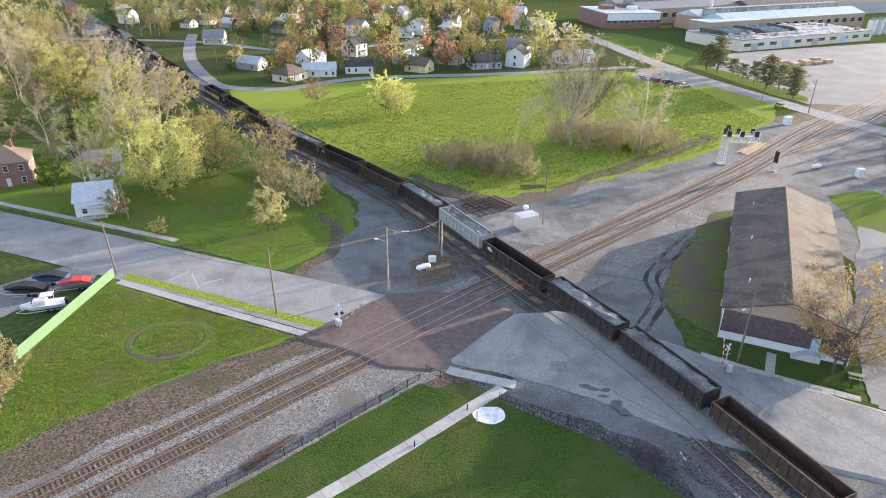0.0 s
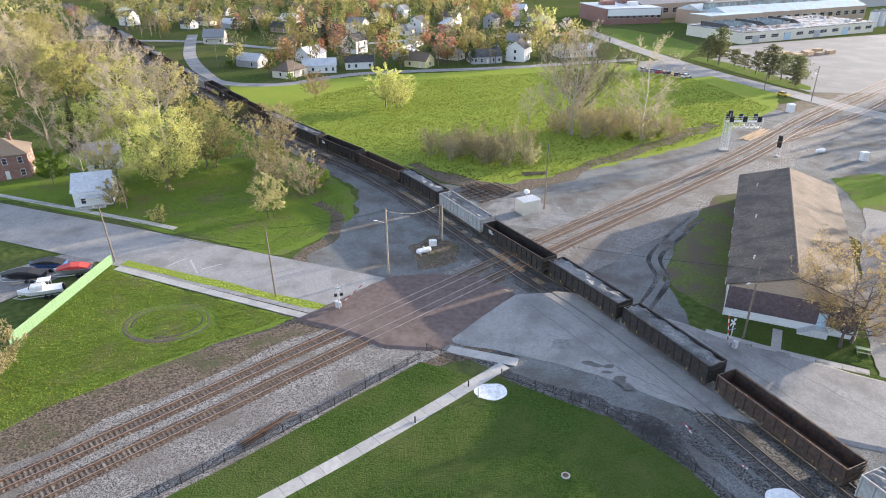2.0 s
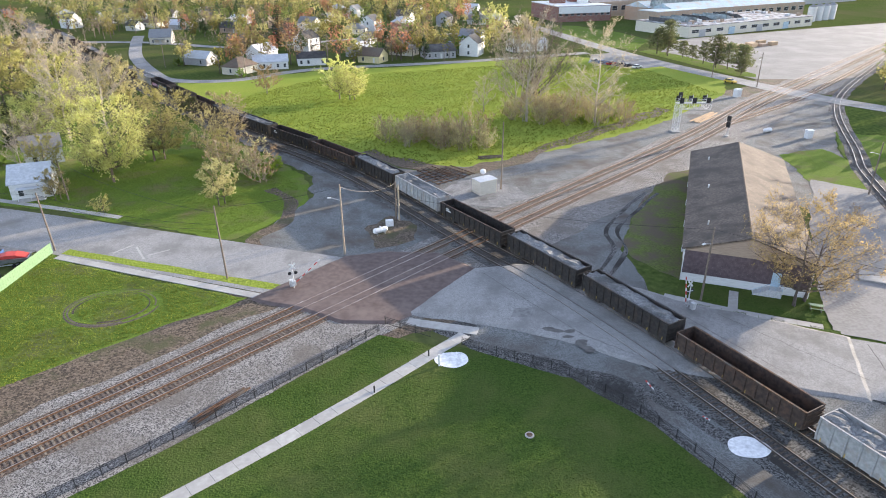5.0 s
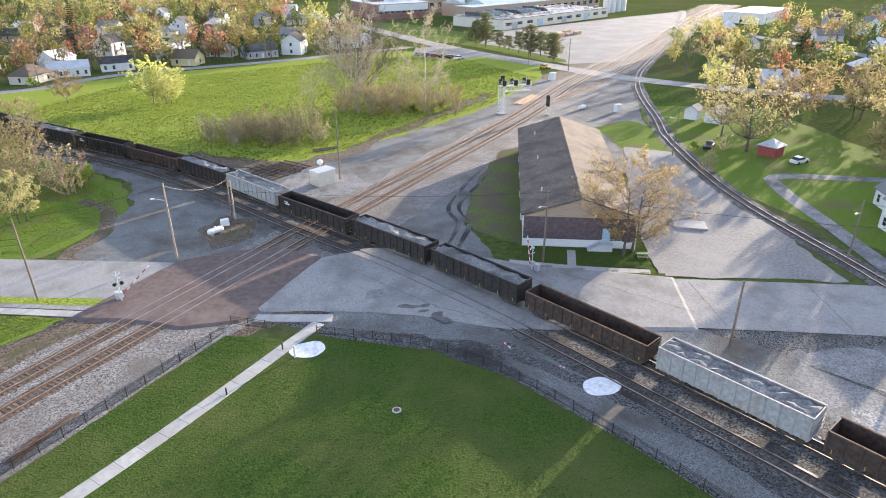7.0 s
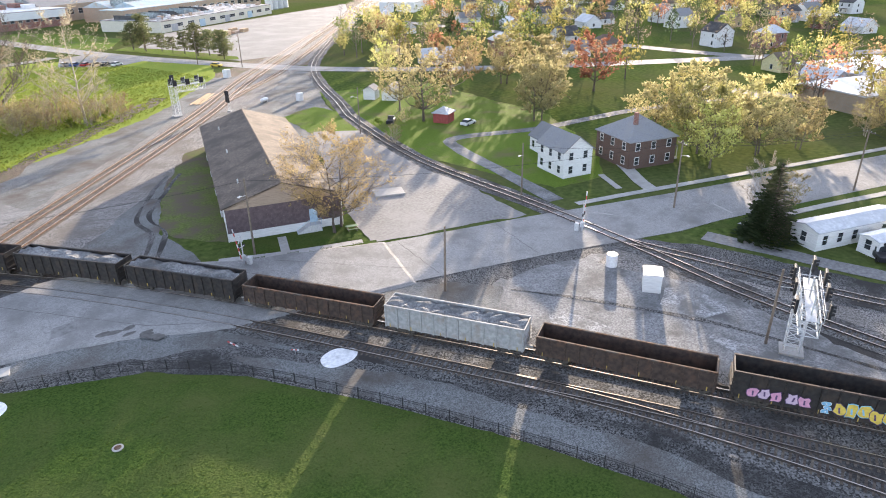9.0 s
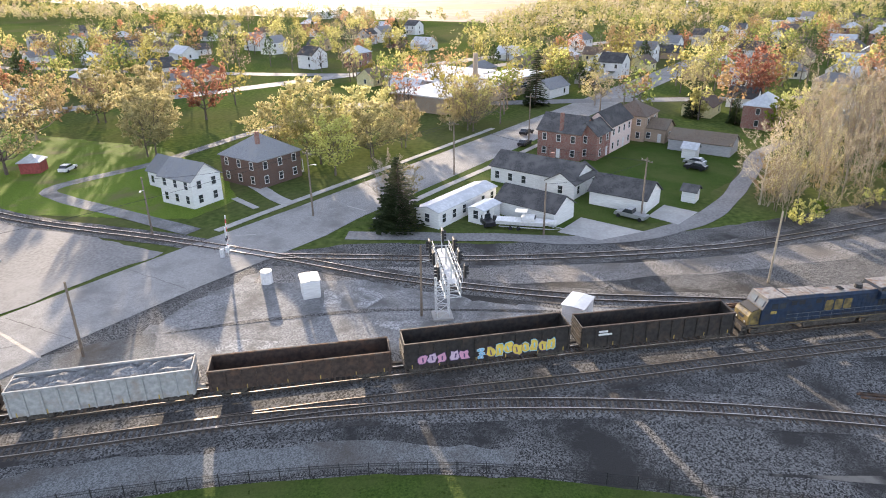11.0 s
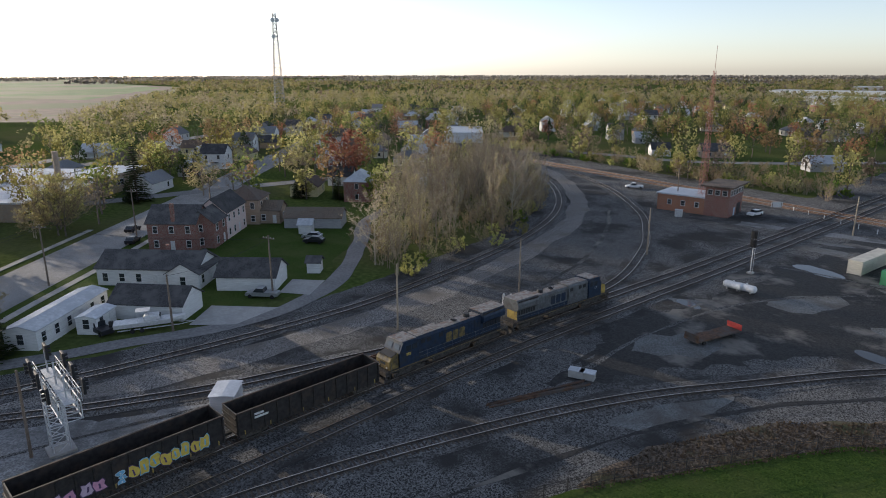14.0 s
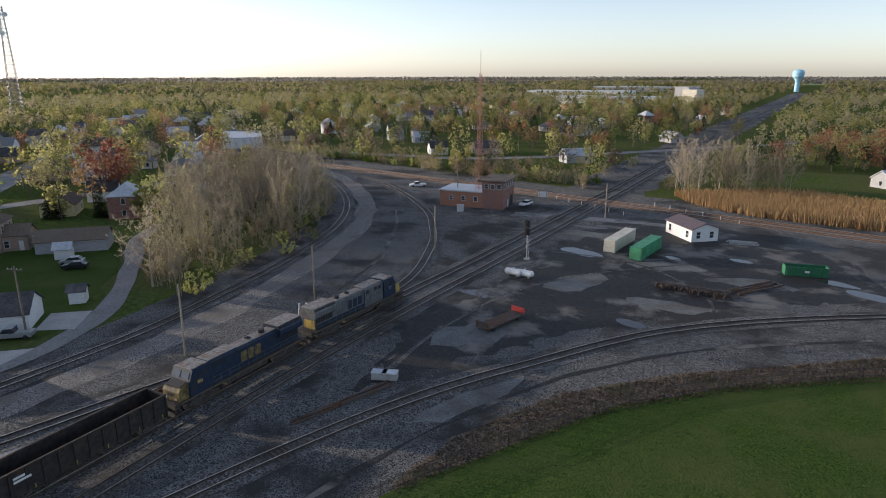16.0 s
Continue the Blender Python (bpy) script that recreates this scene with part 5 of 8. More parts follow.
part("stair_rail", b, M_DOOR, shed)
for k in range(4):
    part("wall_meter_box", bbox(-0.35, -0.02, 8 + k * 11, 8.7 + k * 11, 1.2, 2.2, bevel=0.03), M_STEEL, shed)
for k in range(5):
    b = bmesh.new()
    tube(b, (3.0 + (k % 2) * 9, 8 + k * 9, 5.8), (3.0 + (k % 2) * 9, 8 + k * 9, 7.2), 0.12, n=8)
    part("roof_vent", b, M_STEEL, shed)
for k in range(5):
    window(shed, -0.02, 5 + k * 10, 2.4, -90, 1.2, 1.0)

# houses close to the camera
house(-77, 133.5, 18, 7.5, 9, 3.6, M_WHITE, M_ROOFW, "small white house with pale metal roof", 0.6, porch=(5, 1.8))
house(-86, 156, 30, 8, 7, 4.0, M_WHITE, M_ROOFG, "white house half hidden by trees", 0.7)
house(-108, 150, 25, 13, 10, 6.0, M_BRICK, M_ROOFB, "brick house with brown roof and chimney", 0.6, hip=True, storeys=2, chimney=(3, 1))
house(104.6, 66.5, 70, 8.5, 6.5, 5.2, M_WHITE, M_ROOFG, "old white two-storey house with small porch", 0.75, storeys=2, porch=(3.5, 1.8), door=M_BRED)
house(113, 75, 66, 9, 6, 3.2, M_WHITE, M_ROOFG, "white side house with grey roof", 0.8)
house(120, 60, 66, 11, 11, 5.6, M_BRICKD, M_ROOFG, "dark brown brick house with hipped grey roof and porch", 0.65, hip=True, storeys=2, porch=(7, 2.5), chimney=(-2, 2))
house(106, 17.5, -26, 17, 4.6, 2.8, M_WHITE, M_ROOFW, "long white mobile home with metal roof", 0.25, over=0.2)
house(103.3, 12.6, -26, 5, 3.0, 2.4, M_WHITE, M_ROOFW, "white porch room of a mobile home", 0.25, over=0.2)
house(106.5, 4.5, 61, 11.4, 6.4, 2.6, M_WHITE, M_ROOFD, "white garage with dark shingle roof", 0.6, win=False, name="garage", cat="garage")
house(124.6, 4.3, 243, 18, 8, 3.2, M_WHITE, M_ROOFD, "long white house with dark roof", 0.55, chimney=(2, 0.5))
house(120.9, -1.6, -26, 9.5, 5.6, 2.9, M_WHITE, M_ROOFD, "white gabled wing with dark roof", 0.6)
house(115.0, -10.8, 65, 10.1, 7.3, 2.6, M_WHITE, M_ROOFD, "white garage with dark shingle roof", 0.6, win=False, name="garage", cat="garage")
house(118.3, -22.4, 65, 2.4, 2.6, 2.2, M_WHITE, M_ROOFD, "small white garden shed", 0.6, win=False, name="garden_shed", cat="shed")
house(147.5, -0.1, 245, 10.2, 8, 6.0, M_BRICK, M_ROOFD, "two-storey red brick house with dark roof", 0.75, storeys=2, chimney=(0.4, -3.6))
house(147.2, -5.6, -25, 7.4, 5.6, 5.6, M_BRICK, M_ROOFD, "gabled brick wing with dark roof", 0.85, storeys=2)
house(156.6, -9.4, -25, 12.5, 6.6, 6.2, M_PINK, M_ROOFD, "two-storey pale pink house with dark roof", 0.85, storeys=2)
house(167.6, -16.0, 245, 9, 9, 6.2, M_TAN, M_ROOFB, "two-storey tan house with hipped brown roof", 0.6, hip=True, storeys=2)
house(164.6, -21.8, 245, 5.4, 6, 3.4, M_TAN, M_ROOFB, "tan house wing with white trim", 0.6)
house(155.8, -30.7, 65, 13.6, 7, 2.6, M_GREYW, M_ROOFB, "long low grey shed with brown roof", 0.5, win=False, name="garage", cat="garage")
house(148.9, -27.0, 65, 3, 2.8, 2.3, M_WHITE, M_ROOFW, "small white playhouse shed", 0.7, win=False, name="garden_shed", cat="shed")
house(117.2, 111, 20, 4, 4, 2.6, M_BRED, M_ROOFW, "small red round-topped garden shed", 0.6, hip=True, win=False, name="garden_shed", cat="shed")
house(123.3, 146, 30, 4, 3.5, 2.8, M_WHITE, M_ROOFG, "small white garden shed", 0.6, win=False, name="garden_shed", cat="shed")
house(127, 141, 30, 6, 4.5, 3, M_WHITE, M_ROOFG, "white garage beside the trees", 0.6, win=False, name="garage", cat="garage")
house(-54, 284, 10, 14, 9, 3.2, M_WHITE, M_ROOFW, "low white house with pale metal roof", 0.5)
house(-38, 292, 10, 12, 8, 3.2, M_WHITE, M_ROOFD, "low white house with dark roof", 0.5)
house(-126, 368, 5, 11, 9, 3.6, M_CREAM, M_ROOFG, "cream house with grey roof", 0.8, porch=(6, 2))
house(-78, 336, 5, 11, 9, 4.4, M_YEL, M_ROOFB, "pale yellow house with brown roof", 0.8, storeys=1, porch=(6, 2))
house(-62, 372, 5, 11, 9, 5.6, M_BRED, M_ROOFD, "dark red two-storey house", 0.7, storeys=2)
house(18, 306, 15, 14, 10, 3.2, M_GREYW, M_ROOFD, "low grey house with dark roof", 0.5)
house(62, 322, 15, 18, 9, 4.0, M_WHITE, M_ROOFW, "long white building beside the street", 0.4)


def hall(x, y, rz, w, d, h, wall, roof, label, ridges=1, win=0, name="factory_hall", cat="building"):
    r = thing(name, x, y, rz, label, cat)
    part("wall", bbox(-w / 2, w / 2, -d / 2, d / 2, -0.1, h), wall, r)
    for k in range(ridges):
        y0, y1 = -d / 2 + d * k / ridges, -d / 2 + d * (k + 1) / ridges
        b = bmesh.new()
        if ridges > 1:
            extrude(b, [(y0, h), (y1, h), ((y0 + y1) / 2, h + (y1 - y0) * 0.16)], "x", -w / 2 - 0.3, w / 2 + 0.3)
        else:
            extrude(b, [(y0 - 0.2, h), (y1 + 0.2, h), (y1 + 0.2, h + 0.35), (y0 - 0.2, h + 0.35)], "x", -w / 2 - 0.2, w / 2 + 0.2)
        part("roof", b, roof, r)
    for k in range(win):
        xx = -w / 2 + w * (k + 0.5) / win
        window(r, xx, -d / 2 - 0.01, h * 0.55, 0, w / win * 0.55, h * 0.3)
        window(r, xx, d / 2 + 0.01, h * 0.55, 180, w / win * 0.55, h * 0.3)
    return r


M_PATCHROOF = mat("peeling_patched_flat_roof", (0.1, 0.1, 0.105), (0.5, 0.51, 0.53), 0.35, 0.8, 0, 0.3, (0.13, 0.11, 0.1), 0.12, (0.5, 0.58))
M_SAWGLASS = mat("dusty_factory_glazing", (0.16, 0.2, 0.21), (0.34, 0.39, 0.4), 0.6, 0.4, 0, 0.05, (0.11, 0.12, 0.12), 0.2, spec=0.5)
f1 = hall(118.5, 467.6, 12, 39, 44, 9.5, M_BRICK, M_ROOFW, "three-storey brick factory office with white roof", 1, 9)
part("white_front", bbox(-18.6, 18.6, -22.25, -22.01, 5.2, 9.3), M_WHITE, f1, "white panelled upper front")
for k, (xa, ya, w2, d2) in enumerate(((-8, 4, 9, 7), (7, -4, 6, 5), (10, 12, 10, 8))):
    part("roof_house", bbox(xa - w2 / 2, xa + w2 / 2, ya - d2 / 2, ya + d2 / 2, 9.85, 12.2), M_BRICK if k != 1 else M_WHITE, f1)
f2 = hall(197.4, 399, 25.7, 108, 40, 5.6, M_CREAM, M_PATCHROOF, "low cream factory with peeling patched roof", 1, 11)
for k in range(4):
    part("dock_door", bbox(-46 + k * 24, -41 + k * 24, -20.12, -20.01, 0, 3.8), M_DOOR if k % 2 else M_GREYW, f2)
rr = random.Random(4)
for k in range(46):
    xa, ya, zz = rr.uniform(-52, 50), rr.uniform(-18, 17), rr.uniform(0.4, 1.5)
    part("roof_vent", bbox(xa, xa + rr.uniform(0.8, 3.4), ya, ya + rr.uniform(0.8, 2.2), 5.95, 5.95 + zz, bevel=0.05), (M_STEEL, M_GREYW, M_TAN)[k % 3], f2)
for k in range(7):
    b = bmesh.new()
    extrude(b, [(-50 + k * 9, 5.95), (-44 + k * 9, 5.95), (-50 + k * 9, 8.2)], "y", -4, 14)
    part("sawtooth_skylight", b, M_SAWGLASS if k % 3 else M_ROOFD, f2)
f3 = hall(222, 466, 25.7, 130, 44, 8.5, M_BRICKT, M_ROOFBL, "long factory hall with pale blue ridged roof", 2, 16)
part("clerestory", bbox(-62, 62, -2.4, 2.4, 9.5, 13.4), M_SAWGLASS, f3, "raised roof light along the ridge")
part("clerestory_roof", bbox(-63, 63, -3.2, 3.2, 13.4, 13.8), M_ROOFG, f3)
f4 = hall(200, 524, 25.7, 170, 46, 10, M_BRICKT, M_ROOFG, "large grey-roofed brick factory hall", 2, 20)
part("clerestory", bbox(-80, 80, -3, 3, 11, 15.5), M_SAWGLASS, f4, "raised roof light along the ridge")
part("clerestory_roof", bbox(-81, 81, -4, 4, 15.5, 16), M_ROOFBL, f4)
hall(172, 420, 25.7, 42, 16, 9, M_BRICKT, M_ROOFBL, "factory bay with sloping pale blue roof", 1, 5)
hall(300, 560, 25.7, 200, 50, 9, M_GREYW, M_ROOFD, "far dark-roofed factory hall", 2, 0)
r = thing("chimney_stack", 172, 446, 0, "tall white steel chimney of the factory", "chimney")
b = bmesh.new()
tube(b, (0, 0, 0), (0, 0, 27), 0.8, 0.7, 12)
part("shaft", b, M_TRIM, r)
for k in range(4):
    r = thing("silo", 268 + k * 7, 428 + k * 4, 25, "grey steel storage silo at the factory", "silo", "factory silos")
    b = bmesh.new()
    tube(b, (0, 0, 0), (0, 0, 9), 2.6, 2.6, 16)
    part("shell", b, M_STEEL, r)
    b = bmesh.new()
    tube(b, (0, 0, 9), (0, 0, 10.6), 2.7, 0.4, 16)
    part("cone_roof", b, M_ROOFG, r)
for k in range(9):
    r = thing("lumber_stack", 160 + (k % 5) * 6.5 + k * 0.4, 313 + (k % 5) * 3.2 + 6 * (k // 5), 25 + (k * 17) % 9, "stacked brown timber on the factory yard", "timber", "lumber stacks")
    part("timber_bundle", bbox(-2.6, 2.6, -1.2, 1.2, 0.15, 1.4 + 0.4 * (k % 3), bevel=0.05), M_LUMBER if k % 3 else M_TAN, r)
    for o in (-1.8, 1.8):
        part("bearer", bbox(o - 0.1, o + 0.1, -1.2, 1.2, 0.0, 0.15), M_WOOD, r)
hall(330, 350, 30, 52, 24, 6, M_WHITE, M_ROOFW, "white warehouse beside the tracks", 1, 0)
hall(212, 34, -26, 46, 20, 4.6, M_BRICKT, M_ROOFW, "flat white-roofed brick school", 1, 10, "school_building", "school")
hall(240, 46, -26, 34, 26, 4.2, M_BRICKT, M_ROOFW, "flat white-roofed brick school wing", 1, 8, "school_building", "school")
hall(232, 20, -26, 26, 14, 5.4, M_BRICKT, M_ROOFW, "brick school hall with white roof", 1, 4, "school_building", "school")
r = thing("chimney_stack", 228, 32, 0, "buff brick chimney of the school", "chimney")
b = bmesh.new()
tube(b, (0, 0, 0), (0, 0, 13), 1.0, 0.8, 8)
part("shaft", b, M_BRICKT, r)

# interlocking building in the yard
r = thing("tower_building", 122, -127.7, 26.8, "orange brick railway building with taller block", "building")
part("wall", bbox(6.0, 18.5, -10.5, -0.3, -0.1, 4.3), M_BRICKO, r)
part("roof", bbox(5.9, 18.8, -10.8, 0.0, 4.3, 4.65), M_ROOFW, r, "flat pale roof")
part("tower_wall", bbox(0, 6.0, -11, 0, -0.1, 7.6), M_BRICK, r, "two-storey red-brown brick block")
part("tower_roof", bbox(-1.1, 7.1, -12.1, 1.1, 7.6, 8.0, bevel=0.06), M_ROOFT, r, "flat overhanging brown roof")
for k in range(3):
    window(r, 1.2 + k * 1.8, 0.02, 6.2, 180, 1.1, 1.2)
    window(r, 8 + k * 3.6, -0.28, 2.4, 180, 1.0, 1.2)
for k in range(5):
    window(r, -0.02, -1.4 - k * 2.1, 6.2, -90, 1.3, 1.3)
part("door", bbox(-0.06, 0.02, -5.2, -4.2, 0, 2.1), M_DOOR, r)
part("dark_service_door", bbox(-0.05, 0.02, -9.6, -6.6, 0, 2.9), M_BLACKM, r)

r = house(73, -138, 150, 10.5, 6.5, 2.9, M_WHITE, M_ROOFM, "small white metal shed with maroon roof", 0.35, win=True, name="yard_shed", cat="shed")


def container(x, y, rz, material, label, length=12.2):
    r = thing("shipping_container", x, y, rz, label, "container", "yard containers")
    b = bbox(-length / 2, length / 2, -1.2, 1.2, 0.12, 2.7, bevel=0.03)
    for k in range(int(length / 0.45)):
        a = -length / 2 + 0.3 + k * 0.45
        for s in (-1, 1):
            box(b, a, a + 0.2, s * 1.22 - 0.03, s * 1.22 + 0.03, 0.3, 2.55)
    part("body", b, material, r)
    b = bmesh.new()
    for a in (-length / 2, length / 2 - 0.2):
        for s in (-1.22, 1.02):
            box(b, a, a + 0.2, s, s + 0.2, 0, 2.75)
    part("corner_posts", b, material, r)
    for s in (-0.6, 0.6):
        part("door", bbox(-length / 2 - 0.05, -length / 2 - 0.005, s - 0.56, s + 0.56, 0.25, 2.6, bevel=0.01), material, r)


container(79, -118.5, 104, M_CREAM, "pale cream shipping container on dark ground", 13)
container(71.8, -117, 102, M_GREENP, "green shipping container on dark ground", 12.2)

r = thing("dumpster", 44.2, -125.7, 33, "dark green open roll-off dumpster", "dumpster")
b = bmesh.new()
for s in (-1, 1):
    box(b, -3.6, 3.6, s * 1.2 - 0.05, s * 1.2 + 0.05, 0.2, 1.8)
    for k in range(8):
        box(b, -3.5 + k * 0.97, -3.38 + k * 0.97, min(s * 1.2, s * 1.36), max(s * 1.2, s * 1.36), 0.2, 1.75)
box(b, -3.65, -3.55, -1.2, 1.2, 0.2, 1.8)
box(b, 3.55, 3.65, -1.2, 1.2, 0.2, 1.8)
box(b, -3.6, 3.6, -1.2, 1.2, 0.0, 0.22)
part("bin", b, M_DKGREEN, r)
part("label_plate", bbox(-0.4, 0.4, 1.37, 1.38, 0.8, 1.2), M_TRIM, r)


# ---- poles, signals, masts ----
def utility_pole(x, y, h, lean=0.0, arms=1, lamp=False, rz=0, label="weathered wooden utility pole", pale=False):
    r = thing("utility_pole", x, y, rz, label, "pole", "utility poles")
    b = bmesh.new()
    tube(b, (0, 0, -0.2), (lean, 0, h), 0.17, 0.11, 8)
    part("shaft", b, M_TWIG if pale else M_WOOD, r)
    for k in range(arms):
        part("crossarm", bbox(-1.2 + lean, 1.2 + lean, -0.06, 0.06, h - 0.6 - k * 0.9, h - 0.48 - k * 0.9), M_WOOD, r)
        b = bmesh.new()
        for xx in (-1.05, -0.4, 0.4, 1.05):
            tube(b, (xx + lean, 0, h - 0.48 - k * 0.9), (xx + lean, 0, h - 0.3 - k * 0.9), 0.04, n=6)
        part("insulators", b, M_STEEL, r)
    if lamp:
        b = bmesh.new()
        tube(b, (lean * 0.8, 0, h * 0.78), (lean * 0.8 - 1.6, 0, h * 0.82), 0.04, n=6)
        part("lamp_arm", b, M_STEEL, r)
        part("lamp_head", bbox(lean * 0.8 - 2.1, lean * 0.8 - 1.5, -0.14, 0.14, h * 0.82 - 0.08, h * 0.82 + 0.06, bevel=0.03), M_TRIM, r)
    return r


utility_pole(-27.1, 90.3, 12.2, -0.25, 0)
utility_pole(-9.4, 97.7, 12.4, 0, 0, True, label="pale wooden pole with street lamp", pale=True)
utility_pole(-59, 102.8, 10.6, -0.5, 0)
utility_pole(21.3, 127.2, 14.5, 0.1, 0, label="tall dark wooden pole beside a hut")
utility_pole(43.5, 78.3, 11.5, 0.1, 0, True, 30)
utility_pole(-0.8, 112.3, 7.5, 0.05, 0)
utility_pole(-0.2, 111.6, 7.2, -0.05, 0, pale=True)
utility_pole(54, 50, 9.0, 0.1, 0)
utility_pole(88, 64, 9.5, 0, 0, True, 20)
utility_pole(100, 41.5, 11.5, 0.1, 1, True, 60)
utility_pole(69.0, 15.7, 9.2, -0.1, 0, True, 90, "wooden pole with lamp beside the signal bridge")
utility_pole(85.4, -27.3, 10, -0.2, 0, pale=True)
utility_pole(93.0, -51.5, 9.4, 0, 0, pale=True)
utility_pole(103, -86.6, 9.6, 0, 0, pale=True)
utility_pole(97.2, -139.5, 9.0, 0, 0, pale=True)
utility_pole(137, -125, 11, 0.3, 0)
utility_pole(107, -13, 10.5, 0.1, 1, False, 40)
utility_pole(97.5, 2.5, 8.6, -0.1, 0)
utility_pole(96, 118, 11, 0, 0, True)
utility_pole(128, 22, 11, 0, 1, False, 65)
utility_pole(160, 9, 11, 0, 1, False, 65)
utility_pole(-68, 128, 8.5, -0.3, 0)
utility_pole(128, 226, 12, 0, 2, True, 40)
utility_pole(120, 245, 12, 0, 2, True, 40)
utility_pole(-60, 262, 10, 0, 1, False)
utility_pole(-30, 283, 10, 0, 1, False)
utility_pole(20, 293, 10, 0, 1, False)
utility_pole(-100, 290, 10, 0, 1, False)


def wire(a, b2, sag, label="thin black overhead cable", r=0.022):
    v, f = [], []
    n = 18
    for i in range(n + 1):
        t = i / n
        p = Vector(a).lerp(Vector(b2), t)
        p.z -= sag * 4 * t * (1 - t)
        v += [(p.x, p.y, p.z + r), (p.x - r, p.y, p.z - r), (p.x + r, p.y, p.z - r)]
    for i in range(n):
        for k in range(3):
            f.append((3 * i + k, 3 * i + (k + 1) % 3, 3 * i + 3 + (k + 1) % 3, 3 * i + 3 + k))
    tagged(raw("cable", v, f, M_BLACKM), label, "cable", "overhead cables")


wire((-59.4, 102.8, 10.2), (-27.3, 90.3, 9.2), 1.2)
wire((-59.4, 102.8, 9.4), (-27.3, 90.3, 8.4), 1.4)
wire((-110, 122, 10.4), (-59.4, 102.8, 10.2), 1.2)
wire((-9.4, 97.7, 12.0), (-0.8, 112.3, 7.2), 1.2)
wire((-9.4, 97.7, 12.2), (43.5, 78.3, 11.2), 1.2)
wire((43.5, 78.3, 11.2), (100, 41.5, 11.2), 1.4)
wire((100, 41.5, 11.2), (128, 22, 10.8), 0.8)
wire((100.4, 41.5, 10.6), (128.4, 22, 10.2), 0.8)
wire((128, 22, 10.8), (160, 9, 10.8), 0.8)
wire((107, -13, 10), (97.5, 2.5, 8.4), 0.8)
wire((107, -13, 10), (128, 22, 10.6), 1.0)
wire((88, 64, 9.2), (100, 41.5, 11), 0.8)
wire((-27, 90.3, 12), (-9.4, 97.7, 12), 0.5)
wire((-68.3, 128, 8.2), (-27, 90.3, 11), 1.5)


def lattice(b, p0, p1, w, n, r=0.045, axis="z"):
    """A square truss of four chords with zigzag bracing."""
    p0, p1 = Vector(p0), Vector(p1)
    d = (p1 - p0).normalized()
    u = d.orthogonal().normalized() if axis != "z" else Vector((1, 0, 0))
    w2 = d.cross(u)
    w0, w1 = w if isinstance(w, tuple) else (w, w)
    def corner(i, k):
        t = i / n
        h = (w0 + (w1 - w0) * t) / 2
        sx, sy = ((-1, -1), (1, -1), (1, 1), (-1, 1))[k % 4]
        return p0.lerp(p1, t) + u * sx * h + w2 * sy * h
    for k in range(4):
        tube(b, corner(0, k), corner(n, k), r * 1.4, n=4)
    for i in range(n):
        for k in range(4):
            tube(b, corner(i, k), corner(i + 1, k + 1), r, n=3)
            tube(b, corner(i, k), corner(i, k + 1), r, n=3)


def signal_head(parent, x, y, z, rz, lamps=3):
    m = pose(x, y, z, 0, 0, rz)
    h = part("signal_head", bbox(-0.12, 0.12, -0.55, 0.55, -0.75, 0.75, m=m, bevel=0.04), M_BLACKM, parent)
    for k in range(lamps):
        b = bmesh.new()
        c = m @ Vector((0.12, 0, -0.4 + k * 0.4))
        e = m @ Vector((0.42, 0, -0.4 + k * 0.4))
        tube(b, c, e, 0.15, 0.15, 8)
        part("lamp_hood", b, M_BLACKM, h)


def signal_bridge(x, y, rz, h, arm, label):
    r = thing("signal_bridge", x, y, rz, label, "signal", "railway signals")
    b = bmesh.new()
    lattice(b, (0, 0, 0), (0, 0, h - 0.3), 1.5, 8, 0.05)
    part("mast", b, M_STEEL, r)
    hw, z0, z1 = 0.8, h - 1.9, h - 0.3
    b = bmesh.new()
    for yy in (-hw, hw):
        for zz in (z0, z1):
            tube(b, (-0.8, yy, zz), (arm, yy, zz), 0.07, n=4)
    n = int(arm / 1.3)
    for k in range(n):
        a, c2 = 0.6 + (arm - 0.6) * k / n, 0.6 + (arm - 0.6) * (k + 1) / n
        for yy in (-hw, hw):
            tube(b, (a, yy, z0 if k % 2 else z1), (c2, yy, z1 if k % 2 else z0), 0.045, n=4)
            tube(b, (c2, yy, z0), (c2, yy, z1), 0.045, n=4)
        tube(b, (a, -hw, z0), (c2, hw, z0), 0.045, n=4)
        tube(b, (c2, -hw, z0), (c2, hw, z0), 0.045, n=4)
    part("arm_truss", b, M_STEEL, r)
    part("walkway", bbox(-0.8, arm, -0.45, 0.45, z1 - 0.02, z1 + 0.03), M_STEEL, r)
    for yy in (-0.95, 0.95):
        b = bmesh.new()
        for zz in (h + 0.2, h + 0.75):
            tube(b, (-0.8, yy, zz), (arm, yy, zz), 0.03, n=4)
        for k in range(n + 1):
            a = -0.8 + (arm + 0.8) * k / n
            tube(b, (a, yy, z1), (a, yy, h + 0.75), 0.03, n=4)
        part("guard_rail", b, M_STEEL, r)
    for k, a in enumerate((0.2, arm * 0.42, arm - 1.2)):
        b = bmesh.new()
        tube(b, (a, 0, z1), (a, 0, h + 1.9), 0.08, n=6)
        tube(b, (a, -1.35, h + 0.5), (a, 1.35, h + 0.5), 0.05, n=6)
        part("signal_post", b, M_STEEL, r)
        for s in (-1, 1):
            signal_head(r, a, s * 1.4, h + 0.6, 90 * s)
        if k == 0:
            signal_head(r, a, 0.1, h + 1.8, 90)
    part("footing", bbox(-1.2, 1.2, -1.2, 1.2, -0.1, 0.3, bevel=0.04), M_WALK, r)


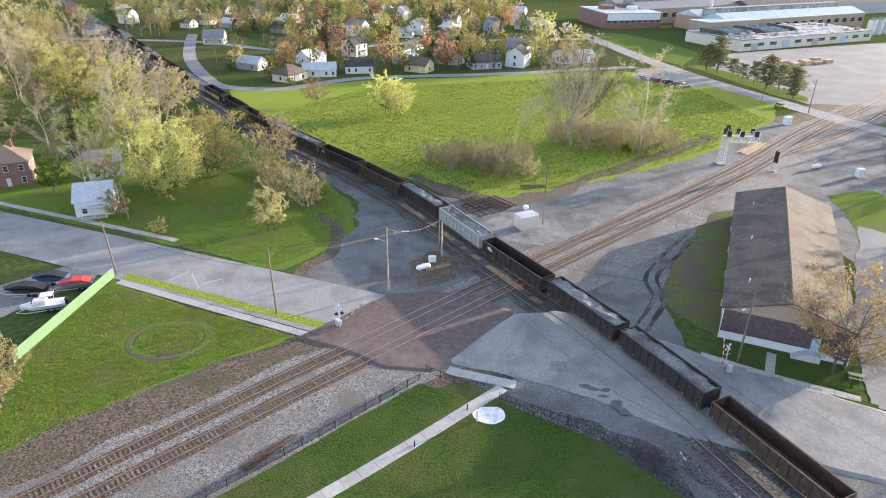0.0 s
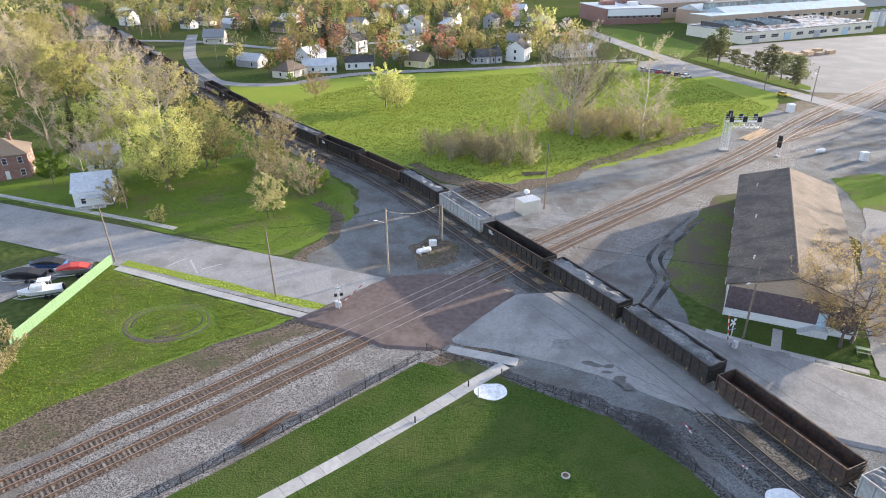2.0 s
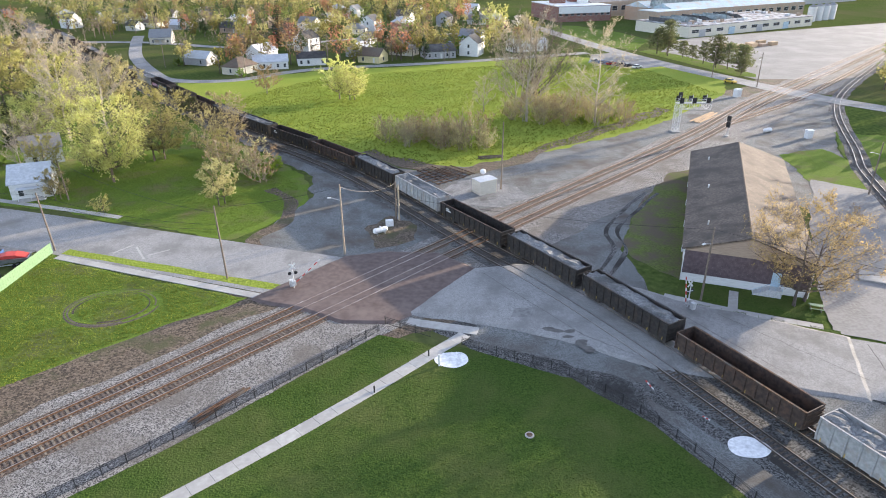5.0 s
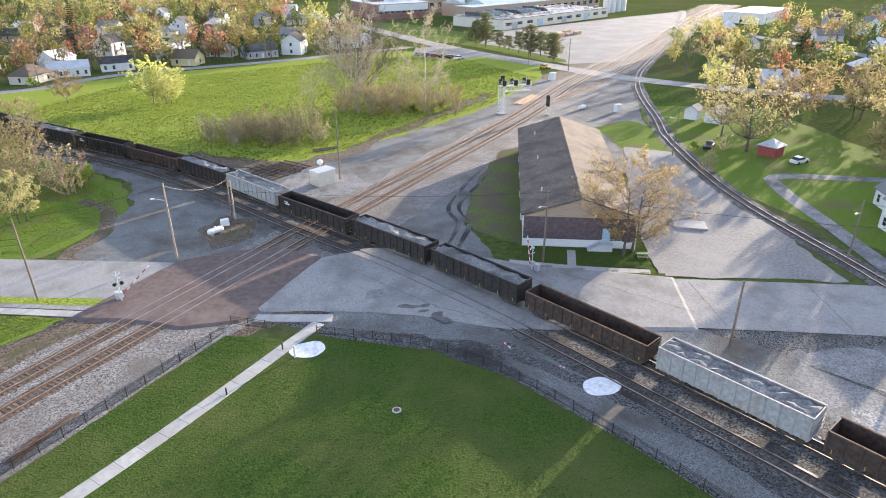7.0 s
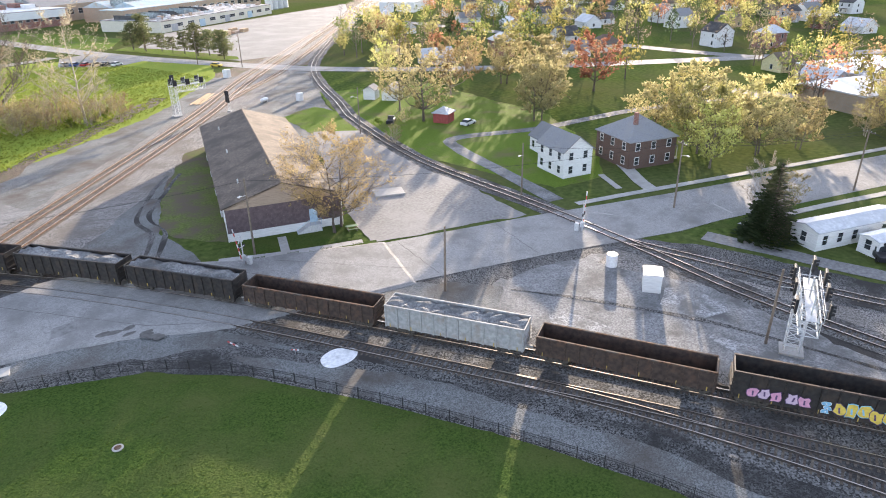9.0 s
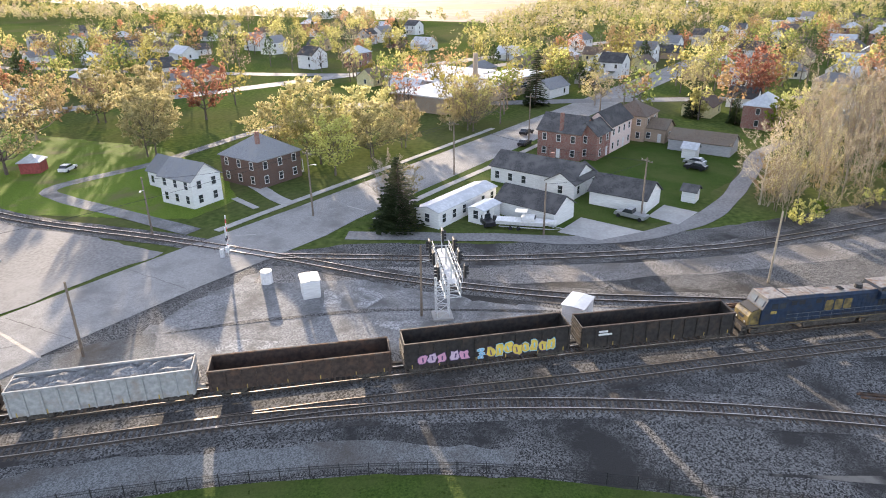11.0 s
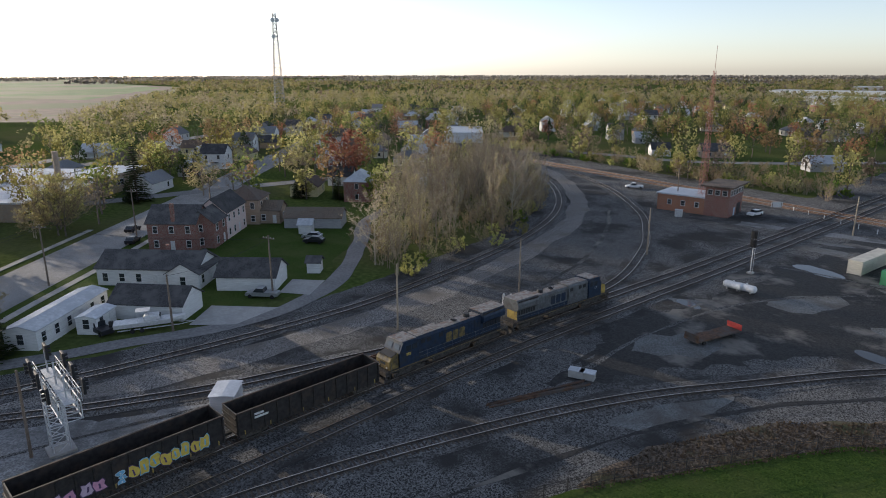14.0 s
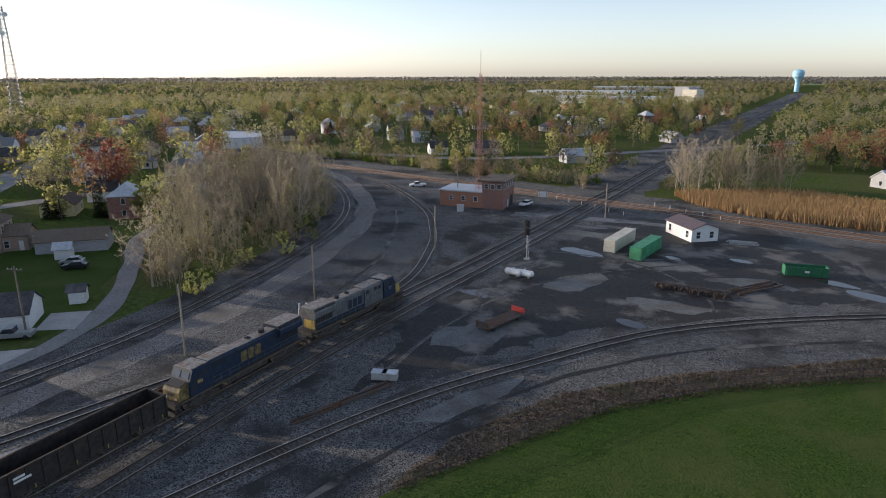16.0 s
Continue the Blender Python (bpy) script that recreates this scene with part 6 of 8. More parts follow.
signal_bridge(69.3, 13.2, 199, 8.8, 8.5, "galvanised signal bridge arm with black signal heads")
signal_bridge(75.6, 169.3, -2, 8.2, 8.6, "galvanised signal bridge across the twin tracks")


def mast_signal(x, y, rz, h, label, name="signal_mast"):
    r = thing(name, x, y, rz, label, "signal", "railway signals")
    b = bmesh.new()
    tube(b, (0, 0, 0), (0, 0, h), 0.09, n=8)
    part("mast", b, M_STEEL, r)
    b = bmesh.new()
    for s in (-0.2, 0.2):
        tube(b, (-0.5, s, 0), (-0.5, s, h - 0.5), 0.03, n=4)
    for k in range(int(h / 0.4)):
        tube(b, (-0.5, -0.2, 0.3 + k * 0.4), (-0.5, 0.2, 0.3 + k * 0.4), 0.02, n=3)
    part("ladder", b, M_STEEL, r)
    signal_head(r, 0.15, 0, h - 0.6, 0)
    signal_head(r, 0.15, 0, h - 2.2, 0)
    part("footing", bbox(-0.7, 0.4, -0.5, 0.5, -0.1, 0.35, bevel=0.04), M_WALK, r)


mast_signal(85.4, -95.5, 110, 8.0, "tall signal mast with ladder beside the tracks")
mast_signal(87.3, 163.2, 220, 5.5, "short signal mast beside the twin tracks")


def crossing_signal(x, y, rz, gate):
    r = thing("crossing_signal", x, y, rz, "level crossing signal with striped gate arm", "signal", "crossing signals")
    b = bmesh.new()
    tube(b, (0, 0, 0), (0, 0, 4.6), 0.08, n=8)
    part("mast", b, M_STEEL, r)
    for s in (-1, 1):
        m = Matrix.Translation((0, -0.12, 3.9)) @ Matrix.Rotation(s * 0.8, 4, "Y")
        part("crossbuck", bbox(-0.65, 0.65, -0.02, 0.02, -0.11, 0.11, m=m), M_TRIM, r)
        b = bmesh.new()
        tube(b, (s * 0.45, -0.15, 2.8), (s * 0.45, 0.0, 2.8), 0.26, n=12)
        part("flashing_lamp", b, M_BLACKM, r)
    b = bmesh.new()
    tube(b, (-0.55, 0, 2.8), (0.55, 0, 2.8), 0.05, n=6)
    box(b, -0.3, 0.3, -0.3, 0.3, 0.7, 1.5, bevel=0.04)
    part("gate_mechanism", b, M_STEEL, r)
    for k in range(8):
        a = radians(gate)
        p = Vector((0.45 + k * 0.6 * math.cos(a), 0, 1.2 + k * 0.6 * math.sin(a)))
        q = Vector((0.45 + (k + 1) * 0.6 * math.cos(a), 0, 1.2 + (k + 1) * 0.6 * math.sin(a)))
        b = bmesh.new()
        tube(b, p, q, 0.085, n=6)
        part("gate_arm", b, M_TRIM if k % 2 else M_REDP, r)
    part("cabinet", bbox(-0.5, 0.1, 0.5, 1.1, 0, 1.3, bevel=0.03), M_STEEL, r)


crossing_signal(-16.1, 86.0, 20, 38)
crossing_signal(40.6, 76.2, 200, 80)
crossing_signal(81.9, 47.6, 20, 75)

# radio masts
r = thing("radio_mast", 131.5, -128, 10, "slender red and white lattice radio mast", "mast")
b = bmesh.new()
lattice(b, (0, 0, 0), (0, 0, 36), (1.6, 0.5), 30, 0.03)
tube(b, (0, 0, 36), (0, 0, 42), 0.05, n=5)
part("lattice", b, M_TOWERR, r)
r = thing("radio_mast", 620, -98, 0, "tall grey lattice telecom mast with dishes", "mast")
b = bmesh.new()
lattice(b, (0, 0, 0), (0, 0, 86), (9, 2.2), 26, 0.24)
part("lattice", b, M_MASTG, r)
for k, (zz, s) in enumerate(((80, 1), (80, -1), (66, 1))):
    b = bmesh.new()
    tube(b, (-1.6, s * 2, zz), (-2.6, s * 2, zz), 1.0, 1.9, 14)
    part("dish", b, M_TRIM, r)
r = thing("radio_mast", 900, 260, 0, "distant thin lattice mast", "mast")
b = bmesh.new()
lattice(b, (0, 0, 0), (0, 0, 70), (3, 1), 16, 0.12)
part("lattice", b, M_STEEL, r)
r = thing("water_tower", 505, -1360, 0, "pale blue water tower on a stem", "water tower")
b = bmesh.new()
prof = [(0, 4.5), (18, 4.0), (24, 6.5), (28, 10.0), (36, 10.5), (40, 8.0), (42, 0.1)]
for (z0, r0), (z1, r1) in zip(prof, prof[1:]):
    tube(b, (0, 0, z0), (0, 0, z1), r0, r1, 20)
part("tank", b, M_SKYBLUE, r)
for k in range(2):
    r = thing("silo_building", 388 + k * 14, -736 - k * 8, 0, "tall grey grain building beside trees", "building")
    part("wall", bbox(-9, 9, -9, 9, 0, 17 + 3 * k, bevel=0.3), M_GREYW if k else M_CREAM, r)
hall(480, -700, 20, 120, 40, 8, M_WHITE, M_ROOFW, "long white warehouse among far trees", 1, 0, "warehouse", "building")
hall(640, -860, 20, 160, 50, 9, M_WHITE, M_ROOFW, "long white warehouse among far trees", 1, 0, "warehouse", "building")
hall(720, -1180, 20, 200, 60, 9, M_GREYW, M_ROOFBL, "long grey warehouse among far trees", 1, 0, "warehouse", "building")
hall(330, -150, -25, 40, 20, 5, M_WHITE, M_ROOFW, "white low store with flat roof", 1, 5, "store_building", "building")
hall(640, 240, 10, 60, 20, 6, M_WHITE, M_ROOFW, "white farm barn at the field edge", 1, 0, "barn", "building")


# ---- huts, tanks and yard clutter ----
def hut(x, y, rz, w, d, h, label, material=M_CREAM, ball=False, name="signal_hut"):
    r = thing(name, x, y, rz, label, "hut", "signal huts")
    part("body", bbox(-w / 2, w / 2, -d / 2, d / 2, 0, h, bevel=0.04), material, r)
    b = bmesh.new()
    extrude(b, [(-d / 2 - 0.12, h), (0, h + 0.1), (d / 2 + 0.12, h)], "x", -w / 2 - 0.12, w / 2 + 0.12)
    part("roof", b, M_ROOFW, r)
    part("door", bbox(-0.4, 0.4, -d / 2 - 0.04, -d / 2 - 0.005, 0.1, h - 0.2, bevel=0.01), material, r)
    if ball:
        b = bmesh.new()
        tube(b, (-0.2, 0.3, h + 0.1), (-0.2, 0.3, h + 1.0), 0.06, n=6)
        part("mast", b, M_STEEL, r)
        b = bmesh.new()
        bmesh.ops.create_uvsphere(b, u_segments=14, v_segments=10, radius=0.62, matrix=Matrix.Translation((-0.2, 0.3, h + 1.5)) @ Matrix.Diagonal((1, 1, 0.85, 1)))
        part("antenna_dome", b, M_TANKW, r)


hut(17.6, 125.8, 28, 4.2, 3.0, 3.0, "cream signal hut with white antenna dome", ball=True)
hut(72.2, 31, 30, 2.6, 2.2, 2.5, "white signal cabinet beside the tracks", M_WHITE)
hut(70.9, -2.6, -20, 3.6, 2.6, 2.7, "white signal cabinet on stone pad", M_WHITE)
hut(113.4, 211, 30, 2.2, 1.8, 2.6, "white signal cabinet near the road", M_WHITE)
hut(108, 160, 10, 1.6, 1.4, 2.2, "white signal cabinet on gravel", M_WHITE)
hut(128.6, -118, 30, 1.6, 1.4, 1.8, "grey equipment box by the brick building", M_STEEL)


def tank(x, y, rz, length, rad, label):
    r = thing("gas_tank", x, y, rz, label, "tank", "gas tanks")
    b = bmesh.new()
    prof = [(-length / 2, 0.05), (-length / 2 + 0.12, rad * 0.6), (-length / 2 + 0.4, rad), (length / 2 - 0.4, rad), (length / 2 - 0.12, rad * 0.6), (length / 2, 0.05)]
    for (a, ra), (c, rc) in zip(prof, prof[1:]):
        tube(b, (a, 0, rad + 0.25), (c, 0, rad + 0.25), ra, rc, 14)
    part("vessel", b, M_TANKW, r)
    for a in (-length / 4, length / 4):
        part("saddle", bbox(a - 0.1, a + 0.1, -rad * 0.8, rad * 0.8, 0, rad * 0.7), M_WALK, r)
    b = bmesh.new()
    tube(b, (0, 0, 2 * rad + 0.2), (0, 0, 2 * rad + 0.45), 0.16, n=8)
    part("valve_dome", b, M_TANKW, r)


tank(-3.6, 105.8, 30, 3.0, 0.5, "white propane tank on gravel")
tank(79.9, -85.6, 15, 3.6, 0.6, "white propane tank on dark ground")
tank(77.9, -86.4, 15, 3.6, 0.6, "white propane tank on dark ground")
tank(100, 166, 20, 3.0, 0.55, "white propane tank beside weeds")
r = thing("equipment_box", -2.0, 109.3, 10, "white equipment box beside gas tank", "box")
part("body", bbox(-0.7, 0.7, -0.4, 0.4, 0, 1.2, bevel=0.04), M_TANKW, r)
r = thing("equipment_box", 74.5, 38.1, 10, "white drum-shaped equipment case", "box")
b = bmesh.new()
tube(b, (0, 0, 0), (0, 0, 1.8), 0.8, 0.75, 14)
part("body", b, M_TANKW, r)
for x, y in ((62.9, -42.5), (61.9, -43.4)):
    r = thing("equipment_box", x, y, 40, "pale concrete box with lid on stone", "box", "concrete boxes")
    part("body", bbox(-0.9, 0.9, -0.6, 0.6, 0, 0.9, bevel=0.04), M_WALK, r)
    part("lid", bbox(-0.95, 0.95, -0.65, 0.65, 0.9, 1.0, bevel=0.02), M_ROOFW, r)


def beam_pile(name, x, y, rz, n, length, label, material, seed, spread=0.5, cat="timber"):
    rng = random.Random(seed)
    r = thing(name, x, y, rz, label, cat)
    for k in range(n):
        m = pose(rng.uniform(-0.4, 0.4), (k - n / 2) * spread * rng.uniform(0.8, 1.1), 0.12 * (k % 2) + 0.02, 0, 0, rng.uniform(-5, 5))
        part("beam", bbox(-length / 2, length / 2, -0.1, 0.1, 0, 0.18, m=m, bevel=0.01), material, r)


beam_pile("rail_pile", -20.5, 59.1, 50, 4, 7.5, "rusty rails lying on ballast", M_RUST, 1, 0.2, "rails")
beam_pile("timber_pile", 90.5, 184, 45, 8, 15, "pale new timber poles on gravel", M_LUMBER, 2, 0.4)
beam_pile("rail_pile", 60.8, -36, -88, 5, 13, "rusty rails lying in the yard", M_RUST, 3, 0.22, "rails")
beam_pile("rail_pile", 78, -22, -70, 5, 12, "rusty rails lying beside the track", M_RUST, 4, 0.25, "rails")
beam_pile("timber_pile", 22, 150, 10, 6, 6, "dark old sleepers stacked in grass", M_TIE, 5, 0.35)
for k, (x, y, a) in enumerate(((5.5, 135.5, 35), (10, 135, 35), (12.5, 139, -52), (8, 138.5, -55))):
    r = thing("dismantled_crossing", x, y, a, "rusty dismantled track crossing on the ground", "track panel", "track panels")
    for o in (-2.2, -0.75, 0.75, 2.2):
        part("rail", bbox(-4.2, 4.2, o - 0.07, o + 0.07, 0.15 + 0.04 * k, 0.33 + 0.04 * k), M_RUST, r)
    for o in range(5):
        part("tie", bbox(-3.6 + o * 1.7, -3.3 + o * 1.7, -2.5, 2.5, 0.0 + 0.01 * k, 0.15 + 0.02 * k), M_TIE, r)
r = thing("flat_trailer", 65.2, -66.5, -85, "rusty flat rail cart with red end", "trailer")
part("deck", bbox(-4.4, 4.4, -1.2, 1.2, 0.6, 0.8, bevel=0.03), M_RUST, r)
for a in (-3.4, 3.4):
    part("end_frame", bbox(a * 1.25 - 0.06, a * 1.25 + 0.06, -1.2, 1.2, 0.8, 1.6), M_RUST if a < 0 else M_REDP, r)
    for s in (-1, 1):
        b = bmesh.new()
        tube(b, (a * 0.85, s * 0.9, 0.3), (a * 0.85, s * 1.1, 0.3), 0.3, n=12)
        part("wheel", b, M_RUBBER, r)
rng = random.Random(9)
for k in range(12):
    r = thing("wheel_set", 58 - k * 0.95 + rng.uniform(-0.2, 0.2), -99 - 0.25 * k + rng.uniform(-0.3, 0.3), rng.uniform(60, 120), "spare rusty wheelset in the yard", "wheelset", "spare wheelsets")
    b = bmesh.new()
    for y in (-0.75, 0.75):
        tube(b, (0, y - 0.06, 0.46), (0, y + 0.06, 0.46), 0.46, n=12)
    tube(b, (0, -0.9, 0.46), (0, 0.9, 0.46), 0.09, n=8)
    part("axle_and_wheels", b, M_RUST, r)
beam_pile("rail_pile", 54, -102.5, 20, 7, 12, "dark steel track parts stacked in the yard", M_UNDER, 6, 0.4, "rails")
beam_pile("rail_pile", 47, -111, 75, 8, 11, "rusty switch parts lying in the yard", M_RUST, 7, 0.4, "rails")
beam_pile("timber_pile", 62, -140, 30, 7, 6, "pale pipes and planks beside the shed", M_WALK, 8, 0.5)
for k in range(12):
    x, y = 96 + (k % 6) * 5.2 - 25 * (k > 5), -146 - (k % 6) * 1.0 - 12 * (k > 5)
    r = thing("marker_post", x, y, 0, "white marker post beside the track", "post", "marker posts")
    b = bmesh.new()
    tube(b, (0, 0, 0), (0, 0, 1.1), 0.09, n=8)
    part("post", b, M_TRIM, r)
r = thing("blank_board", 124, -147, 60, "plain white board on two posts", "sign")
part("board", bbox(-1.4, 1.4, -0.04, 0.04, 0.9, 2.4, bevel=0.01), M_TRIM, r)
for s in (-1, 1):
    part("post", bbox(s * 1.1 - 0.05, s * 1.1 + 0.05, 0.05, 0.13, 0, 2.2), M_WOOD, r)
for x, y in ((87.8, -47), (88.3, -46)):
    r = thing("vent_pipe", x, y, 0, "white vent pipe beside the track", "pipe", "vent pipes")
    b = bmesh.new()
    tube(b, (0, 0, 0), (0, 0, 2.0), 0.16, n=10)
    part("pipe", b, M_TRIM, r)
r = thing("marker_post", 4.6, 64.8, 0, "white plastic post on the lawn", "post")
b = bmesh.new()
tube(b, (0, 0, 0), (0, 0, 1.7), 0.14, 0.14, 10)
part("post", b, M_TRIM, r)
for x, y in ((-3.2, 60.0), (3.4, 66.9)):
    r = thing("bollard_lamp", x, y, 0, "short black path lamp on the lawn", "lamp", "path lamps")
    b = bmesh.new()
    tube(b, (0, 0, 0), (0, 0, 1.0), 0.09, n=8)
    part("post", b, M_BLACKM, r)
for (xa, ya), (xb, yb) in (((28.9, 60.0), (29.2, 58.3)), ((32.9, 53.3), (33.4, 52.6))):
    r = thing("broken_gate_arm", xa, ya, 0, "broken red and white gate arm piece on gravel", "gate arm", "broken gate arms", z=0.08)
    d = Vector((xb - xa, yb - ya, 0))
    for o in range(4):
        b = bmesh.new()
        tube(b, d * (o / 4), d * ((o + 1) / 4), 0.08, n=6)
        part("striped_piece", b, M_TRIM if o % 2 else M_REDP, r)
r = thing("manhole_cover", 13.4, 51.6, 0, "round concrete manhole cover in the lawn", "manhole", z=0.07)
b = bmesh.new()
tube(b, (0, 0, 0), (0, 0, 0.08), 0.5, n=20)
part("ring", b, M_WALK, r)
b = bmesh.new()
tube(b, (0, 0, 0.08), (0, 0, 0.1), 0.32, n=20)
part("lid", b, M_RUST, r)
r = thing("picnic_table", 58.5, 74.5, -25, "pale green wooden picnic table", "table")
part("tabletop", bbox(-0.9, 0.9, -0.38, 0.38, 0.7, 0.76, bevel=0.01), M_PALEGREEN, r)
for s in (-1, 1):
    part("bench", bbox(-0.9, 0.9, s * 0.72 - 0.13, s * 0.72 + 0.13, 0.42, 0.47), M_PALEGREEN, r)
    part("leg_frame", bbox(s * 0.65 - 0.04, s * 0.65 + 0.04, -0.72, 0.72, 0.0, 0.42), M_WOOD, r)
r = thing("concrete_slab", 73.4, 82.6, -30, "pale concrete foundation slab in the lot", "slab")
part("slab", bbox(-2.7, 2.7, -1.8, 1.8, 0, 0.35, bevel=0.05), M_WALK, r)


# green board fence by the boats
def board_fence(p, q, h, label, material=M_PALEGREEN):
    p, q = Vector((*p, 0)), Vector((*q, 0))
    d = q - p
    r = thing("board_fence", p.x, p.y, math.degrees(math.atan2(d.y, d.x)), label, "fence")
    n = int(d.length / 0.6)
    for k in range(n):
        part("panel", bbox(k * d.length / n, (k + 1) * d.length / n - 0.02, -0.02, 0.02, 0.05, h), material, r)
    for k in range(int(d.length / 2.4) + 1):
        part("post", bbox(k * 2.4 - 0.05, k * 2.4 + 0.05, 0.03, 0.13, 0, h + 0.05), M_WOOD, r)


board_fence((-61.5, 76), (-59.0, 102), 1.9, "pale green board fence round a boat lot")


# black park fence
def park_fence(pts, label, near=False):
    L = spline(pts, 2.4)
    r = thing("park_fence", 0, 0, 0, label, "fence")
    v, f = [], []
    for i in range(len(L) - 1):
        a, c = L[i], L[i + 1]
        m = pose(a[0], a[1], 0, 0, 0, 0)
        d = c - a
        ang = math.degrees(math.atan2(d[1], d[0]))
        m = pose(a[0], a[1], 0.05, 0, 0, ang)
        piece("post", POST, r, m)
        tagged(piece("picket_panel", PANEL, r, m), kind="stuff")


b = bbox(-0.04, 0.04, -0.04, 0.04, 0, 1.35)
POST = bpy.data.meshes.new("post")
b.to_mesh(POST)
b.free()
POST.materials.append(M_BLACKM)
b = bmesh.new()
for zz in (0.18, 0.95, 1.18):
    box(b, 0, 2.4, -0.018, 0.018, zz, zz + 0.035)
for k in range(19):
    box(b, 0.12 + k * 0.12, 0.136 + k * 0.12, -0.008, 0.008, 0.1, 1.22)
PANEL = bpy.data.meshes.new("panel")
b.to_mesh(PANEL)
b.free()
PANEL.materials.append(M_BLACKM)
park_fence([(-70, 15), (-24.4, 53.2), (-2.4, 73.6)], "black metal picket fence along the lawn")
park_fence([(-2.2, 74.9), (4.6, 70.6)], "black metal picket fence beside the path")
park_fence([(7.8, 69.0), (19.7, 61.8), (27, 52.9), (33, 40.2), (38.3, 26.5), (42.1, 13.5), (44, 0), (44.3, -29.5), (42.3, -42.5), (39.4, -58), (33, -72), (22, -88.5), (-6, -120), (-60, -150)], "black metal picket fence round the park lawn")


# ---- vehicles ----
def car(x, y, rz, colour, label, truck=False):
    r = thing("pickup_truck" if truck else "car", x, y, rz, label, "pickup" if truck else "car", "parked vehicles", z=0.1)
    b = bmesh.new()
    ln = 2.7 if truck else 2.25
    extrude(b, [(-ln, 0.35), (-ln, 0.95), (-ln + 0.1, 1.0), (ln - 1.2, 1.0), (ln - 0.1, 0.85), (ln, 0.6), (ln, 0.35)], "y", -0.88, 0.88)
    part("body", b, colour, r)
    b = bmesh.new()
    if truck:
        extrude(b, [(-0.5, 1.0), (-0.4, 1.65), (0.8, 1.65), (1.35, 1.0)], "y", -0.8, 0.8)
    else:
        extrude(b, [(-1.9, 1.0), (-1.35, 1.48), (0.25, 1.48), (1.05, 1.0)], "y", -0.78, 0.78)
    part("glasshouse", b, M_GLASS, r)
    part("roof", bbox(-0.35 if truck else -1.25, 0.75 if truck else 0.2, -0.74, 0.74, 1.64 if truck else 1.47, 1.69 if truck else 1.52), colour, r)
    for a in (-ln + 0.8, ln - 0.85):
        for s in (-1, 1):
            b = bmesh.new()
            tube(b, (a, s * 0.72, 0.33), (a, s * 0.92, 0.33), 0.33, n=14)
            part("wheel", b, M_RUBBER, r)


C_W, C_S, C_K, C_R, C_B, C_Y = plain("car_white", (0.75, 0.75, 0.75), 0.3), plain("car_silver", (0.4, 0.41, 0.42), 0.3, 0.5), plain("car_black", (0.02, 0.02, 0.025), 0.3), plain("car_red", (0.35, 0.03, 0.03), 0.3), plain("car_blue", (0.05, 0.1, 0.25), 0.3), plain("car_yellow", (0.6, 0.42, 0.06), 0.3)
for k, cc in enumerate((C_S, C_B, C_R, C_K, C_K, C_W)):
    car(85 + k * 2.7, 283 - k * 3.0, 30, cc, ("silver", "blue", "red", "black", "black", "white")[k] + " car parked at the meadow corner")
car(122, 234, -60, C_Y, "small yellow car on the street")
car(121.4, -136.4, 100, C_W, "white car beside the brick building")
car(166.5, -134.5, 60, C_W, "white car on the gravel yard", True)
car(107.4, -11.4, 60, C_S, "silver pickup parked on the lawn", True)
car(101.2, 12.2, 30, C_K, "black pickup parked by a mobile home", True)
car(142.8, -27.0, 60, C_S, "silver car parked behind the house")
car(139.0, -26.6, 60, C_K, "dark car parked behind the house")
car(154.5, 9.6, -20, C_K, "dark car parked on the street")
car(166, 10, -26, C_K, "dark car parked at the kerb")
car(-106, 137, 20, C_S, "grey car parked by the brick house")
car(107.8, 120.2, 40, C_K, "dark small truck under the trees", True)
car(118.5, 103.9, 10, C_W, "white car parked on the grass")
for k in range(9):
    car(8 + (k % 5) * 4.6, 345 + (k // 5) * 9, 80, (C_W, C_K, C_S, C_R, C_B)[k % 5], ("white", "black", "silver", "red", "blue")[k % 5] + " car in a house car park")


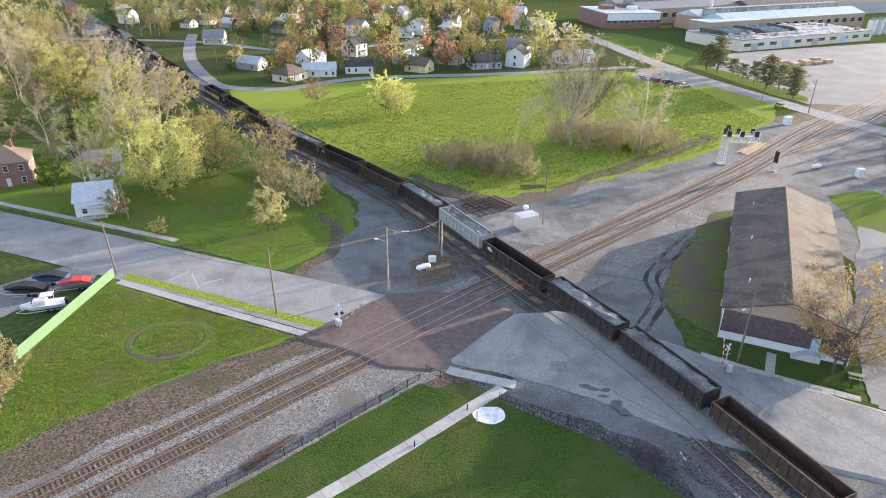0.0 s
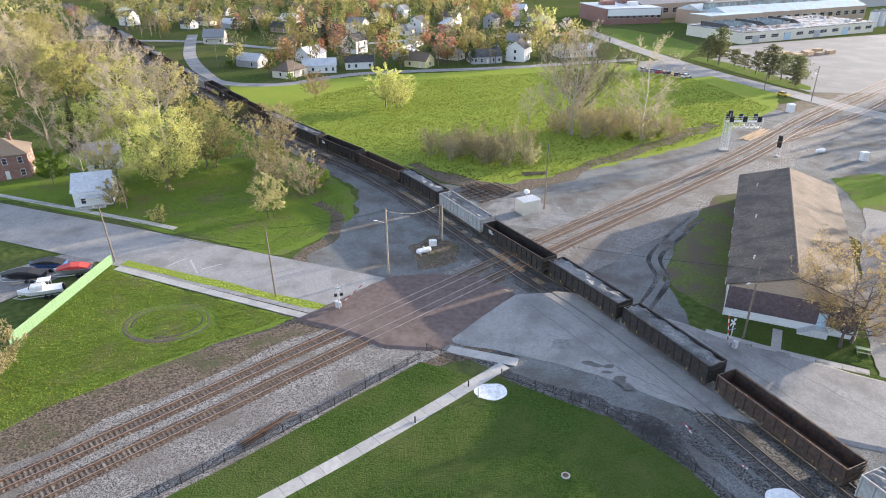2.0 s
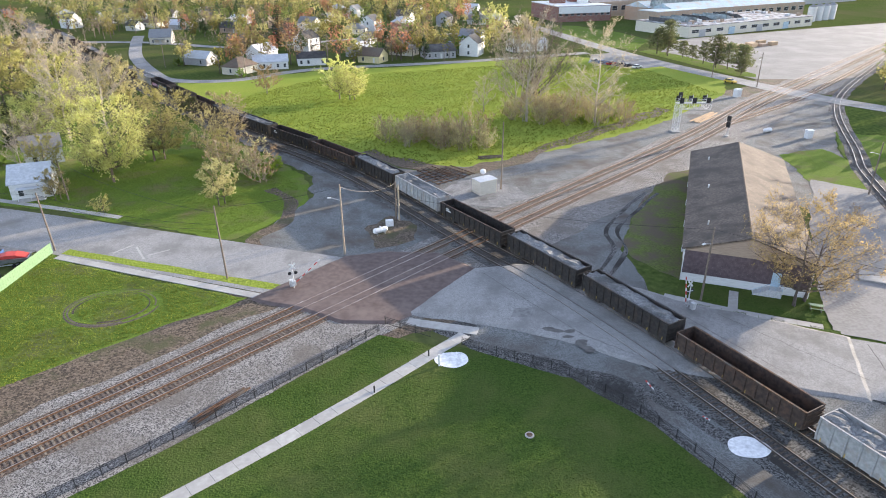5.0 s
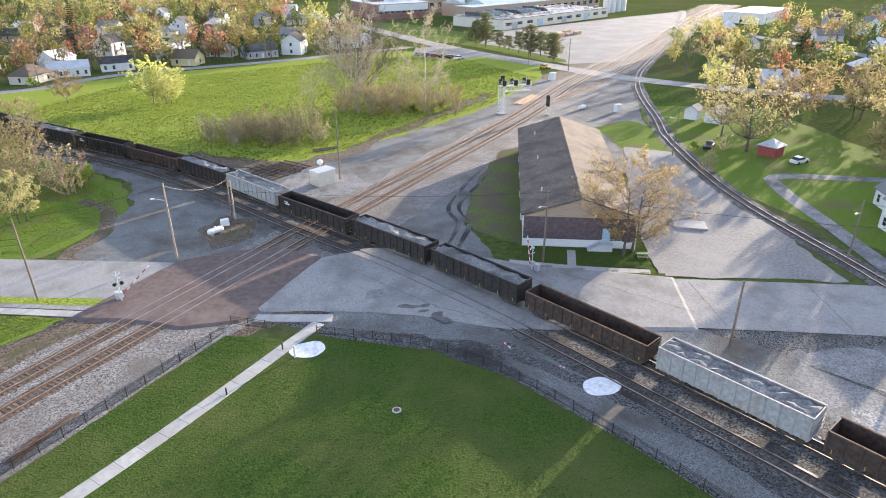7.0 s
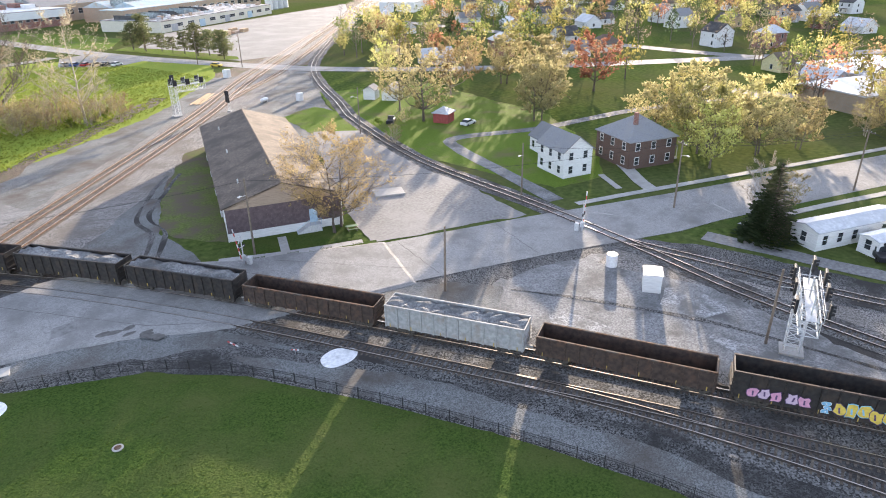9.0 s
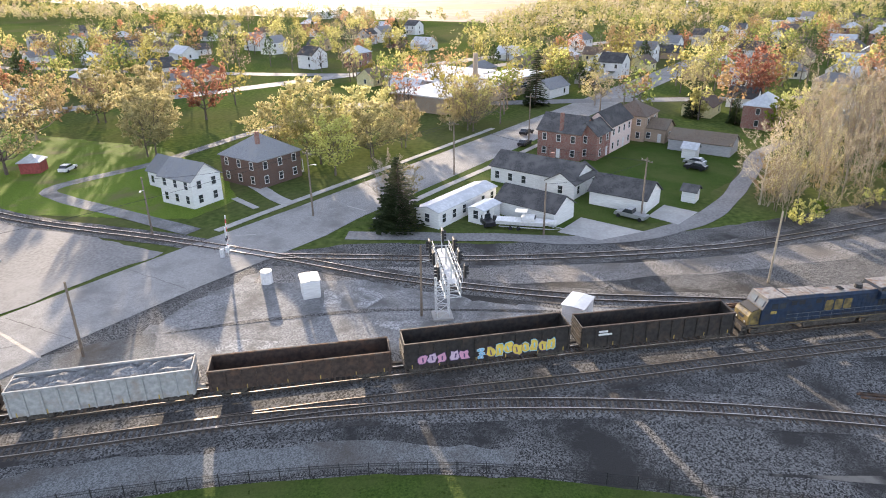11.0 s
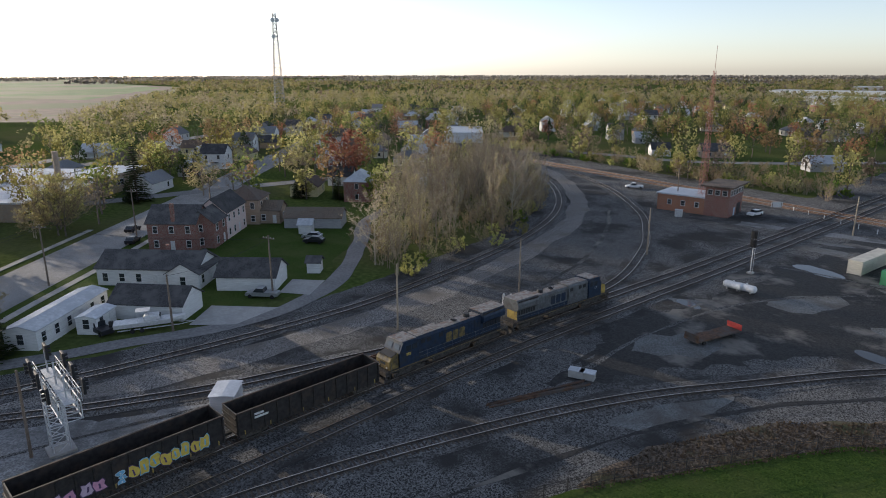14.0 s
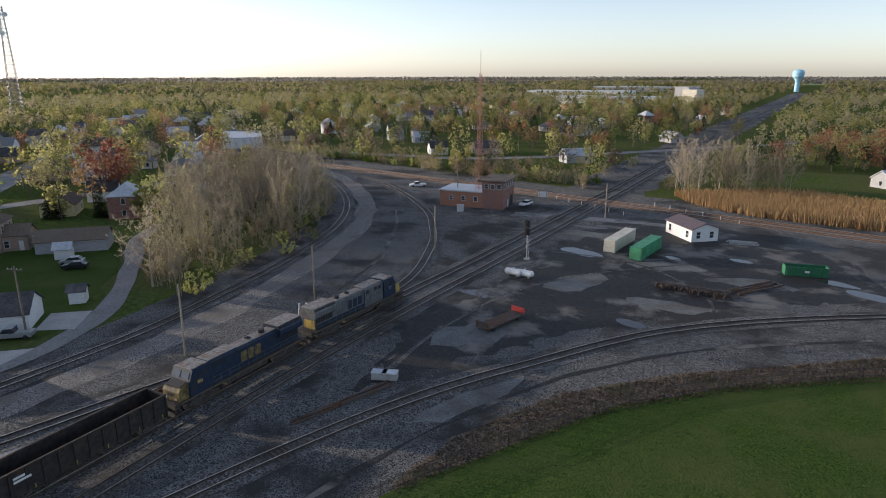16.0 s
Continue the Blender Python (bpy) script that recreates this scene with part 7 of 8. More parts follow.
def boat(x, y, rz, hull, label, cover=None, ln=7.0):
    r = thing("motor_boat", x, y, rz, label, "boat", "parked boats")
    b = bmesh.new()
    st = [(-0.5, 1.0, 0.95), (-0.1, 1.05, 0.95), (0.25, 0.9, 1.0), (0.42, 0.45, 1.1), (0.5, 0.04, 1.2)]
    rings = []
    for u, w, g in st:
        keel = 0.55 + (0.35 if u > 0.4 else 0.0)
        rings.append([b.verts.new((u * ln, -w * 1.15, g + 0.55)), b.verts.new((u * ln, -w * 0.8, keel + 0.25)), b.verts.new((u * ln, 0, keel)), b.verts.new((u * ln, w * 0.8, keel + 0.25)), b.verts.new((u * ln, w * 1.15, g + 0.55))])
    for a, c in zip(rings, rings[1:]):
        for k in range(4):
            b.faces.new((a[k], c[k], c[k + 1], a[k + 1]))
        b.faces.new((a[4], c[4], c[0], a[0]))
    b.faces.new(rings[0])
    bmesh.ops.recalc_face_normals(b, faces=b.faces[:])
    part("hull", b, hull, r)
    if cover:
        b = bmesh.new()
        extrude(b, [(-0.48 * ln, 1.5), (-0.2 * ln, 2.1), (0.05 * ln, 2.2), (0.42 * ln, 1.68)], "y", -0.95, 0.95)
        part("cover", b, cover, r)
    else:
        part("cabin", bbox(-0.8, 1.4, -0.8, 0.8, 1.45, 2.3, bevel=0.2), M_TRIM, r)
        part("windscreen", bbox(0.2, 1.5, -0.7, 0.7, 1.9, 2.2, bevel=0.08), M_GLASS, r)
        b = bmesh.new()
        for sx in (-1.6, -0.1):
            for s in (-0.75, 0.75):
                tube(b, (sx, s, 1.5), (sx, s, 3.0), 0.03, n=5)
        box(b, -1.8, 0.1, -0.85, 0.85, 3.0, 3.06)
        part("canopy", b, M_TRIM, r)
        part("outboard", bbox(-0.56 * ln, -0.5 * ln, -0.25, 0.25, 0.8, 1.9, bevel=0.06), M_BLACKM, r)
    b = bmesh.new()
    for s in (-0.8, 0.8):
        box(b, -0.45 * ln, 0.4 * ln, s - 0.06, s + 0.06, 0.42, 0.54)
    tube(b, (0.4 * ln, -0.8, 0.48), (0.62 * ln, 0, 0.45), 0.05, n=5)
    tube(b, (0.4 * ln, 0.8, 0.48), (0.62 * ln, 0, 0.45), 0.05, n=5)
    part("trailer_frame", b, M_STEEL, r)
    for a in (-0.25, -0.12):
        for s in (-1, 1):
            b = bmesh.new()
            tube(b, (a * ln, s * 0.95, 0.32), (a * ln, s * 1.12, 0.32), 0.32, n=12)
            part("wheel", b, M_RUBBER, r)


boat(-65.0, 90.2, 200, M_TANKW, "white motor boat on a trailer", None, 6.5)
boat(-71, 95.5, 185, C_K, "dark blue speedboat under a black cover", M_BLACKM, 7.0)
boat(-63.5, 97.5, 195, C_S, "silver boat under a red cover", M_REDP, 6.0)
boat(-69, 99.5, 185, C_B, "blue boat under a dark cover", M_BLACKM, 6.0)
boat(99.9, 5.4, -92, M_TANKW, "white cabin cruiser on a trailer", None, 9.6)


# ---- trees ----
def limb_mesh(segs, n=3, thin=0.045):
    """Tapered prisms for limbs: (p, q, r0, r1)."""
    v, f = [], []
    for p, q, r0, r1 in segs:
        d = q - p
        if d.length < 1e-4:
            continue
        u = d.orthogonal().normalized()
        w = d.cross(u).normalized()
        k = len(v)
        if r0 < thin:
            v += [p - u * r0 * 1.4, p + u * r0 * 1.4, q + u * r1, q - u * r1]
            f.append((k, k + 1, k + 2, k + 3))
            continue
        for c, r in ((p, r0), (q, r1)):
            for j in range(n):
                a = j / n * math.tau
                v.append(c + u * (r * math.cos(a)) + w * (r * math.sin(a)))
        for j in range(n):
            f.append((k + j, k + (j + 1) % n, k + n + (j + 1) % n, k + n + j))
    me = bpy.data.meshes.new("trunk")
    me.from_pydata(v, [], f)
    return me


def leaf_mesh(points, size, rng):
    v, f = [], []
    for p in points:
        s = size * rng.uniform(0.6, 1.3)
        a = Vector((rng.gauss(0, 1), rng.gauss(0, 1), rng.gauss(0, 1))).normalized()
        u = a.orthogonal().normalized() * s
        w = a.cross(u).normalized() * s * rng.uniform(0.5, 0.9)
        k = len(v)
        v += [p + u, p + w, p - u, p - w]
        f.append((k, k + 1, k + 2, k + 3))
    me = bpy.data.meshes.new("crown")
    me.from_pydata(v, [], f)
    return me


def tree_kind(seed, h, rad, base, limbs, branches, twigs, leaves, size, leaf, bark, up=0.35, stems=1, girth=0.02, reach=0.5, long=1.0, low=0.22):
    """A forking tree: trunk, limbs bent upwards, branches, fine twigs, and small leaves set along the twigs."""
    rng = random.Random(seed)
    segs, pts = [], []
    zc, rz = (h + base) / 2, (h - base) / 2

    def wild(z=0.0):
        return Vector((rng.gauss(0, 1), rng.gauss(0, 1), rng.gauss(z, 0.7))).normalized()

    for st in range(stems):
        a0 = st * 2.4 + rng.uniform(0, 1)
        off = Vector((math.cos(a0), math.sin(a0), 0)) * (rad * 0.16 * min(1, stems - 1))
        lean = Vector((math.cos(a0), math.sin(a0), 0)) * (rad * 0.3 if stems > 1 else rad * 0.06)
        r0 = girth * h / stems ** 0.4
        trunk = [off + lean * t * t + Vector((0, 0, h * 0.84 * t)) + wild() * 0.012 * h * min(1, 3 * t) for t in (0, 0.14, 0.3, 0.46, 0.64, 0.82, 1)]
        trunk[0] = off
        rt = [r0 * (1.25 if k == 0 else (1 - k / 6.6)) for k in range(7)]
        for k in range(6):
            segs.append((trunk[k], trunk[k + 1], rt[k], rt[k + 1]))
        n = max(3, limbs // stems)
        for c in range(n):
            f = (c + 0.5) / n
            az = c * 2.39996 + a0 + rng.uniform(-0.3, 0.3)
            zz = -0.75 + 1.7 * f
            rr = math.sqrt(max(0.02, 1 - min(0.98, zz * zz))) * rng.uniform(0.72, 1.05) * (1 + 0.22 * noise.noise((math.cos(az) * 2 + seed, math.sin(az) * 2, zz * 2)))
            tip = off * 0.5 + Vector((math.cos(az) * rad * rr, math.sin(az) * rad * rr, zc + rz * min(0.98, zz) * rng.uniform(0.88, 1.04)))
            t = min(5.6, max(6 * low, 6 * (tip.z / (h * 0.84)) - rr * 6 * reach * rad / h * 1.6))
            k = int(t)
            root = trunk[k].lerp(trunk[k + 1], t - k)
            rl = rt[k] * 0.52
            ln = (tip - root).length
            m1 = root.lerp(tip, 0.36) + Vector((0, 0, -ln * 0.07 * (1 - up))) + wild() * ln * 0.05
            m2 = root.lerp(tip, 0.7) + Vector((0, 0, ln * 0.04)) + wild() * ln * 0.05
            line = [root, m1, m2, tip]
            rr4 = [rl, rl * 0.66, rl * 0.4, rl * 0.12]
            for k in range(3):
                segs.append((line[k], line[k + 1], rr4[k], rr4[k + 1]))
            way = (tip - root).normalized()
            for b2 in range(branches):
                u = 0.3 + 0.7 * (b2 + rng.random()) / branches
                q = u * 3 - 1e-4
                k = int(q)
                p = line[k].lerp(line[k + 1], q - k)
                d = (way * 0.75 + wild(up) * 0.95 + Vector((0, 0, up * 0.7))).normalized()
                bl = ln * rng.uniform(0.22, 0.42) * (1.2 - 0.5 * u) * long
                e1 = p + d * bl * 0.5
                e2 = e1 + (d + wild(up) * 0.4).normalized() * bl * 0.5
                rb = rr4[k] * 0.42
                segs.append((p, e1, rb, rb * 0.6))
                segs.append((e1, e2, rb * 0.6, 0.012))
                for t2 in range(twigs):
                    g = rng.uniform(0.15, 1.0)
                    s0 = p.lerp(e1, g * 2) if g < 0.5 else e1.lerp(e2, g * 2 - 1)
                    tw = s0 + (d * 0.6 + wild(up) * 0.9).normalized() * bl * rng.uniform(0.25, 0.6)
                    segs.append((s0, tw, 0.017, 0.008))
                    for l2 in range(leaves):
                        pts.append(s0.lerp(tw, rng.uniform(0.15, 1.08)) + wild() * rng.uniform(0, 0.16))
    tm = limb_mesh(segs)
    tm.materials.append(bark)
    lm = leaf_mesh(pts, size, rng)
    lm.materials.append(leaf)
    return tm, lm


def pine_kind(seed, h, rad):
    """An old open pine: bare lower trunk and flat whorls of needle clumps."""
    rng = random.Random(seed)
    segs = [(Vector((0, 0, 0)), Vector((0.2, 0, h * 0.55)), 0.2, 0.15), (Vector((0.2, 0, h * 0.55)), Vector((0.1, 0.1, h)), 0.15, 0.04)]
    pts = []
    for k in range(34):
        z = h * (0.2 + 0.78 * k / 34)
        a = k * 2.4 + rng.uniform(-0.4, 0.4)
        r = rad * rng.uniform(0.45, 1.05) * (1.1 - 0.75 * max(0, z / h - 0.35) / 0.65)
        p, q = Vector((0.15, 0, z)), Vector((r * math.cos(a), r * math.sin(a), z + 0.12 * r))
        segs.append((p, q, 0.07, 0.02))
        for m in range(6):
            c = p.lerp(q, rng.uniform(0.4, 1.05)) + Vector((rng.gauss(0, 0.4), rng.gauss(0, 0.4), rng.uniform(0, 0.4)))
            for j in range(9):
                pts.append(c + Vector((rng.gauss(0, 0.3), rng.gauss(0, 0.3), rng.gauss(0, 0.16))))
    tm = limb_mesh(segs)
    tm.materials.append(M_BARK)
    lm = leaf_mesh(pts, 0.2, rng)
    lm.materials.append(L_PINE)
    return tm, lm


def spruce_kind(seed, h, rad):
    rng = random.Random(seed)
    segs = [(Vector((0, 0, 0)), Vector((0, 0, h)), 0.02 * h, 0.02)]
    v, f = [], []
    for k in range(26):
        z = h * (0.06 + 0.93 * k / 26)
        r = rad * (1 - z / h) ** 0.85 + 0.15
        n = max(5, int(9 * r / rad) + 4)
        for j in range(n):
            a = j / n * math.tau + k * 0.7 + rng.uniform(-0.2, 0.2)
            rr = r * rng.uniform(0.72, 1.1)
            p, q = Vector((0, 0, z)), Vector((rr * math.cos(a), rr * math.sin(a), z - 0.18 * rr))
            segs.append((p, q, 0.03, 0.01))
            for m in range(5):
                c = p.lerp(q, 0.25 + 0.18 * m)
                s = 0.32 + 0.12 * rr
                side = Vector((-math.sin(a), math.cos(a), rng.uniform(-0.4, 0.1))) * s * rng.uniform(0.6, 1.0)
                fw = (q - p).normalized() * s * 0.6
                b0 = len(v)
                v += [c + side, c + fw + Vector((0, 0, 0.1)), c - side, c - fw - Vector((0, 0, 0.15))]
                f.append((b0, b0 + 1, b0 + 2, b0 + 3))
    tm = limb_mesh(segs)
    tm.materials.append(M_BARK)
    lm = bpy.data.meshes.new("crown")
    lm.from_pydata(v, [], f)
    lm.materials.append(L_CON)
    return tm, lm


M_THICKET = mat("brown_thicket_bark", (0.15, 0.12, 0.088), (0.28, 0.225, 0.165), 5.0, 0.95, 0, 0.0, space="obj", rnd=0.25)
M_PALETWIG = mat("pale_birch_bark", (0.27, 0.235, 0.19), (0.42, 0.37, 0.305), 5.0, 0.9, 0, 0.0, space="obj", rnd=0.1)
L_AMB = leafmat("amber_spring_buds", (0.3, 0.235, 0.1), (0.46, 0.37, 0.18))
L_BUD = leafmat("tan_twig_buds", (0.29, 0.24, 0.165), (0.44, 0.37, 0.27))
L_PINE = leafmat("dull_pine_needles", (0.07, 0.085, 0.04), (0.15, 0.16, 0.075))
KIND = {
    "willow": [tree_kind(1, 20, 9.6, 1.0, 36, 12, 9, 8, 0.13, L_YG, M_BARK, 0.12, 2, long=1.15), tree_kind(2, 18, 8.6, 1.0, 34, 12, 9, 8, 0.13, L_YG, M_BARK, 0.15, 2, long=1.15)],
    "young": [tree_kind(3, 11, 4.6, 1.0, 26, 9, 8, 7, 0.1, L_YG, M_BARK, 0.4, 2), tree_kind(30, 10, 4.4, 0.8, 24, 9, 8, 7, 0.1, L_OL, M_BARK, 0.4, 2)],
    "yellow": [tree_kind(3, 14, 6.3, 1.8, 20, 8, 6, 5, 0.2, L_YG, M_BARK, 0.3), tree_kind(4, 15, 6.6, 2.0, 20, 8, 6, 5, 0.19, L_OL, M_BARK, 0.3), tree_kind(5, 12, 5.6, 1.5, 20, 8, 6, 5, 0.19, L_YG, M_BARK, 0.3, 2)],
    "green": [tree_kind(6, 11, 5.0, 1.2, 20, 8, 7, 7, 0.18, L_GR, M_BARK, 0.2), tree_kind(7, 9, 4.0, 1.0, 18, 7, 6, 7, 0.18, L_GR, M_BARK, 0.2)],
    "olive": [tree_kind(8, 16, 7.0, 2.2, 22, 8, 7, 4, 0.17, L_OL, M_BARK, 0.35), tree_kind(9, 14, 6.6, 1.8, 22, 8, 7, 4, 0.17, L_OL, M_TWIG, 0.35, 2)],
    "orange": [tree_kind(10, 14, 6.6, 1.8, 20, 8, 6, 4, 0.2, L_OR, M_BARK), tree_kind(11, 13, 6, 1.8, 20, 8, 6, 4, 0.2, L_OR, M_TWIG)],
    "leafy": [tree_kind(31, 15, 7.2, 1.5, 28, 10, 8, 6, 0.17, L_YG, M_BARK, 0.25, 2), tree_kind(33, 14, 6.8, 1.5, 26, 10, 8, 6, 0.16, L_OL, M_BARK, 0.3, 2)],
    "fir": [spruce_kind(32, 11.5, 4.6)],
    "red": [tree_kind(12, 14, 6.6, 2, 20, 8, 6, 5, 0.2, L_RED, M_BARK), tree_kind(13, 12, 5.5, 2.5, 18, 8, 6, 5, 0.2, L_RED, M_BARK)],
    "bare": [tree_kind(14, 17, 6.0, 3, 20, 9, 8, 2, 0.08, L_BUD, M_PALETWIG, 0.5, girth=0.014), tree_kind(15, 15, 5.4, 2, 20, 9, 8, 2, 0.075, L_BUD, M_TWIG, 0.5, 2, girth=0.015)],
    "slim": [tree_kind(16, 17, 2.7, 0.8, 18, 6, 8, 1, 0.07, L_BUD, M_THICKET, 1.3, 2, girth=0.008, reach=1.6), tree_kind(17, 15, 2.5, 0.6, 18, 6, 8, 2, 0.08, L_OL, M_THICKET, 1.3, 3, girth=0.008, reach=1.6), tree_kind(18, 18, 2.8, 1.0, 18, 6, 8, 1, 0.07, L_OL, M_TWIG, 1.3, 2, girth=0.008, reach=1.6)],
    "bush": [tree_kind(19, 4.5, 2.6, 0.2, 15, 5, 6, 2, 0.1, L_OL, M_TWIG, 0.6, 5, girth=0.012, reach=1.2, low=0.04), tree_kind(20, 5.5, 2.8, 0.2, 15, 5, 6, 2, 0.09, L_OR, M_TWIG, 0.7, 5, girth=0.012, reach=1.2, low=0.04)],
    "shrub": [tree_kind(21, 3.0, 1.9, 0.1, 12, 5, 5, 5, 0.13, L_GR, M_BARK, 0.4, 4, reach=1.0, low=0.04), tree_kind(22, 3.6, 2.0, 0.1, 12, 5, 5, 5, 0.12, L_YG, M_BARK, 0.4, 4, reach=1.0, low=0.04)],
    "pine": [pine_kind(23, 8.5, 4.3), pine_kind(29, 7.5, 4.0)],
    "spruce": [spruce_kind(24, 13, 3.6), spruce_kind(25, 16, 3.8)],
    "white": [tree_kind(26, 8, 3.6, 2, 16, 7, 6, 6, 0.14, L_WHITE, M_BARK)],
    "grand": [tree_kind(27, 27, 12.0, 7, 24, 12, 11, 1, 0.08, L_BUD, M_BARK, 0.6, girth=0.017, reach=0.8)],
    "amber": [tree_kind(28, 18, 9.0, 3.0, 36, 12, 9, 4, 0.095, L_AMB, M_BARK, 0.3, 2)],
}
TLABEL = {
    "leafy": ("full-crowned tree in yellow-green spring leaf", "tree"), "fir": ("broad dark green conifer beside the street", "tree"),
    "young": ("young tree in thin yellow-green leaf", "tree"),
    "willow": ("broad spreading tree with pale yellow-green leaves", "tree"), "yellow": ("tree in fresh yellow-green spring leaf", "tree"), "green": ("rounded tree in bright green leaf", "tree"),
    "olive": ("thinly budding tree with olive twigs", "tree"), "orange": ("tree with orange-brown spring buds", "tree"), "red": ("tree with red spring flowers", "tree"), "bare": ("bare tree with pale twigs", "tree"),
    "slim": ("slender bare tree of a dense thicket", "tree"), "bush": ("brown budding bush with thin twigs", "bush"), "shrub": ("small leafy green spring shrub", "shrub"), "pine": ("dark green pine on a grass verge", "tree"),
    "spruce": ("dark green conical spruce tree", "tree"), "white": ("tree covered in white blossom", "tree"), "grand": ("very tall bare tree beside scrub", "tree"), "amber": ("large tree with amber spring buds beside shed", "tree"),
}
trng = random.Random(77)
NTREES = 0
LOOSE = {}


def tree(kind, x, y, scale=1.0, label=None, keep=False):
    global NTREES
    if kind not in ("bush", "shrub"):
        NTREES += 1
        if NTREES > 290 and not keep:
            LOOSE.setdefault(kind, []).append((x, y))
            return
    tm, lm = KIND[kind][trng.randrange(len(KIND[kind]))]
    s = scale * trng.uniform(0.88, 1.12)
    r = thing("bush" if kind in ("bush", "shrub") else "tree", x, y, trng.uniform(0, 360), label or TLABEL[kind][0], TLABEL[kind][1], "trees" if kind not in ("bush", "shrub") else "bushes", z=-0.05)
    r.scale = (s * trng.uniform(0.9, 1.1), s * trng.uniform(0.9, 1.1), s)
    piece("trunk", tm, r, Matrix.Identity(4))
    piece("crown", lm, r, Matrix.Identity(4))


for kind, x, y, sc in (
    ("willow", -63, 140, 1.12), ("willow", -58, 154, 0.9), ("bare", -86, 146, 0.75), ("olive", -44, 163, 0.95), ("olive", -47, 156, 0.75), ("bare", -43, 168, 0.8), ("bush", -33, 139, 2.0), ("bush", -38, 137, 1.9), ("bush", -35, 145, 1.9), ("bush", -30, 136, 1.5), ("young", -41, 147, 0.9), ("young", -70, 146, 0.95), ("willow", -88, 178, 0.85), ("willow", -98, 172, 0.8), ("young", -70, 128, 0.7), ("young", -35.6, 122.6, 0.95), ("shrub", -29, 140, 1.5),
    ("green", -92, 143, 0.85), ("yellow", -78, 141, 0.7), ("bare", -83, 150, 0.8), ("young", -57.5, 67, 1.05), ("young", -61, 61, 1.0), ("shrub", -58, 120, 1.2), ("pine", -62, 196, 0.8), ("pine", -66, 202, 0.8), ("spruce", -100, 170, 0.9),
    ("yellow", -20, 219, 0.95), ("willow", -15.5, 217, 0.62), ("orange", -46, 230, 0.8), ("grand", 42, 197, 1.0), ("bare", 26, 197, 0.75), ("bare", 52, 186, 0.85), ("bare", 60, 180, 0.8), ("bare", 47, 182, 0.7), ("bare", 36, 184, 0.6),
    ("slim", 18, 158, 0.75), ("slim", 15, 156, 0.68), ("slim", 20, 157, 0.7), ("slim", 16.5, 155, 0.6), ("slim", 12, 158, 0.55), ("bush", 10, 158, 1.3), ("bush", 4, 164, 1.2), ("bush", -3, 167, 1.1), ("bush", 14, 162, 1.3), ("bush", 22, 158, 1.2), ("bush", 33, 186, 1.3), ("bush", 40, 181, 1.3), ("bush", 48, 178, 1.2), ("bush", 56, 177, 1.3), ("bush", 64, 180, 1.2), ("bush", 55, 184, 1.3), ("shrub", 58, 179, 1.0), ("shrub", 52, 179, 0.9), ("shrub", 62, 183, 0.9),
    ("amber", 57.0, 76.3, 1.02), ("amber", 168, 24.5, 0.75), ("pine", 120.5, 305, 1.5), ("pine", 125, 304, 1.6), ("pine", 122.5, 297, 1.4), ("pine", 127, 291, 1.0), ("pine", 128.5, 284, 0.75), ("pine", 130, 276, 1.0), ("pine", 133.5, 272, 1.35), ("pine", 134.5, 263, 1.3), ("pine", 131, 266, 1.2), ("pine", 136.5, 254, 1.35), ("pine", 133, 248, 0.8), ("pine", 137, 258, 1.1), ("fir", 97.2, 25.6, 1.0), ("bare", 105, 30, 0.55), ("olive", 110, 28, 0.5),
    ("olive", 114, 115, 1.15), ("leafy", 133, 94, 1.15), ("red", 172, 102, 1.35), ("leafy", 156, 110, 1.25), ("olive", 118, 128, 1.1), ("orange", 140, 130, 1.2), ("leafy", 146, 100, 1.1), ("leafy", 165, 130, 1.25), ("leafy", 139, 42, 1.0), ("leafy", 143, 58, 1.15), ("leafy", 131, 51, 0.95), ("leafy", 152, 48, 1.1), ("leafy", 138, 66, 0.95), ("leafy", 148, 38, 0.9), ("yellow", 124, 46, 1.0), ("leafy", 176.5, 26, 0.85), ("olive", 168, 30, 0.6), ("yellow", 184, 212, 1.0), ("yellow", 150, 170, 0.9), ("orange", 170, 150, 1.0),
    ("spruce", 205, 10, 1.2), ("spruce", 238, -8, 1.0), ("spruce", 192, -34, 0.75), ("spruce", 186, -44, 0.7), ("green", 175, -52, 0.75), ("yellow", 180, -56, 0.7), ("red", 213, -52, 1.15), ("red", 222, -60, 0.9), ("yellow", 225, -40, 0.8), ("yellow", 240, 4, 1.0), ("olive", 208, -8, 0.7), ("orange", 310, -20, 1.2), ("olive", 260, -50, 1.1),
    ("shrub", 108, -38, 1.1), ("shrub", 121, -62, 0.9), ("shrub", 128, -72, 0.9), ("bush", 96, 106, 0.8), ("bush", 110, 118, 0.8), ("shrub", 104, 121, 0.8), ("bush", 85, 106, 0.6), ("white", 60, 400, 1.2), ("white", 72, 405, 1.2), ("yellow", 55, 380, 1.2), ("green", 30, 312, 1.1), ("spruce", 0, 322, 0.9), ("spruce", 6, 318, 1.0), ("orange", 12, 320, 0.9), ("spruce", -60, 345, 1.5), ("shrub", -62, 262, 1.3), ("shrub", -95, 292, 1.2), ("orange", -70, 330, 0.9),
):
    tree(kind, x, y, sc)

BR = random.Random(3)
for k in range(26):
    a = BR.uniform(0, 1)
    tree(BR.choice(["bush", "shrub"]), 128 + 170 * a + BR.uniform(-4, 4), -172 + 22 * a + BR.uniform(-6, 4), BR.uniform(0.8, 1.3))


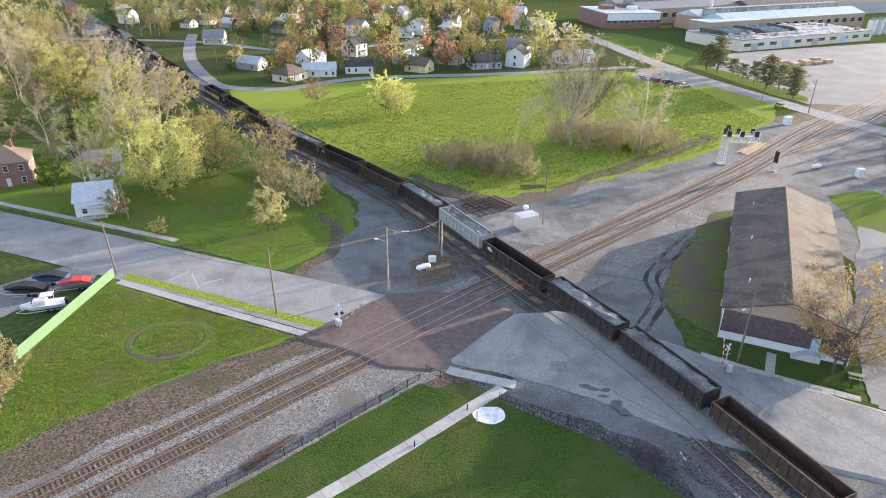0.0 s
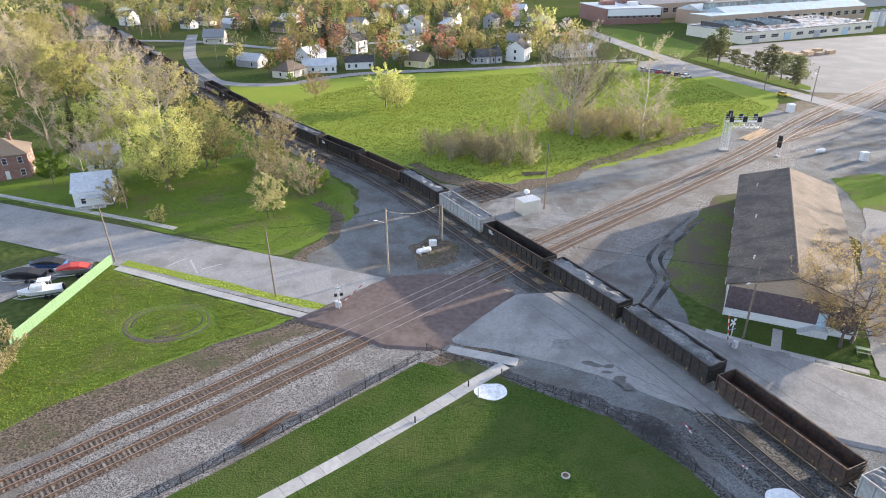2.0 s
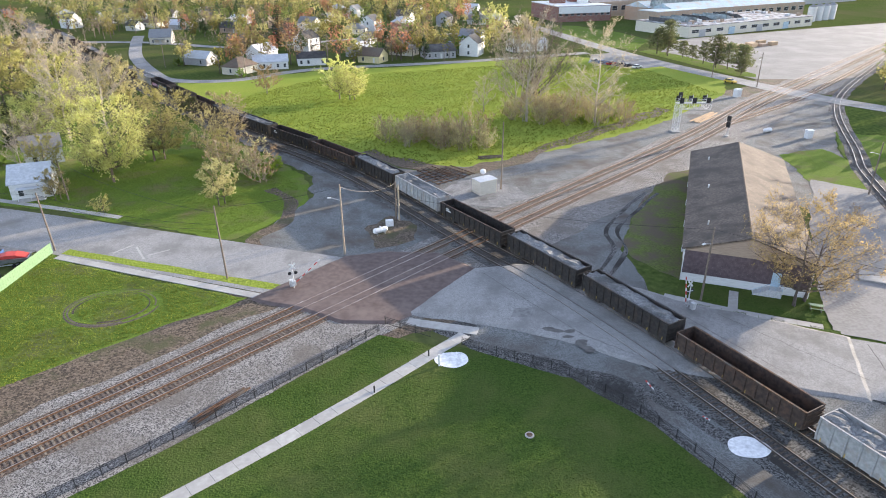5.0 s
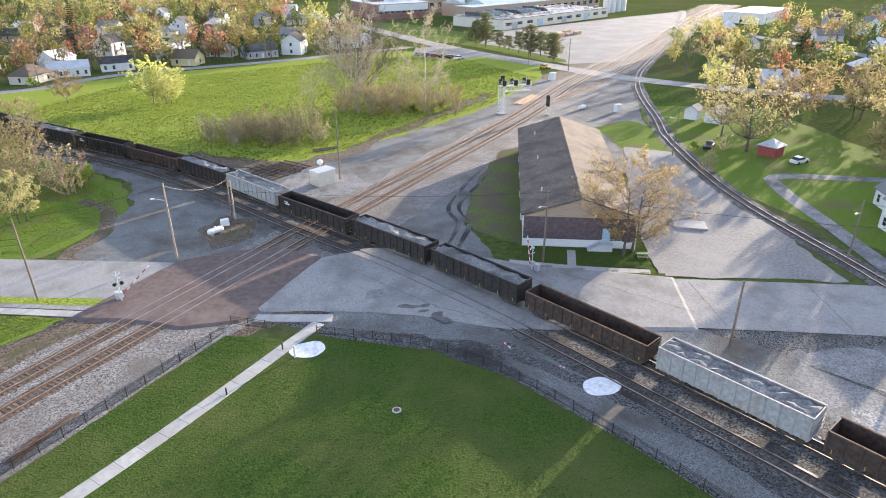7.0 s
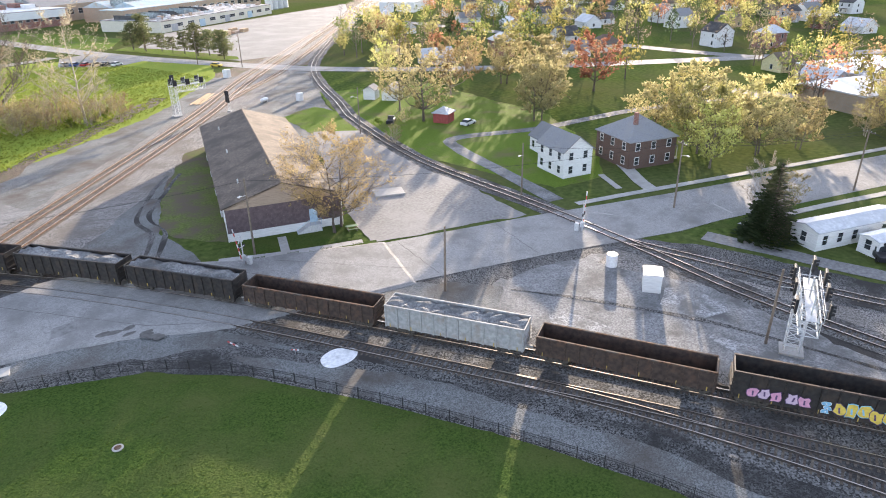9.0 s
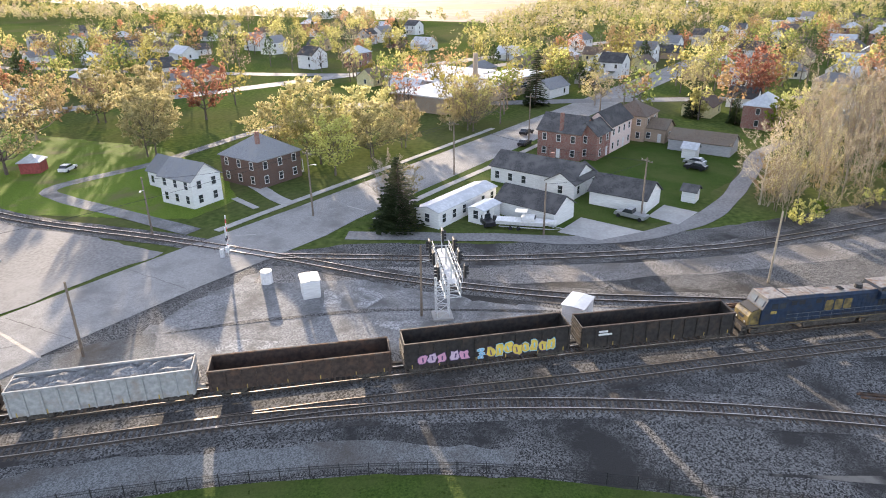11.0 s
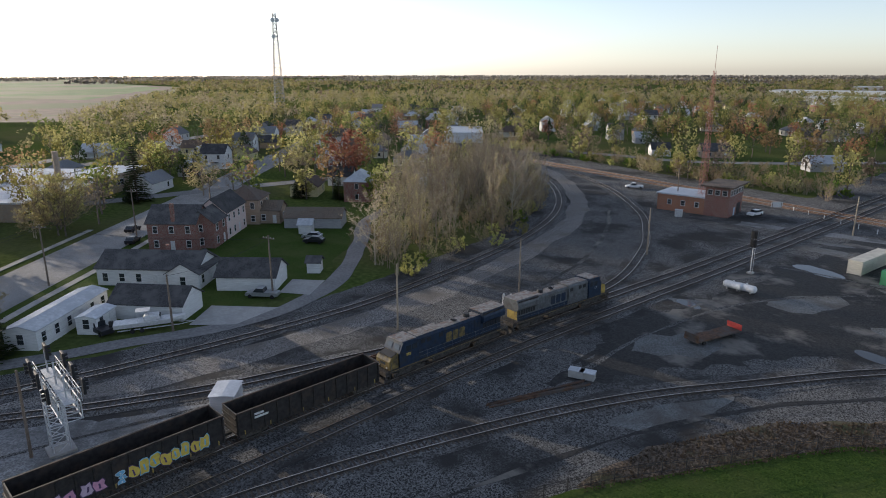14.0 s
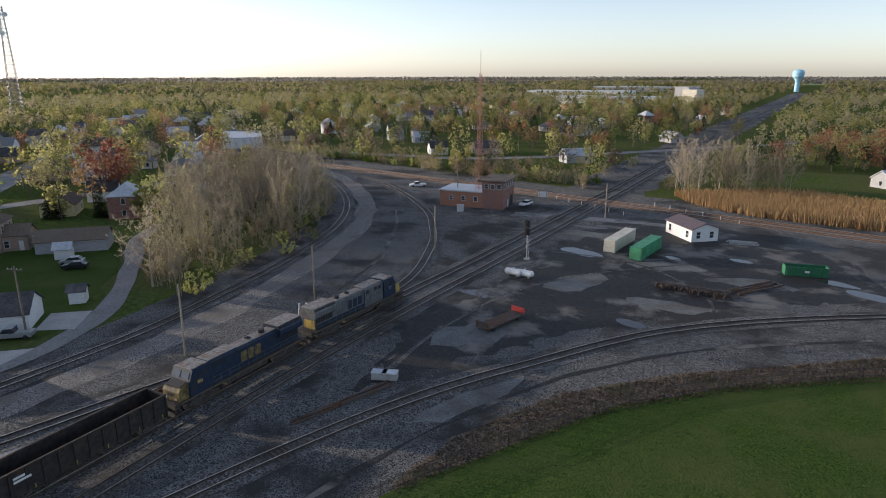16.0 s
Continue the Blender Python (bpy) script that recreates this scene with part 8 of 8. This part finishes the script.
def inside(p, poly):
    x, y = p
    c = False
    for i in range(len(poly)):
        (x0, y0), (x1, y1) = poly[i], poly[i - 1]
        if (y0 > y) != (y1 > y) and x < (x1 - x0) * (y - y0) / (y1 - y0) + x0:
            c = not c
    return c


def fill(poly, n, kinds, smin, smax, gap=2.0, seed=1):
    rng = random.Random(seed)
    xs, ys = [p[0] for p in poly], [p[1] for p in poly]
    done = []
    tries = 0
    while len(done) < n and tries < n * 60:
        tries += 1
        p = (rng.uniform(min(xs), max(xs)), rng.uniform(min(ys), max(ys)))
        if inside(p, poly) and all(math.dist(p, q) > gap for q in done):
            done.append(p)
            tree(rng.choice(kinds), p[0], p[1], rng.uniform(smin, smax))


# the bare thicket inside the curved tracks
fill([(108, -34), (118, -44), (137, -76), (158, -96), (176, -106), (200, -106), (205, -85), (170, -55), (140, -45), (122, -32)], 112, ["slim", "slim", "slim", "slim", "bare"], 0.75, 1.1, 2.9, 3)
fill([(108, -36), (130, -72), (160, -98), (190, -110), (195, -106), (150, -84), (118, -44)], 26, ["bush", "bush", "shrub"], 0.6, 1.0, 2.5, 4)
fill([(110, -36), (118, -46), (137, -78), (158, -97), (176, -106), (190, -104), (165, -62), (140, -48), (122, -34)], 48, ["bush"], 0.9, 1.4, 3.6, 41)
fill([(30, 190), (44, 199), (66, 186), (66, 177), (46, 176), (32, 181)], 22, ["bush", "bush", "bare"], 1.2, 1.7, 3.0, 31)
fill([(-5, 170), (6, 171), (23, 161), (23, 153), (8, 156), (-4, 164)], 18, ["bush"], 1.2, 1.6, 2.6, 32)
# woods beside the train's track
fill([(-85, 165), (-70, 185), (-100, 235), (-150, 300), (-210, 360), (-250, 330), (-170, 190), (-120, 150)], 48, ["bare", "bare", "leafy", "bare", "olive", "bare"], 1.2, 1.5, 8.0, 5)
fill([(-90, 158), (-75, 178), (-110, 230), (-150, 270), (-180, 220), (-130, 160)], 40, ["bush", "shrub", "bush"], 0.8, 1.3, 4.0, 6)
# scrub across the far tracks
fill([(106, -186), (98, -183), (86, -198), (78, -210), (84, -216), (100, -212), (112, -198)], 42, ["slim", "slim", "bare", "bush"], 0.7, 1.0, 2.4, 7)
fill([(128, -256), (118, -248), (70, -282), (40, -300), (36, -312), (84, -304), (112, -284)], 44, ["spruce", "spruce", "olive", "bush", "bare", "red"], 0.75, 1.05, 5.0, 71)
fill([(128, -178), (150, -168), (220, -156), (300, -146), (300, -152), (222, -164), (150, -177), (130, -188)], 60, ["bush", "bush", "shrub"], 0.9, 1.4, 3.0, 81)
fill([(130, -195), (165, -160), (240, -158), (300, -150), (300, -170), (230, -185), (170, -205), (150, -240)], 60, ["bush", "shrub", "olive", "bush", "slim"], 0.6, 1.0, 4.0, 8)


# ---- reeds, weeds, tall grass ----
def blades(name, pts, hmin, hmax, w, material, label, seed, cat):
    rng = random.Random(seed)
    v, f = [], []
    for x, y in pts:
        for k in range(2 if w > 0.05 else 1):
            h, a = rng.uniform(hmin, hmax), rng.uniform(0, math.pi)
            dx, dy = math.cos(a) * w, math.sin(a) * w
            lx, ly = rng.uniform(-0.3, 0.3) * h, rng.uniform(-0.3, 0.3) * h
            i = len(v)
            v += [(x - dx, y - dy, 0.02), (x + dx, y + dy, 0.02), (x + lx + dx * 0.4, y + ly + dy * 0.4, h), (x + lx - dx * 0.4, y + ly - dy * 0.4, h)]
            f.append((i, i + 1, i + 2, i + 3))
    tagged(raw(name, v, f, material), label, cat, kind="stuff")


def scatter(poly, n, seed):
    rng = random.Random(seed)
    xs, ys = [p[0] for p in poly], [p[1] for p in poly]
    out = []
    while len(out) < n:
        p = (rng.uniform(min(xs), max(xs)), rng.uniform(min(ys), max(ys)))
        if inside(p, poly):
            out.append(p)
    return out


blades("reeds", scatter([(101, -181), (90, -172), (72, -168.5), (44, -174), (10, -179), (-20, -184), (-20, -212), (10, -213), (50, -207), (73, -209), (82, -205)], 17000, 1), 1.3, 2.9, 0.11, L_REED, "dense golden dry reeds beside the tracks", 1, "reeds")
WEEDS = [(44.6, -30), (47, -40), (45.5, -56), (38, -72), (24, -94), (0, -118), (-4, -114), (20, -89), (32, -71.5), (38.9, -57), (41.8, -42), (43.6, -30)]
blades("dry_weeds", scatter(WEEDS, 7000, 2), 0.08, 0.3, 0.1, L_WEED, "dry brown weeds outside the fence", 2, "weeds")
# tufts for meadow and verge, sunlight likewise put into their brighter colour
M_BLADE2 = mat("sun_toned_grass_blades", (0.14, 0.18, 0.028), (0.28, 0.325, 0.055), 0.5, 0.9, 0, 0, (0.17, 0.2, 0.035), 0.07, leaf=0.35, spec=0.1)
# park lawn tufts, toned dark like the shade-darkened grass under them
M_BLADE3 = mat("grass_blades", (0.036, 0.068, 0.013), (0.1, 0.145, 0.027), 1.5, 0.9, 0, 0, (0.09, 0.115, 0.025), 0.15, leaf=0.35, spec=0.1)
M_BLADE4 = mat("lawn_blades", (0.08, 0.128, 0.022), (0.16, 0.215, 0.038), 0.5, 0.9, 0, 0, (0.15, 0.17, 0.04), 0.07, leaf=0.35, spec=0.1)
LAWN = [(-24, 52.5), (-3, 72), (3.5, 69), (8.5, 67.8), (19.5, 61), (26.5, 52.5), (32.5, 40), (38, 26), (41.8, 13), (43.5, 0), (43.7, -29.5), (41.8, -42.5), (39, -58), (32.5, -72), (21.5, -88.5), (10, -90), (14, -40), (14, 30), (-8, 44)]
PATHL = spline([(-45, 27), (-13.4, 52.0), (5.2, 68.6), (8.2, 71.6)], 1.0)
lawn_pts = [p for p in scatter(LAWN, 30000, 3) if np.min(np.hypot(PATHL[:, 0] - p[0], PATHL[:, 1] - p[1])) > 1.4 and math.dist(p, (6.3, 66)) > 2.3]
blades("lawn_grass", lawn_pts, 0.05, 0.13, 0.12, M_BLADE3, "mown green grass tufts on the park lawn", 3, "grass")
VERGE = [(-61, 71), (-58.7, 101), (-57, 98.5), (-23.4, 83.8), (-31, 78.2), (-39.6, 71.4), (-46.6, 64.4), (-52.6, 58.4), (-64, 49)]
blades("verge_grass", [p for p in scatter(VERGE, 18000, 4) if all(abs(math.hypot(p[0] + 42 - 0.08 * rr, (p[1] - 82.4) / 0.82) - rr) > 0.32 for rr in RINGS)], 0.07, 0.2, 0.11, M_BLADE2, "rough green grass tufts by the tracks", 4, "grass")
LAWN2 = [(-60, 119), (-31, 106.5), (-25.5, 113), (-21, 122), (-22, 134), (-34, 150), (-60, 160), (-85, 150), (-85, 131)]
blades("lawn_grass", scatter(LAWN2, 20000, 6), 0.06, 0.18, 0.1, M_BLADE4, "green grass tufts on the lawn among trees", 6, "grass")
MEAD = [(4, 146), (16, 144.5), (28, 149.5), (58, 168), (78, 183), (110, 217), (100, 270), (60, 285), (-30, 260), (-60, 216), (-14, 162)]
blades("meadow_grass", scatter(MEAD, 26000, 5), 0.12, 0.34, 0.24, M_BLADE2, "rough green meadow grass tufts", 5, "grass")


# ---- the town ----
ROADS = [spline(p, 4) for p in (T_A, T_B, T_C, T_E, T_C2, [(-240, 180), (-90, 120), (0, 90), (60, 61), (170, 10), (400, -90)], [(84, 420), (100, 330), (125, 243), (150, 190), (215, 125), (420, -30)], [(-240, 380), (-140, 372), (-78, 347), (-9, 380), (90, 400)], [(-150, 400), (-122, 318), (-86, 258), (-35, 278), (23, 290), (90, 311)], [(196, 80), (206, 30), (216, -10), (238, -120)], [(300, -152), (240, -180), (197, -211), (150, -330), (120, -420)], [(270, 300), (262, 93), (300, 30), (420, -60), (560, -150)])]
RALL = np.vstack(ROADS)
TAKEN = [Vector((o.location.x, o.location.y)) for o in scene.objects if o.parent is None and o.get("category") in ("house", "garage", "building", "school", "shed")]


def free(x, y, gap, road):
    return np.min(np.hypot(RALL[:, 0] - x, RALL[:, 1] - y)) > road and all((t.x - x) ** 2 + (t.y - y) ** 2 > gap * gap for t in TAKEN)


TOWN = [
    [(-230, 385), (-110, 385), (60, 400), (70, 520), (-250, 540)], [(-110, 300), (-70, 270), (60, 305), (75, 330), (-10, 365), (-80, 335)],
    [(150, 215), (250, 300), (420, 330), (520, 120), (330, 70), (240, 110), (180, 175), (168, 160), (190, 110), (205, 88)],
    [(200, 70), (262, 90), (420, -55), (560, -140), (560, -230), (300, -140), (236, -110), (180, -70), (190, -20), (176, 20)],
    [(170, -215), (310, -165), (560, -240), (640, -420), (420, -700), (250, -560), (150, -330)], [(-40, -230), (70, -230), (90, -330), (120, -520), (-120, -520), (-160, -260)],
]
hr = random.Random(5)
WALLS = [(M_WHITE, "white"), (M_WHITE, "white"), (M_CREAM, "cream"), (M_GREYW, "grey"), (M_TAN, "tan"), (M_WHITE, "white"), (M_BRICK, "red brick"), (M_YEL, "pale yellow")]
ROOFS = [(M_ROOFD, "dark"), (M_ROOFG, "grey"), (M_ROOFB, "brown"), (M_ROOFD, "dark"), (M_ROOFW, "pale metal")]
TEMPL = []
for k in range(12):
    wl, wn2 = WALLS[k % len(WALLS)]
    rf, rn = ROOFS[(k * 3 + 1) % len(ROOFS)]
    st = 1 + (k % 3 == 0)
    TEMPL.append((wl, wn2, rf, rn, st, hr.uniform(8, 13), hr.uniform(7, 9)))
made = {}
FAR = True
for zi, poly in enumerate(TOWN):
    want = (38, 12, 48, 80, 60, 16)[zi]
    xs, ys = [p[0] for p in poly], [p[1] for p in poly]
    n = tries = 0
    while n < want and tries < 4000:
        tries += 1
        x, y = hr.uniform(min(xs), max(xs)), hr.uniform(min(ys), max(ys))
        if not inside((x, y), poly) or not free(x, y, 14.5, 10):
            continue
        k = hr.randrange(12)
        wl, wn2, rf, rn, st, w, d = TEMPL[k]
        rz = -26 + hr.choice((0, 90, 180, 270)) + hr.uniform(-3, 3)
        if k in made:
            copy_thing(made[k], pose(x, y, 0, 0, 0, rz))
        else:
            made[k] = house(x, y, rz, w, d, 2.9 * st + 0.2, wl, rf, f"{'two' if st > 1 else 'one'}-storey {wn2} town house with {rn} roof", 0.7, k % 4 == 2, st, porch=(w * 0.5, 1.8) if k % 4 == 1 else None)
        TAKEN.append(Vector((x, y)))
        n += 1
tr2 = random.Random(8)
for zi, poly in enumerate(TOWN):
    want = (280, 80, 240, 260, 720, 280)[zi]
    xs, ys = [p[0] for p in poly], [p[1] for p in poly]
    n = tries = 0
    while n < want and tries < 20000:
        tries += 1
        x, y = tr2.uniform(min(xs), max(xs)), tr2.uniform(min(ys), max(ys))
        if inside((x, y), poly) and free(x, y, 7.0, 6.5):
            tree(tr2.choice(["yellow", "olive", "olive", "orange", "bare", "olive", "spruce", "olive", "bare", "yellow", "green", "green", "olive", "spruce", "bare", "red", "bare"]), x, y, tr2.uniform(0.75, 1.15), keep=False)
            n += 1


# ---- far woods ----
def far_woods(name, pts, material, label, seed, hmin=9, hmax=15, tufts=20, size=2.0, cone=False):
    rng = np.random.default_rng(seed)
    P = np.array(pts)
    n = len(P)
    h = rng.uniform(hmin, hmax, n)
    r = h * rng.uniform(0.3, 0.45, n)
    d = rng.normal(size=(n, tufts, 3))
    d /= np.linalg.norm(d, axis=2)[:, :, None]
    d *= rng.uniform(0.55, 1.0, (n, tufts, 1))
    if tufts > 30 and not cone:
        lobes = rng.normal(size=(n, 9, 3))
        lobes *= 0.66 / np.linalg.norm(lobes, axis=2)[:, :, None]
        d = lobes[np.arange(n)[:, None], rng.integers(0, 9, (n, tufts))] + d * 0.4
    if cone:
        d[..., :2] *= (0.55 - 0.5 * d[..., 2:3])
    C = np.stack([P[:, 0, None] + d[..., 0] * r[:, None], P[:, 1, None] + d[..., 1] * r[:, None], (h * 0.58)[:, None] + d[..., 2] * (h * 0.42)[:, None]], -1).reshape(-1, 3)
    a = rng.normal(size=C.shape)
    b2 = rng.normal(size=C.shape)
    s = size * rng.uniform(0.5, 1.2, (len(C), 1))
    a = a / np.linalg.norm(a, axis=1)[:, None] * s
    b2 = b2 / np.linalg.norm(b2, axis=1)[:, None] * s
    V = np.stack([C + a, C + b2, C - a, C - b2], 1).reshape(-1, 3)
    F = np.arange(len(V)).reshape(-1, 4)
    me = bpy.data.meshes.new(name)
    me.from_pydata(V.tolist(), [], F.tolist())
    me.materials.append(material)
    tagged(new(name, me), label, "woods", kind="stuff")


def town_trees(kind, pts):
    """Street and garden trees of the town, one mesh a kind: trunk, limbs and many leaf clumps."""
    leaf = {"yellow": L_YG2, "olive": L_DOL, "orange": L_RUST, "bare": L_BRN, "green": L_MOSS, "spruce": L_CON, "red": L_RED, "slim": L_BRN}[kind]
    words = {"yellow": "town trees in yellow-green spring leaf", "olive": "budding olive town trees", "orange": "town trees with orange buds", "bare": "thin bare town trees", "green": "fresh green town trees", "spruce": "dark evergreen town trees", "red": "town trees with red flowers", "slim": "thin bare town trees"}[kind]
    cone = kind == "spruce"
    far_woods("town_trees", pts, leaf, words, len(pts), 9, 17, 260 if kind != "bare" else 150, 0.46 if kind != "bare" else 0.27, cone)
    rng = random.Random(len(pts))
    segs = []
    for x, y in pts:
        h = rng.uniform(7, 10)
        segs.append((Vector((x, y, -0.1)), Vector((x, y, h)), 0.28, 0.1))
        for k in range(7):
            a = rng.uniform(0, math.tau)
            z = rng.uniform(2.5, h)
            segs.append((Vector((x, y, z)), Vector((x + math.cos(a) * 3.6, y + math.sin(a) * 3.6, z + rng.uniform(1.5, 5))), 0.1, 0.02))
    me = limb_mesh(segs)
    me.materials.append(M_BARK)
    tagged(new("town_tree_trunks", me), "trunks and limbs of town trees", "tree trunks", kind="stuff")


fr = random.Random(12)
groups = {0: [], 1: [], 2: [], 3: [], 4: []}
FIELD = [(560, 60), (1700, -60), (3600, 500), (3600, 1900), (1500, 1500), (700, 420)]


def plant(count, az0, az1, d0, d1, power, thin):
    """Trees over a ring sector of open land, in drifts."""
    done = 0
    while done < count:
        az = radians(fr.uniform(az0, az1))
        dist = d0 + (d1 - d0) * fr.random() ** power
        x, y = dist * math.sin(az), dist * math.cos(az)
        if 60 < x < 560 and 60 < y < 620:
            continue
        if np.min(np.hypot(RALL[:, 0] - x, RALL[:, 1] - y)) < 13 or (abs(x + y * 0.299 / 0.954 - 63.5) < 26 and y < -200) or inside((x, y), FIELD) or any(inside((x, y), q) for q in TOWN):
            continue
        if noise.noise((x * 0.004, y * 0.004, 3.0)) < thin and fr.random() < 0.85:
            continue
        g = int((noise.noise((x * 0.012, y * 0.012, 9.0)) * 1.6 + fr.uniform(-0.9, 0.9) + 1.4) / 0.62)
        groups[min(4, max(0, g))].append((x, y))
        done += 1


plant(3600, 45, 178, 300, 1000, 0.8, -0.22)
plant(900, -48, 20, 300, 720, 0.7, -0.3)
plant(9000, 45, 178, 1000, 2700, 0.8, -0.12)
for kd in sorted(LOOSE):
    town_trees(kd, LOOSE[kd])
for g, m in enumerate((L_MOSS, L_DOL, L_TAN, L_BRN, L_CON)):
    if groups[g]:
        near_p = [p for p in groups[g] if math.hypot(*p) < 950]
        words = ("yellow-green trees beyond the town", "budding olive trees beyond the town", "orange-budded trees beyond the town", "bare brown trees beyond the town", "dark evergreen trees beyond the town")[g]
        if near_p:
            far_woods("woods", near_p, m, words, g + 21, 8, 15, 56, 0.72)
        far_woods("far_woods", [p for p in groups[g] if math.hypot(*p) >= 950], m, ("distant trees in yellow-green spring leaf", "distant budding olive trees", "distant trees with orange buds", "distant bare brown woods", "distant dark evergreen trees")[g], g + 1, 8, 13, 13, 1.9)
# wooded belts along the horizon
hz = []
for dist in (2350, 2800, 3300, 3900, 4500):
    for k in range(int(dist * 0.5)):
        az = radians(-10 + 250 * (k + fr.random()) / (dist * 0.5))
        if noise.noise((math.sin(az) * 7, math.cos(az) * 7, dist * 0.01)) > (-0.05 if dist < 3800 else -0.6):
            d2 = dist + 160 * noise.noise((math.sin(az) * 9, math.cos(az) * 9, 4.0)) + fr.uniform(-30, 30)
            hz.append((d2 * math.sin(az), d2 * math.cos(az)))
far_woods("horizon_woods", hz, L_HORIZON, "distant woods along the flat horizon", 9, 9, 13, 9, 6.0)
